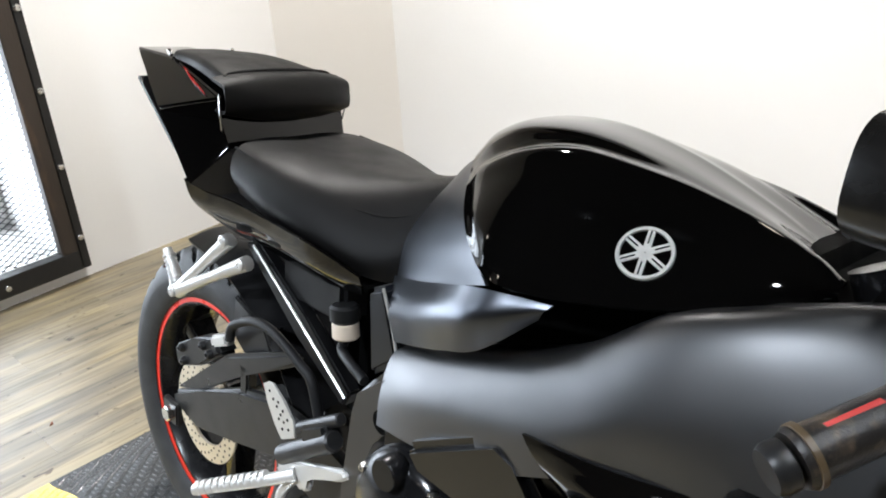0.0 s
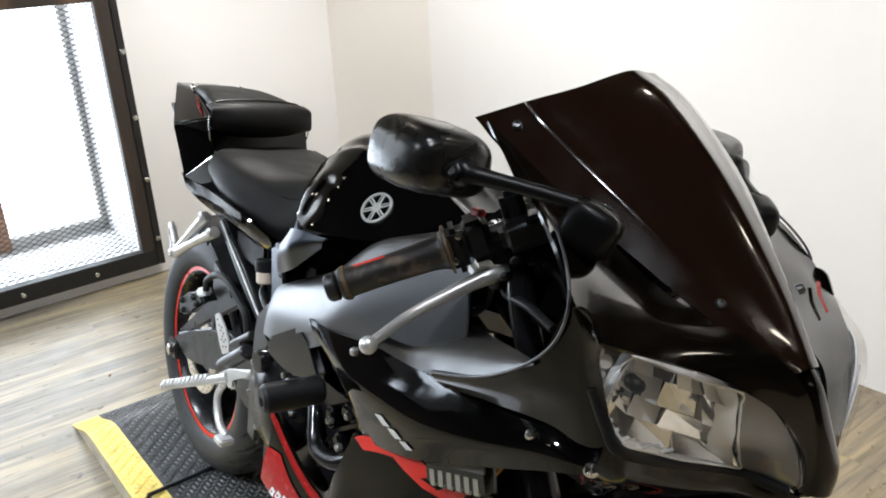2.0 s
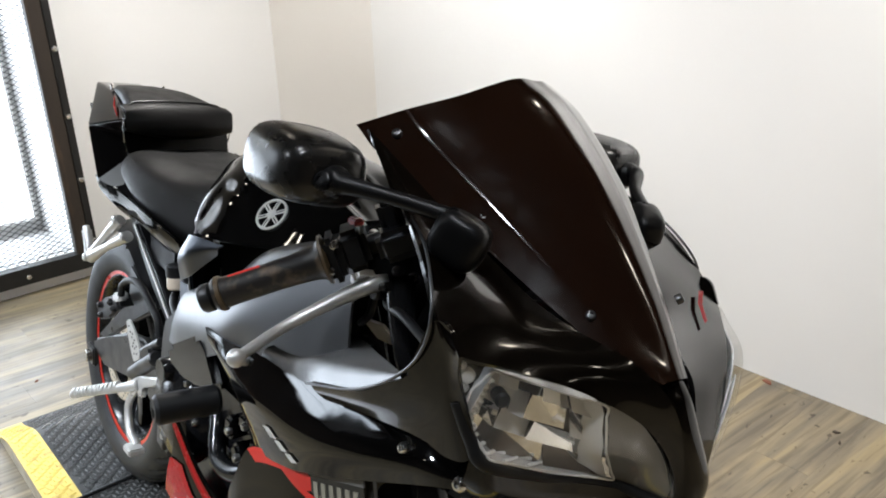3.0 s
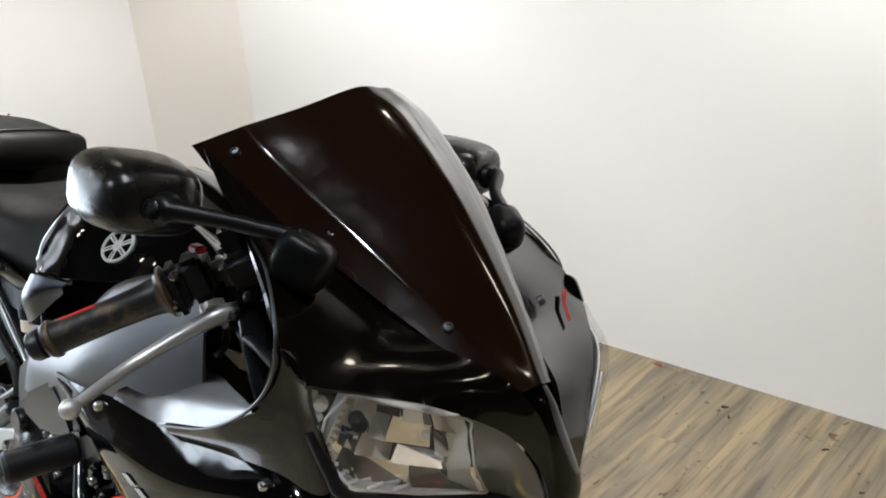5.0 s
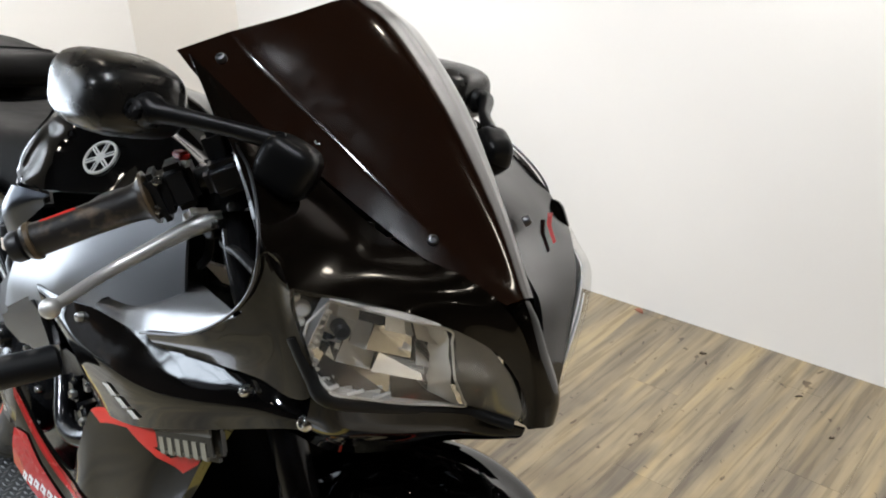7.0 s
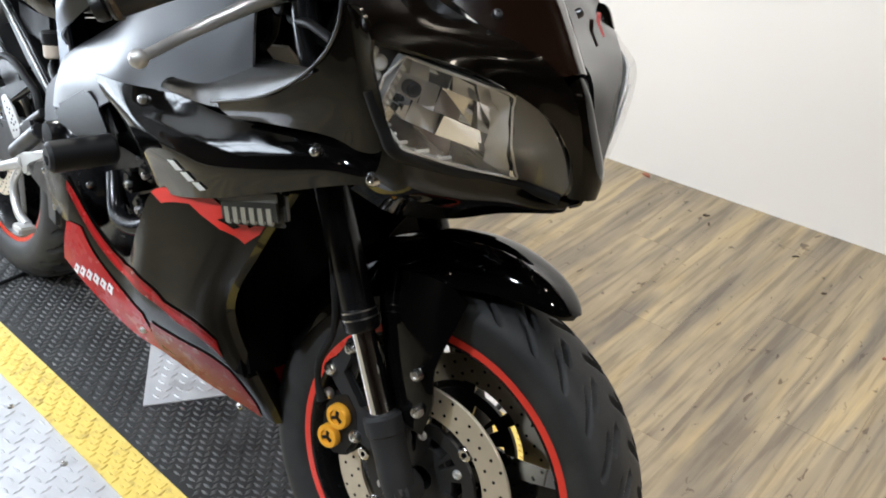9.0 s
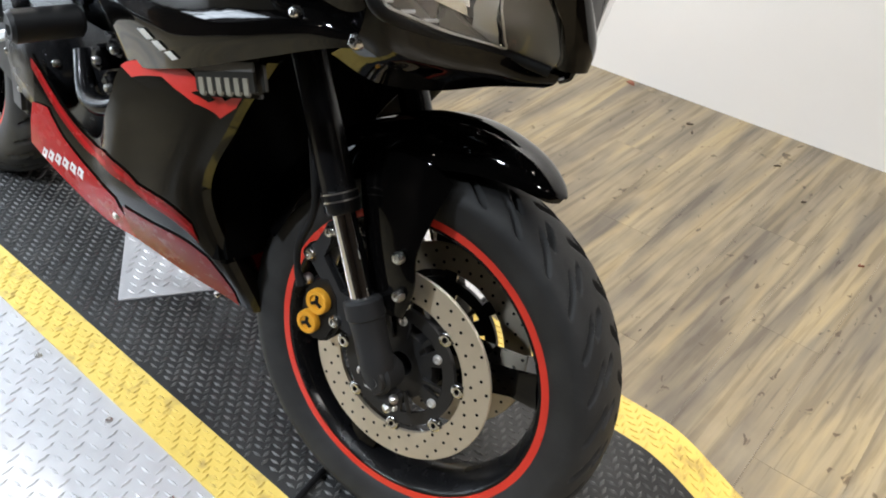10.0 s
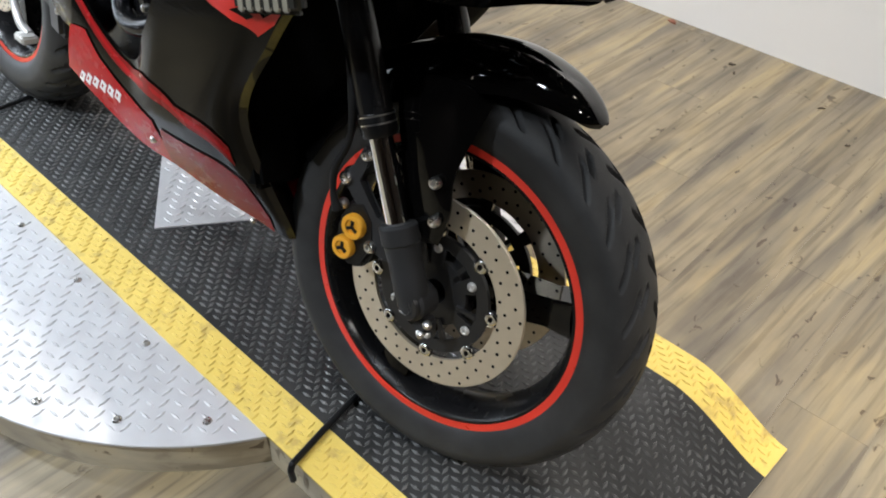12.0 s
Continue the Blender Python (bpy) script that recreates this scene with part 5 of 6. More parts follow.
for yy in np.linspace(-1, 1, 19):
    f = (1 - abs(yy) ** 3.2)
    y_ = TAIL_MID + 0.118 * yy
    droop = 0.013 * (1 - yy * yy)
    rows.append([(-1.254, y_, 0.940 + 0.009 * f), (-1.222, y_, 0.933 + 0.012 * f), (-1.196 - 0.020 * (1 - f), y_, 0.917 + 0.004 * f), (-1.192 - 0.022 * (1 - f), y_, 0.900), (-1.212 - 0.008 * (1 - f), y_, 0.890 - droop), (-1.245, y_, 0.892 - droop)])
part("pillion_front", grid_bm(surface(rows, 37, 24), (1, 0, 0.3), 0.004), "vinyl", bike, "black padded pillion front")

# nose: screen, cowls, lamps
E_LINE = [(-0.250, -0.184, 1.057), (-0.198, -0.178, 1.027), (-0.09, -0.142, 0.972), (0.041, -0.096, 0.903), (0.111, -0.062, 0.876)]
C_LINE = [(-0.180, 0.012, 1.124), (-0.126, 0.008, 1.100), (-0.034, -0.002, 1.030), (0.052, -0.013, 0.944), (0.114, -0.034, 0.878)]
L_LINE = [(-0.240, 0.130, 1.058), (-0.182, 0.118, 1.032), (-0.086, 0.090, 0.980), (0.034, 0.031, 0.899), (0.105, -0.010, 0.867)]
rows = []
for e, c, l, bow in zip(E_LINE, C_LINE, L_LINE, (1.0, 0.7, 0.3, 0.0, 0.0)):
    e, c, l = Vector(e), Vector(c), Vector(l)
    big = min(1, (c - e).length * 5)
    k1 = e.lerp(c, 0.22) + Vector((0.004, -0.003, 0.007)) * big + Vector((0.020, -0.004, 0.002)) * bow
    k2 = e.lerp(c, 0.50) + Vector((0.005, -0.003, 0.007)) * big + Vector((0.024, -0.006, 0.004)) * bow
    k3 = e.lerp(c, 0.82) + Vector((0.006, -0.004, 0.010)) * big + Vector((0.010, -0.002, 0.002)) * bow
    k4 = l.lerp(c, 0.80) + Vector((0.006, 0.002, 0.011)) * big
    k5 = l.lerp(c, 0.42) + Vector((0.012, 0.004, 0.019)) * big
    rows.append([tuple(v) for v in (e, e.lerp(k1, 0.82), k1, k1.lerp(k2, 0.2), k2, k3, c, k4, k5, l)])
part("windscreen", grid_bm(surface(rows, 40, 109), (1, 0, 1), 0.003), "screen", bike, "dark smoke-tinted windscreen")
for p, o in (((-0.202, -0.163, 1.0555), (0.45, -0.6, 0.65)), ((-0.09, -0.125, 0.990), (0.5, -0.6, 0.6)), ((0.034, -0.085, 0.920), (0.6, -0.5, 0.6))):
    for s in (1, -1):
        bolt(bike, (p[0], p[1] if s > 0 else -0.72 * p[1], p[2]), (o[0], o[1] * s, o[2]), 0.0055, 0.004, "grey_frame", "screen_bolt")


def left_nose(rows):
    """The nose's left half, seen to stand closer to the middle than the right."""
    return [[(x, -0.70 * y, z) for x, y, z in r] for r in rows]


EDGE_ROW = [(-0.232, -0.180, 1.056), (-0.18, -0.167, 1.026), (-0.125, -0.151, 0.991), (-0.07, -0.131, 0.955), (-0.018, -0.110, 0.921), (0.036, -0.103, 0.908), (0.083, -0.089, 0.898), (0.113, -0.066, 0.875), (0.128, -0.043, 0.836), (0.135, -0.024, 0.772)]
RIM_ROW = [(-0.150, -0.200, 1.002), (-0.105, -0.213, 0.990), (-0.054, -0.229, 0.962), (-0.015, -0.240, 0.928), (0.016, -0.238, 0.900), (0.045, -0.198, 0.889), (0.080, -0.142, 0.872), (0.110, -0.082, 0.840), (0.124, -0.045, 0.800), (0.129, -0.026, 0.760)]
HUMP = (0.001, 0.002, 0.003, 0.004, 0.005, 0.005, 0.004, 0.003, 0.002, 0.000)
middle = [tuple(np.array(a) * 0.5 + np.array(b) * 0.5 + np.array((0.50, -0.55, 0.62)) * h) for a, b, h in zip(EDGE_ROW, RIM_ROW, HUMP)]
UPPER = [EDGE_ROW, middle, RIM_ROW]
part("upper_cowl", grid_bm(surface(UPPER, 20, 50), (0.5, -1, 0.4), 0.004), "cowl_paint", bike, "glossy black upper cowl")
LEFT_EDGE = [(-0.225, 0.135, 1.050), (-0.17, 0.12, 1.020), (-0.12, 0.104, 0.996), (-0.07, 0.083, 0.972), (-0.023, 0.060, 0.945), (0.020, 0.038, 0.906), (0.068, 0.010, 0.882), (0.105, -0.010, 0.866), (0.120, -0.014, 0.840), (0.134, -0.010, 0.774)]
left_up = left_nose(UPPER)
left_up[0] = LEFT_EDGE
left_up[1] = [tuple(np.array(a) * 0.5 + np.array(b) * 0.5 + np.array((0.50, 0.55, 0.62)) * h * 0.8) for a, b, h in zip(LEFT_EDGE, left_up[2], HUMP)]
upg = surface(left_up, 20, 50)
part("upper_cowl", grid_bm(upg, (0.5, 1, 0.4), 0.004), "cowl_paint", bike, "glossy black upper cowl")
part("cowl_seam", sweep([tuple(np.array(p) + np.array((0.002, 0.001, 0.0025))) for p in LEFT_EDGE[4:9]], [0.002, 0.0034, 0.0034, 0.003, 0.001], 8, 24), "dark", bike, "dark gap between screen panel and cowl")
decal("red_mark", upg[::-1], [(0.30, 0.470), (0.38, 0.480), (0.44, 0.530), (0.42, 0.600), (0.36, 0.590), (0.37, 0.530)], "red_paint", bike, -0.0066, "red graphic on the cowl")
CHEEK = [
    [(-0.205, -0.243, 0.778), (-0.10, -0.245, 0.815), (-0.042, -0.242, 0.865), (-0.018, -0.242, 0.915), (0.004, -0.240, 0.920), (0.021, -0.238, 0.897)],
    [(-0.20, -0.240, 0.770), (-0.10, -0.238, 0.797), (-0.03, -0.232, 0.828), (-0.004, -0.231, 0.855), (0.006, -0.230, 0.866), (0.018, -0.231, 0.872)],
    [(-0.19, -0.232, 0.762), (-0.12, -0.228, 0.776), (-0.039, -0.222, 0.788), (0.0, -0.218, 0.785), (0.024, -0.214, 0.792), (0.030, -0.211, 0.812)],
]
part("cowl_cheek", grid_bm(surface(CHEEK, 12, 30), (0.5, -1, 0.4), 0.004), "cowl_paint", bike, "glossy black cowl cheek")
part("cowl_cheek", grid_bm(surface(left_nose(CHEEK), 12, 30), (0.5, 1, 0.4), 0.004), "cowl_paint", bike, "glossy black cowl cheek")
for s in (-1, 1):
    pts = [(-0.112, -0.206, 0.992), (-0.06, -0.222, 0.972), (-0.018, -0.242, 0.930), (-0.024, -0.244, 0.885), (-0.06, -0.245, 0.845), (-0.12, -0.247, 0.808), (-0.21, -0.246, 0.776)]
    pts = pts if s < 0 else [(x, -0.70 * y, z) for x, y, z in pts]
    part("cowl_edging", sweep(pts, 0.0015, 8, 40), "grey_frame", bike, "pale rolled cowl edge")
NOSE = [
    [(0.026, -0.212, 0.808), (0.043, -0.198, 0.790), (0.058, -0.133, 0.768), (0.080, -0.060, 0.750), (0.112, -0.028, 0.741), (0.122, -0.018, 0.738)],
    [(0.016, -0.209, 0.766), (0.036, -0.184, 0.750), (0.056, -0.125, 0.737), (0.078, -0.062, 0.730), (0.108, -0.030, 0.728), (0.118, -0.018, 0.728)],
    [(-0.03, -0.197, 0.732), (0.00, -0.160, 0.708), (0.030, -0.105, 0.702), (0.060, -0.055, 0.710), (0.092, -0.032, 0.718), (0.106, -0.018, 0.720)],
]
part("chin_cowl", grid_bm(surface(NOSE, 10, 30), (0.5, -1, 0.4), 0.004), "black_paint", bike, "glossy black chin of the nose")
part("chin_cowl", grid_bm(surface(left_nose(NOSE), 10, 30), (0.5, 1, 0.4), 0.004), "black_paint", bike, "glossy black chin of the nose")
part("nose_keel", sweep([(0.070, -0.028, 0.890), (0.092, -0.030, 0.872), (0.106, -0.030, 0.850), (0.115, -0.020, 0.812), (0.122, -0.006, 0.772), (0.124, -0.005, 0.746)], [0.008, 0.013, 0.018, 0.021, 0.023, 0.019], 18, 24), "cowl_paint", bike, "glossy black ridge of the nose")
LENS = [
    [(0.019, -0.236, 0.895), (0.035, -0.206, 0.886), (0.072, -0.155, 0.872), (0.103, -0.092, 0.848), (0.120, -0.052, 0.806), (0.126, -0.026, 0.757)],
    [(0.0185, -0.231, 0.874), (0.0345, -0.2115, 0.853), (0.0595, -0.1805, 0.835), (0.0825, -0.1155, 0.8115), (0.101, -0.058, 0.7815), (0.1225, -0.026, 0.751)],
    [(0.014, -0.223, 0.852), (0.028, -0.213, 0.818), (0.041, -0.202, 0.796), (0.056, -0.135, 0.773), (0.076, -0.060, 0.755), (0.115, -0.024, 0.744)],
]
# corners of the clear chamber: down the lens, along the lens
CHAMBER = [(0.02, 0.20), (0.45, 0.11), (0.92, 0.07), (0.97, 0.22), (0.97, 0.40), (0.97, 0.60), (0.95, 0.80), (0.50, 0.665), (0.03, 0.53)]


for s in (-1, 1):
    lens_rows = LENS if s < 0 else [[(x + 0.014 * f, y + 0.011 * f, z) for (x, y, z), f in zip(r, (0.25, 0.7, 1.0, 0.9, 0.5, 0.1))] for r in left_nose(LENS)]
    holder = part("headlight", grid_bm(surface(lens_rows, 14, 32), (0.5, s, 0.4), 0.0012), "lens", bike, "clear headlight lens")
    holder.visible_shadow = False
    part("lens_gasket", sweep([(x - 0.004, y, z - 0.004) for x, y, z in lens_rows[2]], 0.0065, 10, 40), "black_plastic", holder, "black gasket under the lens")
    fine = surface(lens_rows, 41, 121)
    inward = np.array([-0.8, -s * 0.45, -0.1])

    def inside(u, v, depth):
        """A place behind the lens, u down it and v along it."""
        return fine[int(round(min(max(u, 0), 1) * 40)), int(round(min(max(v, 0), 1) * 120))] + inward * depth
    # near-black sheet standing in for the shade deep in the lamp
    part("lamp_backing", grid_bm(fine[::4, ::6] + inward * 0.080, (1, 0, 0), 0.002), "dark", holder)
    # the left panel is pale in place of the glass's reflection
    part("grey_insert", grid_bm(np.array([[inside(u, 0.54 + 0.27 * u + (0.46 - 0.27 * u) * f, 0.006) for f in np.linspace(0, 1, 20)] for u in np.linspace(0, 1, 16)]), (1, 0, 0), 0.0015), "lens_grey" if s < 0 else "reflector_lit", holder, "smoky grey inner panel" if s < 0 else "pale inner panel painted for the lens's reflection")
    part("pod_panel", grid_bm(np.array([[inside(u, (0.19 - 0.14 * u) * f, 0.016) for f in np.linspace(0, 1, 6)] for u in np.linspace(0, 0.9, 12)]), (1, 0, 0), 0.0015), "black_satin", holder, "black panel round the position lamp")

    def chamber(a, b, depth):
        """A place in the clear chamber: a across it, b down it."""
        top_, low_ = 0.21 + 0.31 * a, 0.12 + 0.66 * a
        return inside(0.03 + 0.93 * b, top_ + (low_ - top_) * b, depth)
    rnd = random.Random(4)
    bs_ = (0.0, 0.22, 0.50, 0.74, 1.0)
    as_ = ((0.0, 0.16, 0.34, 0.56, 0.78, 1.0), (0.0, 0.14, 0.40, 0.52, 0.80, 1.0), (0.0, 0.18, 0.36, 0.60, 1.0), (0.0, 0.24, 0.46, 0.70, 1.0))
    for k, cuts in enumerate(as_ if s < 0 else ()):
        for a0, a1 in zip(cuts, cuts[1:]):
            ca, cb = (a0 + a1) / 2, (bs_[k] + bs_[k + 1]) / 2
            deep = 0.013 + 0.026 * max(0.0, 1 - ((cb - 0.45) / 0.75) ** 2 - ((ca - 0.40) / 0.72) ** 2)
            ta, tb = rnd.uniform(-0.004, 0.004), rnd.uniform(-0.010, 0.000)
            facet = bmesh.new()
            facet.faces.new([facet.verts.new(chamber(a, b, deep + ta * da + tb * db)) for a, b, da, db in ((a0, bs_[k], -1, -1), (a0, bs_[k + 1], -1, 1), (a1, bs_[k + 1], 1, 1), (a1, bs_[k], 1, -1))])
            # these facets are painted near-white to look lit
            bright = (k == 1 and 0.1 < ca < 0.5) or (k == 0 and 0.15 < ca < 0.4) or (k == 2 and 0.4 < ca < 0.7)
            part("reflector", facet, "reflector_lit" if bright else ("reflector", "reflector_mid")[rnd.random() < 0.35], holder, "chromed reflector facet, some painted pale as if lit", smooth=0)
    if s > 0:
        # pale sheet standing in for the white wall reflected in the left lens
        part("reflector", grid_bm(fine[::4, ::6] + inward * 0.010, (1, 0, 0), 0.002), "reflector_lit", holder, "pale sheet painted for the lens's reflection of the wall")
    for line in () if s > 0 else ([(a, 1.0) for a in np.linspace(0, 1, 12)], [(a, 0.0) for a in np.linspace(0, 1, 12)], [(0.0, b) for b in np.linspace(0, 1, 12)]):
        part("chamber_wall", grid_bm(np.array([[chamber(a, b, dp) for dp in (0.003, 0.010, 0.020, 0.034)] for a, b in line]), (1, 0, 0), 0.001), "reflector_mid", holder, "bright moulded wall of the lamp")
    if s < 0:
        bulb_at = chamber(0.27, 0.36, 0.040)
        part("bulb", rod(bulb_at, bulb_at - inward * 0.026, 0.0075, 18, bevel=0.003), "black_satin", holder, "dark-tipped bulb")
        loop = [inside(u, v, 0.003) for u, v in CHAMBER]
        rim_pts = [tuple(a * (1 - f) + b * f) for a, b in zip(loop, loop[1:] + loop[:1]) for f in (0.0, 0.25, 0.5, 0.75)]
        part("reflector_rim", sweep(rim_pts + rim_pts[:1], 0.0013, 8, 220), "lamp_edge", holder, "bright moulded edge round the reflector")
        part("reflector_band", grid_bm(np.array([[chamber(a, b, 0.004 + 0.016 * (1 - a) / 0.12) for a in (1.0, 0.94, 0.88)] for b in np.linspace(0.02, 0.98, 12)]), (1, 0, 0), 0.001), "lamp_edge", holder, "bright band beside the reflector")
        for k in range(7):
            b0 = 0.16 + 0.115 * k
            part("flute", rod(chamber(0.02, b0, 0.007), chamber(0.085, b0 + 0.02, 0.016), 0.0022, 10, bevel=0.001), "lamp_edge", holder, "clear moulded flute")
        for k in range(5):
            a0 = 0.14 + 0.12 * k
            part("flute", rod(chamber(a0, 0.99, 0.006), chamber(a0 + 0.07, 0.93, 0.014), 0.0020, 10, bevel=0.001), "lamp_edge", holder, "clear moulded flute")
    for u, v, rr in ((0.16, 0.03, 0.0042), (0.30, 0.075, 0.0075), (0.58, 0.055, 0.0045)):
        part("position_lamp", rod(inside(u, v, 0.015), inside(u, v, 0.007), rr, 16, bevel=0.002), "lamp_edge", holder, "small round position lamp")
    # mirror on its stalk
    off = -0.055 if s > 0 else 0.0
    c = Vector((-0.2644, s * 0.2453 + off, 1.0150))
    bmm = bmesh.new()
    ry, rz, rx = 0.0560, 0.0388, 0.0950
    rws = []
    for a in np.linspace(0.0, math.pi / 2, 16):
        rws.append([(rx * math.sin(a), ry * math.copysign(abs(math.cos(t)) ** 0.60, math.cos(t)) * max(math.cos(a), 0.02) ** 0.34, rz * math.copysign(abs(math.sin(t)) ** 0.66, math.sin(t)) * max(math.cos(a), 0.02) ** 0.34) for t in np.linspace(0, 2 * math.pi, 33)[:-1]])
    rws = [[(-0.012, y_ * 0.985, z_ * 0.985) for _, y_, z_ in rws[0]]] + rws
    vv = [[bmm.verts.new(p) for p in r] for r in rws]
    for u, v in zip(vv, vv[1:]):
        for k in range(32):
            bmm.faces.new((u[k], u[(k + 1) % 32], v[(k + 1) % 32], v[k]))
    bmm.faces.new(vv[-1])
    mm = Matrix.Translation(c) @ Matrix.Rotation(s * radians(10), 4, "Z") @ Matrix.Rotation(radians(7 * s), 4, "X")
    mir = part("mirror", turned(bmm, mm), "mirror_shell", bike, "satin black mirror housing")
    gl = bmesh.new()
    gl.faces.new([gl.verts.new((-0.009, p[1] * 0.95, p[2] * 0.95)) for p in rws[0]])
    part("mirror_glass", turned(gl, mm), "chrome", mir, "mirror glass")
    fx, fy, fz = (-0.018, -0.014, -0.010) if s > 0 else (0, 0, 0)
    stalk = part("mirror_stalk", sweep([(-0.185, s * 0.252 + off, 1.011), (-0.163, s * 0.258 + off, 1.012), (-0.150, s * 0.252 + off, 1.0115), (-0.11 + fx * 0.6, s * 0.224 + off + fy * 0.6, 1.007 + fz * 0.6), (-0.055 + fx, s * 0.190 + off + fy, 0.999 + fz)], [0.018, 0.016, 0.0095, 0.0075, 0.0085], 16, 26), "black_satin", mir)
    foot = bmesh.new()
    bmesh.ops.create_uvsphere(foot, u_segments=32, v_segments=18, radius=1.0)
    for v in foot.verts:
        v.co = Vector([math.copysign(abs(q) ** 0.6, q) * half for q, half in zip(v.co, (0.028, 0.020, 0.026))])
    turned(foot, Matrix.Translation((-0.052 + fx, s * 0.189 + off + fy, 0.979 + fz)) @ Matrix.Rotation(s * radians(-30), 4, "Z") @ Matrix.Rotation(radians(22), 4, "Y"))
    part("mirror_foot", foot, "black_satin", mir)
    bolt(mir, (-0.058 + fx, s * 0.196 + off + fy, 1.004 + fz), (0.2, s * 0.4, 1), 0.008, 0.004, "black_satin", "pivot_bolt")
    bolt(mir, (-0.165, s * 0.274 + off, 1.014), (0.2, s * 0.8, 0.3), 0.010, 0.004, "black_satin", "pivot_cap")

# mid cowl and lower fairing
MID = [
    [(-0.525, -0.224, 0.724), (-0.45, -0.226, 0.732), (-0.386, -0.224, 0.742), (-0.231, -0.210, 0.768), (-0.15, -0.203, 0.781), (-0.039, -0.194, 0.790), (0.012, -0.182, 0.778)],
    [(-0.515, -0.225, 0.714), (-0.445, -0.228, 0.718), (-0.38, -0.228, 0.720), (-0.233, -0.224, 0.742), (-0.15, -0.219, 0.758), (-0.04, -0.209, 0.776), (0.012, -0.191, 0.772)],
    [(-0.50, -0.223, 0.700), (-0.44, -0.230, 0.694), (-0.37, -0.235, 0.684), (-0.24, -0.238, 0.702), (-0.15, -0.234, 0.724), (-0.04, -0.220, 0.757), (0.015, -0.203, 0.764)],
    [(-0.475, -0.214, 0.678), (-0.42, -0.216, 0.648), (-0.365, -0.217, 0.612), (-0.25, -0.233, 0.645), (-0.14, -0.229, 0.690), (-0.03, -0.216, 0.738), (0.016, -0.202, 0.753)],
]
mid, midg = sheet("mid_cowl", MID, "scuffed_paint", bike, 14, 44, 0.004, "glossy black mid cowl")
for p in ((0.008, -0.203, 0.757), (-0.388, -0.229, 0.727), (-0.06, -0.220, 0.765)):
    for s in (1, -1):
        bolt(bike, (p[0], p[1] * s, p[2]), (0, -s, 0.1), 0.0085 if p[0] > 0 else 0.006, 0.005, "steel_bolt", "fairing_bolt")
LOWER = [
    [(-0.645, -0.215, 0.530), (-0.56, -0.212, 0.478), (-0.475, -0.209, 0.462), (-0.425, -0.219, 0.530), (-0.372, -0.220, 0.610), (-0.24, -0.218, 0.648), (-0.16, -0.205, 0.676), (-0.125, -0.197, 0.690)],
    [(-0.640, -0.218, 0.475), (-0.565, -0.215, 0.440), (-0.485, -0.210, 0.420), (-0.42, -0.218, 0.450), (-0.36, -0.219, 0.510), (-0.255, -0.217, 0.560), (-0.212, -0.204, 0.581), (-0.188, -0.197, 0.592)],
    [(-0.660, -0.216, 0.420), (-0.58, -0.212, 0.400), (-0.495, -0.205, 0.372), (-0.42, -0.200, 0.370), (-0.355, -0.200, 0.395), (-0.30, -0.198, 0.430), (-0.276, -0.184, 0.444), (-0.266, -0.175, 0.450)],
    [(-0.690, -0.205, 0.368), (-0.60, -0.206, 0.352), (-0.50, -0.188, 0.318), (-0.42, -0.165, 0.300), (-0.34, -0.140, 0.282), (-0.285, -0.118, 0.268), (-0.258, -0.104, 0.256), (-0.246, -0.095, 0.250)],
]
low, lowg = sheet("lower_fairing", LOWER, "fairing_paint", bike, 26, 60, 0.004, "black lower fairing with red flashes")
edge_rows = []
for k in range(0, 26):
    p = lowg[k, -1]
    edge_rows.append([p, p + np.array([0.005, 0.010, 0.0]), p + np.array([0.0, 0.022, 0.001]), p + np.array([-0.03, 0.05, 0.002])])
er = np.array(edge_rows)
part("fairing_lip", grid_bm(er, (1, 0, 0), 0.002), "cowl_paint", bike)
part("fairing_lip", grid_bm(mirrored(er), (1, 0, 0), 0.002), "black_plastic", bike)
belly = np.array([[lowg[-1, k], lowg[-1, k] * np.array([1, 0.5, 1]) + np.array([0, 0, -0.018]), lowg[-1, k] * np.array([1, 0, 1]) + np.array([0, 0, -0.024]), lowg[-1, k] * np.array([1, -0.5, 1]) + np.array([0, 0, -0.018]), lowg[-1, k] * np.array([1, -1, 1])] for k in range(0, 60, 2)])
part("belly_pan", grid_bm(belly, (0, 0, -1), 0.003), "red_paint", bike, "dark red belly pan")
decal("red_flash", lowg, [(0.28, 0.075), (0.45, 0.0), (1.0, 0.0), (1.0, 0.30), (0.97, 0.40), (0.72, 0.42), (0.58, 0.40), (0.47, 0.29), (0.39, 0.15)], "red_paint", low, label="dark red lower flash")
decal("red_flash", lowg, [(0.62, 0.435), (0.72, 0.42), (0.97, 0.40), (1.0, 0.52), (1.0, 0.82), (0.95, 0.84), (0.84, 0.775), (0.74, 0.62)], "red_faded", low, label="faded dark red lower flash")
decal("red_flash", lowg, [(0.03, 0.0), (0.0, 0.05), (0.0, 0.11), (0.05, 0.26), (0.20, 0.37), (0.52, 0.56), (0.73, 0.80), (0.79, 0.785), (0.62, 0.60), (0.40, 0.42), (0.24, 0.30), (0.16, 0.12), (0.12, 0.0)], "red_faded", low, 0.0024, label="faded dark red stripe")
decal("red_streak", lowg, [(0.03, 0.02), (0.02, 0.10), (0.10, 0.25), (0.30, 0.40), (0.34, 0.40), (0.15, 0.22), (0.07, 0.08)], "red_paint", low, 0.0028, label="narrow red streak in the stripe")
decal("red_streak", lowg, [(0.34, 0.435), (0.55, 0.575), (0.745, 0.79), (0.765, 0.785), (0.60, 0.60), (0.40, 0.455)], "red_paint", low, 0.0028, label="narrow red streak in the stripe")
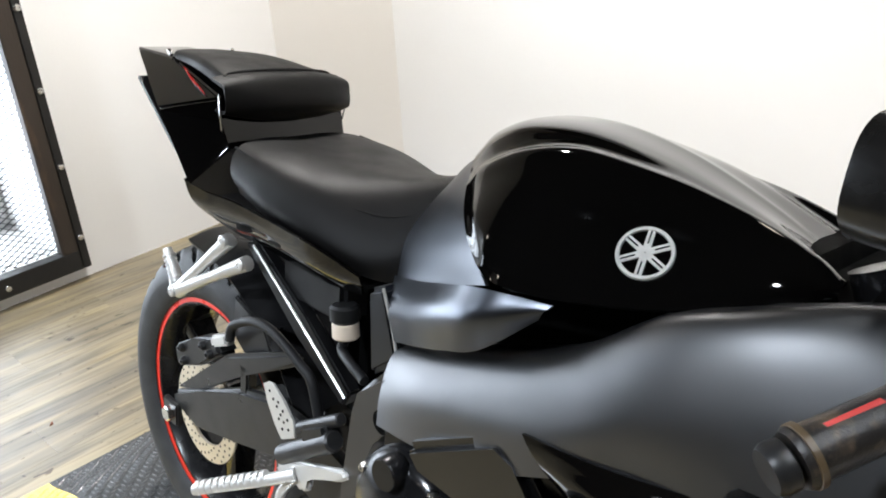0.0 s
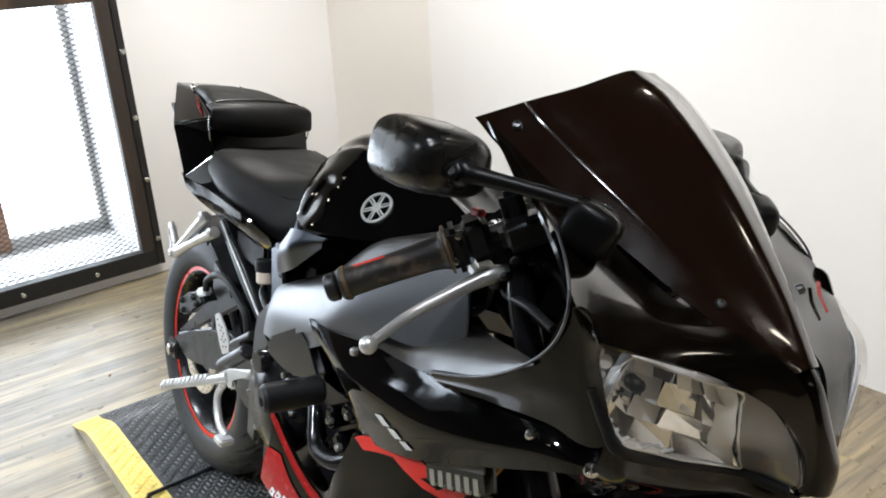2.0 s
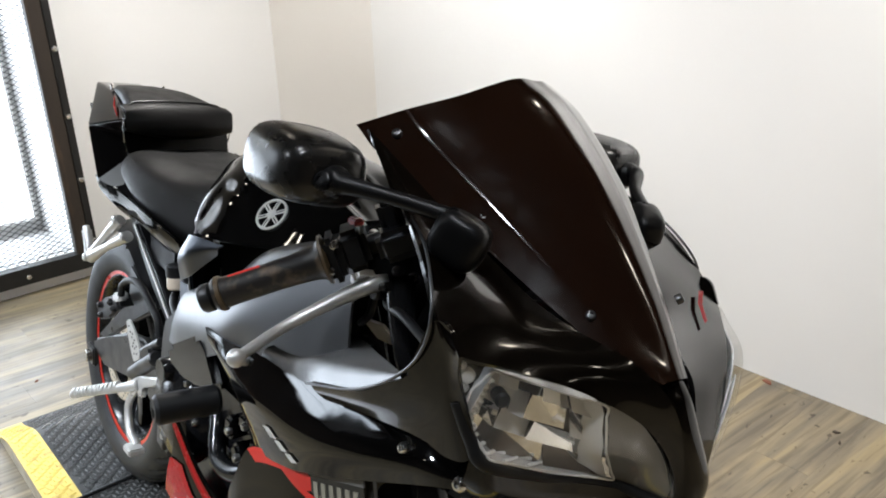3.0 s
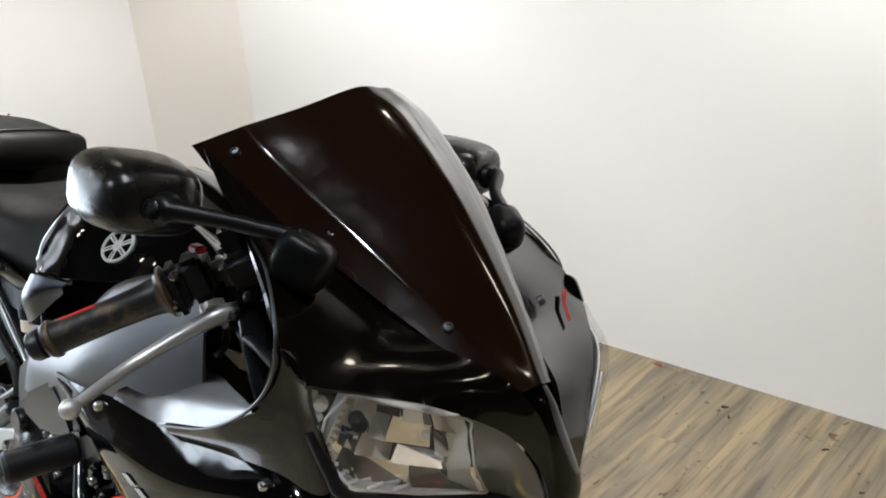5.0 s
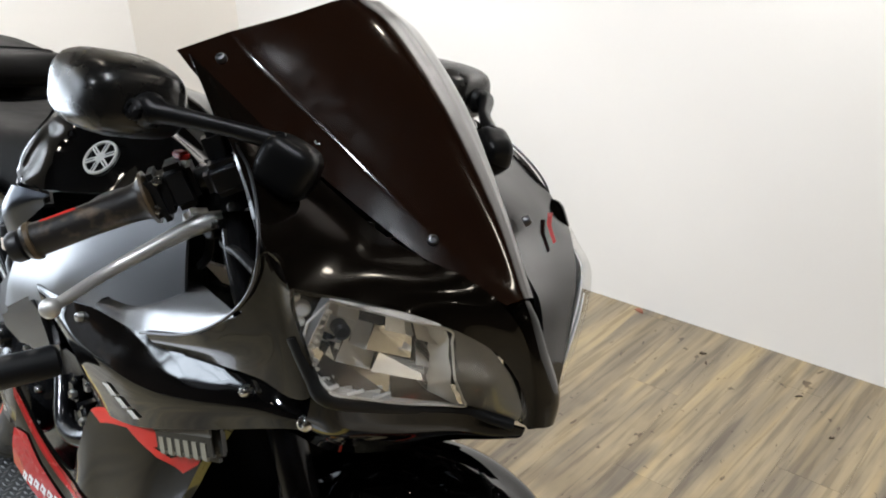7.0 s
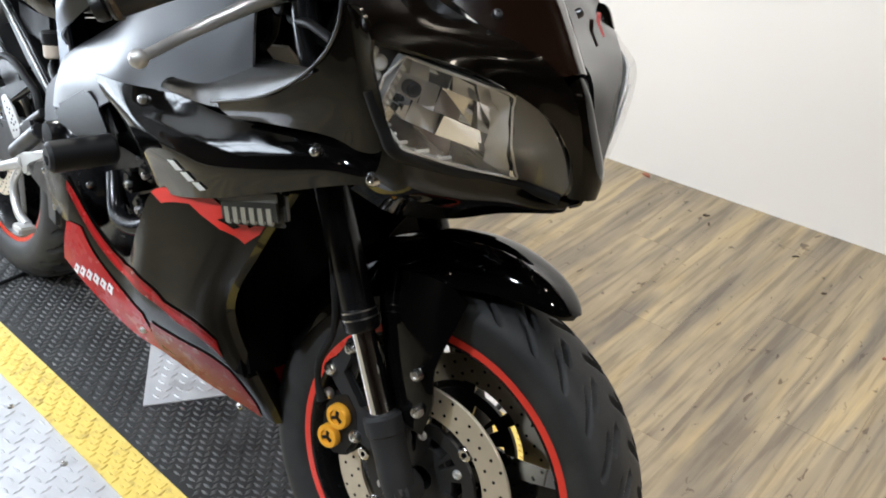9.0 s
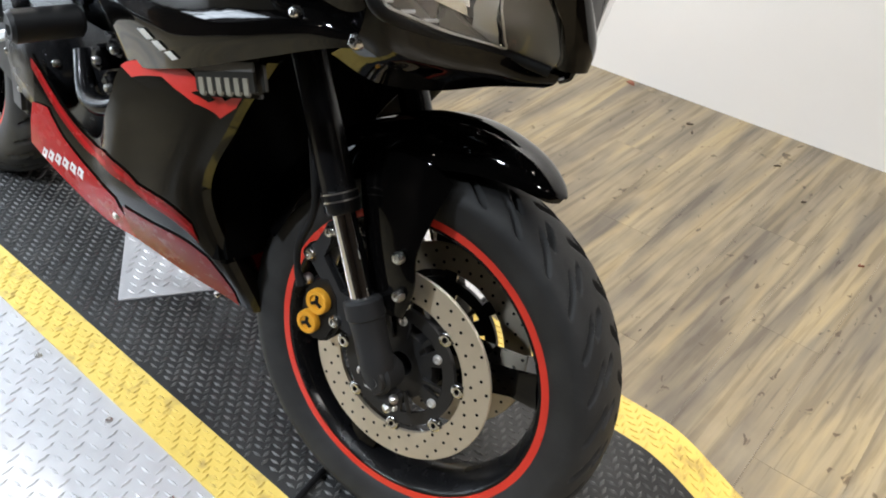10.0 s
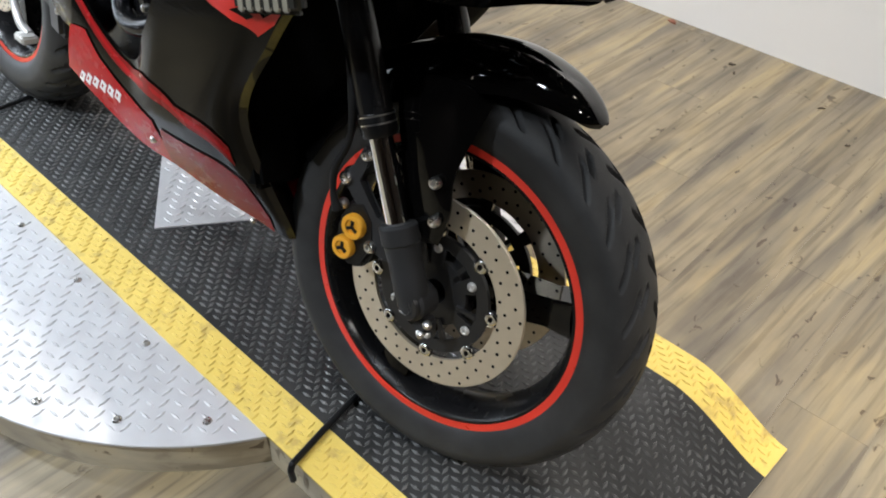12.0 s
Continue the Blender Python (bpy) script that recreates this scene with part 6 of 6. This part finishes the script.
decal("red_number_graphic", lowg, [(0.0, 0.555), (0.0, 0.619), (0.0, 0.674), (0.01, 0.715), (0.087, 0.766), (0.19, 0.872), (0.16, 0.93), (0.17, 0.985), (0.235, 0.985), (0.285, 0.895), (0.184, 0.749), (0.107, 0.690), (0.058, 0.661), (0.070, 0.590)], "red_film", low, 0.002, label="bright red slanted graphic")
decal("graphic_gap", lowg, [(0.125, 0.735), (0.185, 0.800), (0.175, 0.825), (0.115, 0.760)], "fairing_paint", low, 0.0028)
for k in range(6):
    v0, u0 = 0.062 + 0.031 * k, 0.985 - 0.058 * k
    decal("sponsor_letter", lowg, [(u0, v0), (u0 - 0.15, v0 + 0.010), (u0 - 0.145, v0 + 0.031), (u0 - 0.09, v0 + 0.026), (u0 + 0.005, v0 + 0.022)], "white_film", low, 0.0024, label="white slanted sponsor bar")
    decal("letter_gap", lowg, [(u0 - 0.05, v0 + 0.009), (u0 - 0.11, v0 + 0.014), (u0 - 0.10, v0 + 0.019), (u0 - 0.045, v0 + 0.015)], "red_paint", low, 0.0032)
for k in range(3):
    u0, v0 = 0.76 + 0.06 * k, 0.405 + 0.038 * k
    decal("silver_lettering", midg, [(u0, v0), (u0 - 0.01, v0 + 0.02), (u0 + 0.045, v0 + 0.046), (u0 + 0.055, v0 + 0.026)], "silver_film", mid, label="small silver lettering bars")
bolt(bike, (-0.452, -0.196, 0.345), (0, -1, -0.2), 0.006, 0.004)
bolt(bike, (-0.30, -0.122, 0.262), (0, -1, -0.4), 0.006, 0.004)
# turn indicator let into the mid cowl
for s in (-1, 1):
    m = Matrix.Translation((-0.170, s * 0.211, 0.660)) @ Matrix.Rotation(radians(-17), 4, "Y") @ Matrix.Rotation(s * radians(-8), 4, "Z")
    ind = part("turn_indicator", turned(box((0.108, 0.020, 0.044), m, 0.008, segments=3), I4), "smoke_lens", bike, "smoky clear turn indicator")
    part("upper_strip", box((0.098, 0.003, 0.010), m @ Matrix.Translation((0, s * 0.0098, 0.013)), 0.001), "lens_grey", ind, "grey strip along the top")
    for a in range(6):
        part("lens_cell", box((0.0115, 0.004, 0.0225), m @ Matrix.Translation((-0.036 + a * 0.0140, s * 0.0092, -0.008)), 0.0035, segments=3), "lens_clear_pieces", ind, "clear fluted lens cell")

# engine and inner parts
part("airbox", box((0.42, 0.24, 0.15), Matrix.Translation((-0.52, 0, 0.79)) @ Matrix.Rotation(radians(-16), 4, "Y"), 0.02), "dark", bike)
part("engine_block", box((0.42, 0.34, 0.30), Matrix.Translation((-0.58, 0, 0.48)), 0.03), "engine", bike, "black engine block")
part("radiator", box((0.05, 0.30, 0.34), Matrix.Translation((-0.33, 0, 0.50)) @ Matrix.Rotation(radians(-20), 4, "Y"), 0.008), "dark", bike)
part("engine_cover", lathe([(0.0, -0.205), (0.04, -0.207), (0.05, -0.202), (0.075, -0.198), (0.09, -0.185), (0.095, -0.16), (0.0, -0.16)], (-0.70, 0, 0.505), 48), "engine", bike, "glossy black clutch cover")
part("filler_plug", lathe([(0.0, -0.215), (0.018, -0.215), (0.020, -0.212), (0.020, -0.19), (0.0, -0.19)], (-0.712, 0, 0.578), 28), "engine", bike)
for k in range(8):
    w_ = k * math.pi / 4 + 0.2
    bolt(bike, (-0.70 + 0.083 * math.cos(w_), -0.192, 0.505 + 0.083 * math.sin(w_)), (0, -1, 0), 0.006, 0.005)
part("frame_bracket", slab([(-0.685, 0.632), (-0.56, 0.70), (-0.53, 0.69), (-0.485, 0.640), (-0.60, 0.600), (-0.66, 0.606)], -0.190, -0.219, 0.010), "inner_grey", bike, "satin grey engine mount cover")
sl = part("frame_slider", rod((-0.487, -0.215, 0.628), (-0.500, -0.305, 0.622), 0.0215, 32, bevel=0.005), "black_plastic", bike, "black plastic frame slider")
part("slider_bore", rod((-0.500, -0.3052, 0.622), (-0.4995, -0.302, 0.622), 0.010, 20), "dark", sl)
for k, (x_, z_) in enumerate(((-0.45, 0.60), (-0.42, 0.565), (-0.47, 0.54), (-0.44, 0.505), (-0.50, 0.57))):
    part("engine_fitting", box((0.034, 0.05, 0.022), Matrix.Translation((x_, -0.17, z_)) @ Matrix.Rotation(0.4 * k, 4, "Y"), 0.005), "engine", bike)
    bolt(bike, (x_ + 0.008, -0.196, z_), (0, -1, 0), 0.006, 0.005)
part("coolant_hose", sweep([(-0.40, -0.15, 0.60), (-0.45, -0.185, 0.52), (-0.53, -0.19, 0.50), (-0.58, -0.17, 0.55)], 0.014, 12, 24), "engine", bike)
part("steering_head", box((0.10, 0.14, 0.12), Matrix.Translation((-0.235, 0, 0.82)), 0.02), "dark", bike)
# near-black sheet standing in for the shade behind the cowl
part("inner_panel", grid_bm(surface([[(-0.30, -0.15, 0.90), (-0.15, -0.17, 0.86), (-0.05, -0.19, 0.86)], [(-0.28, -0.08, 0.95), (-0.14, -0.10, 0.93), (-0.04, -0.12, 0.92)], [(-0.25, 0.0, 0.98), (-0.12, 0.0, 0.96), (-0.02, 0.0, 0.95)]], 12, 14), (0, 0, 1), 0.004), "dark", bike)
part("instrument_panel", box((0.05, 0.20, 0.10), Matrix.Translation((-0.17, 0, 0.955)) @ Matrix.Rotation(radians(35), 4, "Y"), 0.015), "black_plastic", bike, "black instrument pod")
part("warning_label", turned(box((0.058, 0.003, 0.036), Matrix.Translation((-0.226, -0.138, 0.815)) @ Matrix.Rotation(radians(38), 4, "X") @ Matrix.Rotation(radians(-14), 4, "Y")), I4), "label_white", bike, "white paper label")

for pts, rr, mat in (([(-0.165, -0.165, 0.905), (-0.148, -0.170, 0.867), (-0.125, -0.170, 0.820), (-0.11, -0.16, 0.77)], 0.0165, "engine"), ([(-0.20, -0.15, 0.885), (-0.175, -0.172, 0.872), (-0.12, -0.19, 0.878), (-0.07, -0.20, 0.872)], 0.0050, "black_plastic"), ([(-0.20, -0.172, 0.872), (-0.215, -0.165, 0.845), (-0.238, -0.160, 0.825)], 0.0048, "black_satin")):
    part("inner_hose", sweep(pts, rr, 16, 24), mat, bike, "glossy black hose behind the cowl")
bolt(bike, (-0.272, -0.178, 0.816), (0.2, -0.8, 0.5), 0.006, 0.005)

# right handlebar, switches and brake lever; the left one mirrors the grip
for s in (-1, 1):
    go, gi = Vector((-0.268, s * 0.330, 0.869)), Vector((-0.208, s * 0.238, 0.918))
    d = (gi - go).normalized()
    bar = part("handlebar", rod(gi - d * 0.01, gi + d * 0.14, 0.011, 16), "black_metal", bike)
    grip = part("grip", sweep([go, go + d * 0.004, go + d * 0.012, go + d * 0.06, gi - d * 0.02, gi - d * 0.006, gi], [0.0165, 0.0185, 0.0168, 0.0162, 0.0175, 0.0195, 0.023], 24, 40), "grip", bike, "worn black rubber grip")
    part("grip_ring", turned(lathe([(0.0165, 0.0), (0.0192, 0.001), (0.0192, 0.005), (0.0165, 0.006)], (0, 0, 0), 32), frame_at(go + d * 0.004, d) @ pose(0, 0, 0, 90, 0, 0)), "worn_tan", grip, "worn tan grip edge")
    part("grip_flange", lathe([(0.012, 0), (0.0265, 0.001), (0.0275, 0.004), (0.020, 0.007), (0.012, 0.007)], (0, 0, 0), 32, bm=None), "worn_tan", grip, matrix=frame_at(gi, d) @ pose(0, 0, 0, 90, 0, 0))
    part("bar_end", lathe([(0.0, -0.016), (0.013, -0.016), (0.0155, -0.012), (0.0155, -0.004), (0.0125, -0.002), (0.0, 0.0)], (0, 0, 0), 28), "black_metal", grip, "scuffed bar end weight", matrix=frame_at(go, d) @ pose(0, 0, 0, 90, 0, 0))
    sw = part("switch_housing", turned(box((0.052, 0.046, 0.032), frame_at(gi + d * 0.034 + Vector((0, 0, 0.004)), d), 0.008, segments=3), I4), "black_plastic", bike, "black switch housing")
    part("throttle_housing", turned(box((0.046, 0.050, 0.018), frame_at(gi + d * 0.013, d), 0.006), I4), "black_plastic", sw)
    for q in (-0.014, 0.014):
        bolt(sw, gi + d * 0.022 + Vector((0.012, s * 0.02, q)), (0.6, s * 0.8, 0), 0.005, 0.004, "steel_bolt")
    if s < 0:
        part("kill_switch", box((0.016, 0.012, 0.008), frame_at(gi + d * 0.036 + Vector((-0.004, 0.0, 0.030)), (0, 0, 1)), 0.002), "red_plastic", sw, "red kill switch")
        part("grip_mark", grid_bm(np.array([[go + d * (0.016 + 0.035 * u) + Vector((0.010 * math.cos(a), -0.004, 0.0172 * math.sin(a))) for a in (1.0, 1.3, 1.6)] for u in (0, 0.5, 1)])), "red_film", grip, "faded red grip lettering bar")
        mc = part("master_cylinder", turned(box((0.040, 0.034, 0.070), frame_at(gi + d * 0.085 + Vector((0.018, 0.0, 0.002)), d), 0.008, segments=3), I4), "charcoal", bike, "dark grey brake master cylinder")
        part("clamp", turned(box((0.030, 0.05, 0.026), frame_at(gi + d * 0.075 + Vector((0.0, 0.0, 0.02)), d), 0.006), I4), "black_satin", mc)
        for p_ in ((-0.155, -0.155, 0.905), (-0.160, -0.150, 0.952), (-0.195, -0.185, 0.945)):
            bolt(mc, p_, (0.5, -0.7, 0.4), 0.007, 0.006)
        part("cylinder_cap", turned(box((0.026, 0.022, 0.030), Matrix.Translation((-0.196, -0.150, 0.963)) @ Matrix.Rotation(radians(35), 4, "X"), 0.006, segments=3), I4), "cast_alu", mc, "bare metal cylinder cap")
        part("cylinder_body", rod((-0.201, -0.155, 0.945), (-0.195, -0.165, 0.922), 0.014, 20, bevel=0.004), "grey_frame", mc, "grey cast cylinder body")
        part("lever_bracket", turned(box((0.034, 0.030, 0.020), Matrix.Translation((-0.202, -0.185, 0.891)) @ Matrix.Rotation(radians(-25), 4, "Z"), 0.006, segments=3), I4), "cast_alu", mc, "bare aluminium lever bracket")
        part("banjo", rod((-0.186, -0.165, 0.884), (-0.186, -0.185, 0.884), 0.010, 16, bevel=0.002), "black_metal", mc)
        for p_ in ((-0.179, -0.160, 0.907), (-0.201, -0.173, 0.945)):
            bolt(mc, p_, (0.3, -0.8, 0.5), 0.006, 0.005)
        lev = part("brake_lever", sweep([(-0.170, -0.178, 0.900), (-0.176, -0.200, 0.895), (-0.190, -0.235, 0.876), (-0.197, -0.285, 0.853), (-0.180, -0.340, 0.838)], [0.0085, 0.0100, 0.0078, 0.0062, 0.0055], 14, 34), "cast_alu", bike, "bare aluminium brake lever")
        bs = bmesh.new()
        bmesh.ops.create_uvsphere(bs, u_segments=18, v_segments=12, radius=0.0095)
        part("lever_ball", turned(bs, Matrix.Translation((-0.176, -0.348, 0.837))), "cast_alu", lev)
        bolt(lev, (-0.168, -0.186, 0.897), (0, 0, 1), 0.009, 0.006)
        part("clip_on", turned(box((0.07, 0.05, 0.04), Matrix.Translation((-0.195, -0.125, 0.944)), 0.008), I4), "dark", bike)
        part("fork_cap", rod((-0.245, -0.105, 0.95), (-0.252, -0.105, 0.972), 0.017, 24, bevel=0.003), "cast_alu", bike, "bare aluminium fork cap")
        part("brake_line", sweep([(-0.15, -0.14, 0.91), (-0.11, -0.15, 0.90), (-0.10, -0.14, 0.85), (-0.14, -0.12, 0.80)], 0.005, 10, 20), "black_plastic", bike)

# rear end: swingarm, caliper, hugger, pegs, reservoir
for s in (-1, 1):
    arm = slab([(-1.372, 0.371), (-1.269, 0.413), (-1.158, 0.464), (-1.065, 0.486), (-0.93, 0.47), (-0.86, 0.46), (-0.86, 0.37), (-0.95, 0.36), (-1.059, 0.401), (-1.166, 0.365), (-1.288, 0.330), (-1.368, 0.347)], s * 0.098, s * 0.122, 0.007)
    sa = part("swingarm", arm, "black_metal", bike, "satin dark grey swingarm")
    br = slab([(-1.373, 0.375), (-1.204, 0.505), (-1.022, 0.579), (-1.006, 0.570), (-1.021, 0.556), (-1.183, 0.470), (-1.282, 0.405)], s * 0.098, s * 0.116, 0.006)
    part("arm_brace", br, "black_metal", sa)
    part("arm_link", box((0.022, 0.02, 0.08), Matrix.Translation((-1.15, s * 0.106, 0.47)), 0.004), "black_metal", sa)
    part("axle_nut", rod((-1.362, s * 0.120, 0.334), (-1.362, s * 0.142, 0.334), 0.015, 6, bevel=0.002), "steel_bolt", sa)
    part("axle_block", box((0.05, 0.012, 0.045), Matrix.Translation((-1.368, s * 0.124, 0.333)), 0.003), "black_metal", sa)
rc = part("rear_caliper", slab([(-1.381, 0.456), (-1.315, 0.492), (-1.252, 0.516), (-1.224, 0.494), (-1.291, 0.448), (-1.370, 0.417)], -0.075, -0.112, 0.006), "black_metal", bike, "dark rear brake caliper")
for p_ in ((-1.349, -0.113, 0.462), (-1.277, -0.113, 0.493), (-1.341, -0.113, 0.440), (-1.256, -0.113, 0.485)):
    bolt(rc, p_, (0, -1, 0), 0.008, 0.008, "black_metal")
part("hose_union", box((0.05, 0.02, 0.02), Matrix.Translation((-1.217, -0.112, 0.526)) @ Matrix.Rotation(-0.4, 4, "Y"), 0.004), "cast_alu", rc)
part("rear_hose", sweep([(-1.177, -0.124, 0.544), (-1.166, -0.124, 0.572), (-1.114, -0.124, 0.598), (-1.058, -0.124, 0.601), (-0.993, -0.124, 0.576), (-0.964, -0.124, 0.560), (-0.943, -0.124, 0.507)], 0.0075, 12, 40), "black_plastic", bike, "black rear brake hose")
part("rear_hugger", grid_bm(surface([[(-1.40, -0.07, 0.640), (-1.40, -0.03, 0.652), (-1.40, 0.03, 0.652), (-1.40, 0.07, 0.640)], [(-1.25, -0.085, 0.622), (-1.25, -0.04, 0.640), (-1.25, 0.04, 0.640), (-1.25, 0.085, 0.622)], [(-1.12, -0.09, 0.55), (-1.12, -0.04, 0.575), (-1.12, 0.04, 0.575), (-1.12, 0.09, 0.55)], [(-1.03, -0.09, 0.44), (-1.03, -0.04, 0.46), (-1.03, 0.04, 0.46), (-1.03, 0.09, 0.44)]], 18, 14), (0, 0, 1), 0.004), "black_satin", bike, "black rear hugger")
part("hugger_stay", slab([(-1.215, 0.60), (-1.13, 0.57), (-1.10, 0.52), (-1.16, 0.49), (-1.22, 0.53)], -0.092, -0.082, 0.003), "black_metal", bike)
rp = part("peg_bracket", sweep([(-1.156, -0.135, 0.717), (-1.211, -0.152, 0.662), (-1.265, -0.160, 0.608)], [0.012, 0.0085, 0.013], 12, 16), "cast_alu", bike, "bare aluminium pillion peg bracket")
part("bracket_arm", sweep([(-1.109, -0.135, 0.694), (-1.187, -0.152, 0.651), (-1.265, -0.160, 0.608)], [0.012, 0.0085, 0.014], 12, 16), "cast_alu", rp)
for p_ in ((-1.156, -0.148, 0.717), (-1.109, -0.148, 0.694), (-1.265, -0.173, 0.608)):
    bolt(rp, p_, (0, -1, 0), 0.009, 0.004, "cast_alu")
pp = part("pillion_peg", sweep([(-1.273, -0.160, 0.608), (-1.283, -0.160, 0.638), (-1.302, -0.160, 0.667)], [0.011, 0.009, 0.007], 12, 14), "cast_alu", rp, "folded ribbed pillion peg")
for k in range(7):
    a = Vector((-1.265, -0.160, 0.608)).lerp(Vector((-1.302, -0.160, 0.667)), 0.2 + 0.1 * k)
    part("rib", rod(a, a + (Vector((-1.302, -0.160, 0.667)) - Vector((-1.265, -0.160, 0.608))) * 0.05, 0.0105, 12), "cast_alu", rp)
peg = part("foot_peg", sweep([(-0.925, -0.175, 0.452), (-0.97, -0.205, 0.430), (-1.055, -0.255, 0.392)], [0.010, 0.0085, 0.0080], 14, 22), "cast_alu", bike, "bare aluminium ribbed foot peg")
for k in range(11):
    f = 0.28 + 0.065 * k
    a = Vector((-0.925, -0.175, 0.455)).lerp(Vector((-1.055, -0.255, 0.394)), f)
    part("rib", rod(a, a + Vector((-0.0045, -0.0028, -0.002)), 0.0105, 14), "cast_alu", peg)
hg = slab([(-0.976, 0.440), (-0.939, 0.466), (-0.882, 0.485), (-0.831, 0.506), (-0.819, 0.498), (-0.837, 0.484), (-0.890, 0.467), (-0.906, 0.455), (-0.896, 0.440), (-0.916, 0.428), (-0.935, 0.446), (-0.962, 0.429)], -0.163, -0.175, 0.004)
part("peg_hanger", hg, "cast_alu", bike, "bare aluminium peg hanger")
part("heel_guard", slab([(-1.020, 0.547), (-1.008, 0.555), (-0.996, 0.557), (-0.970, 0.540), (-0.946, 0.519), (-0.942, 0.496), (-0.974, 0.479), (-0.990, 0.496), (-1.008, 0.522)], -0.162, -0.166, 0.001), "cast_alu", bike, "perforated aluminium heel guard")
for hx, hz in [(-1.003, 0.543), (-0.994, 0.534), (-0.985, 0.526), (-0.976, 0.517), (-0.968, 0.509), (-0.982, 0.534), (-0.971, 0.525), (-0.960, 0.516), (-0.980, 0.509), (-0.971, 0.497), (-0.957, 0.502)]:
    part("guard_hole", rod((hx, -0.1666, hz), (hx, -0.165, hz), 0.0022, 8), "dark", bike)
part("brake_pedal", sweep([(-0.93, -0.172, 0.445), (-0.955, -0.18, 0.40), (-0.93, -0.185, 0.355), (-0.90, -0.182, 0.338)], [0.008, 0.007, 0.0075, 0.009], 10, 24), "cast_alu", bike, "bare aluminium brake pedal")
part("pedal_pad", box((0.035, 0.03, 0.014), Matrix.Translation((-0.893, -0.19, 0.336)), 0.003), "cast_alu", bike)
part("rear_master_cylinder", rod((-0.971, -0.165, 0.456), (-0.857, -0.165, 0.533), 0.015, 18, bevel=0.003), "black_metal", bike, "dark rear master cylinder")
part("cylinder_clamp", box((0.06, 0.03, 0.03), Matrix.Translation((-0.893, -0.160, 0.526)) @ Matrix.Rotation(-0.5, 4, "Y"), 0.006), "black_metal", bike)
part("brake_switch", rod((-0.938, -0.160, 0.513), (-0.852, -0.160, 0.565), 0.009, 14, bevel=0.002), "black_metal", bike)
res = part("fluid_reservoir", rod((-0.910, -0.110, 0.643), (-0.913, -0.110, 0.667), 0.0185, 28, bevel=0.003), "cream", bike, "cream brake fluid reservoir with black cap")
part("reservoir_cap", rod((-0.913, -0.110, 0.665), (-0.916, -0.110, 0.690), 0.0205, 20, bevel=0.004), "black_plastic", res)
part("reservoir_hose", sweep([(-0.910, -0.110, 0.643), (-0.912, -0.115, 0.627), (-0.876, -0.130, 0.626), (-0.835, -0.140, 0.620)], 0.007, 10, 20), "black_plastic", res)
part("wiring_box", box((0.14, 0.05, 0.09), Matrix.Translation((-0.99, -0.085, 0.70)), 0.008), "black_plastic", bike)
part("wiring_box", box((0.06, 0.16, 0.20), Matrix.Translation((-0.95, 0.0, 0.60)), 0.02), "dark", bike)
part("rear_shock", rod((-0.93, 0, 0.40), (-0.88, 0, 0.68), 0.035, 20), "black_metal", bike)
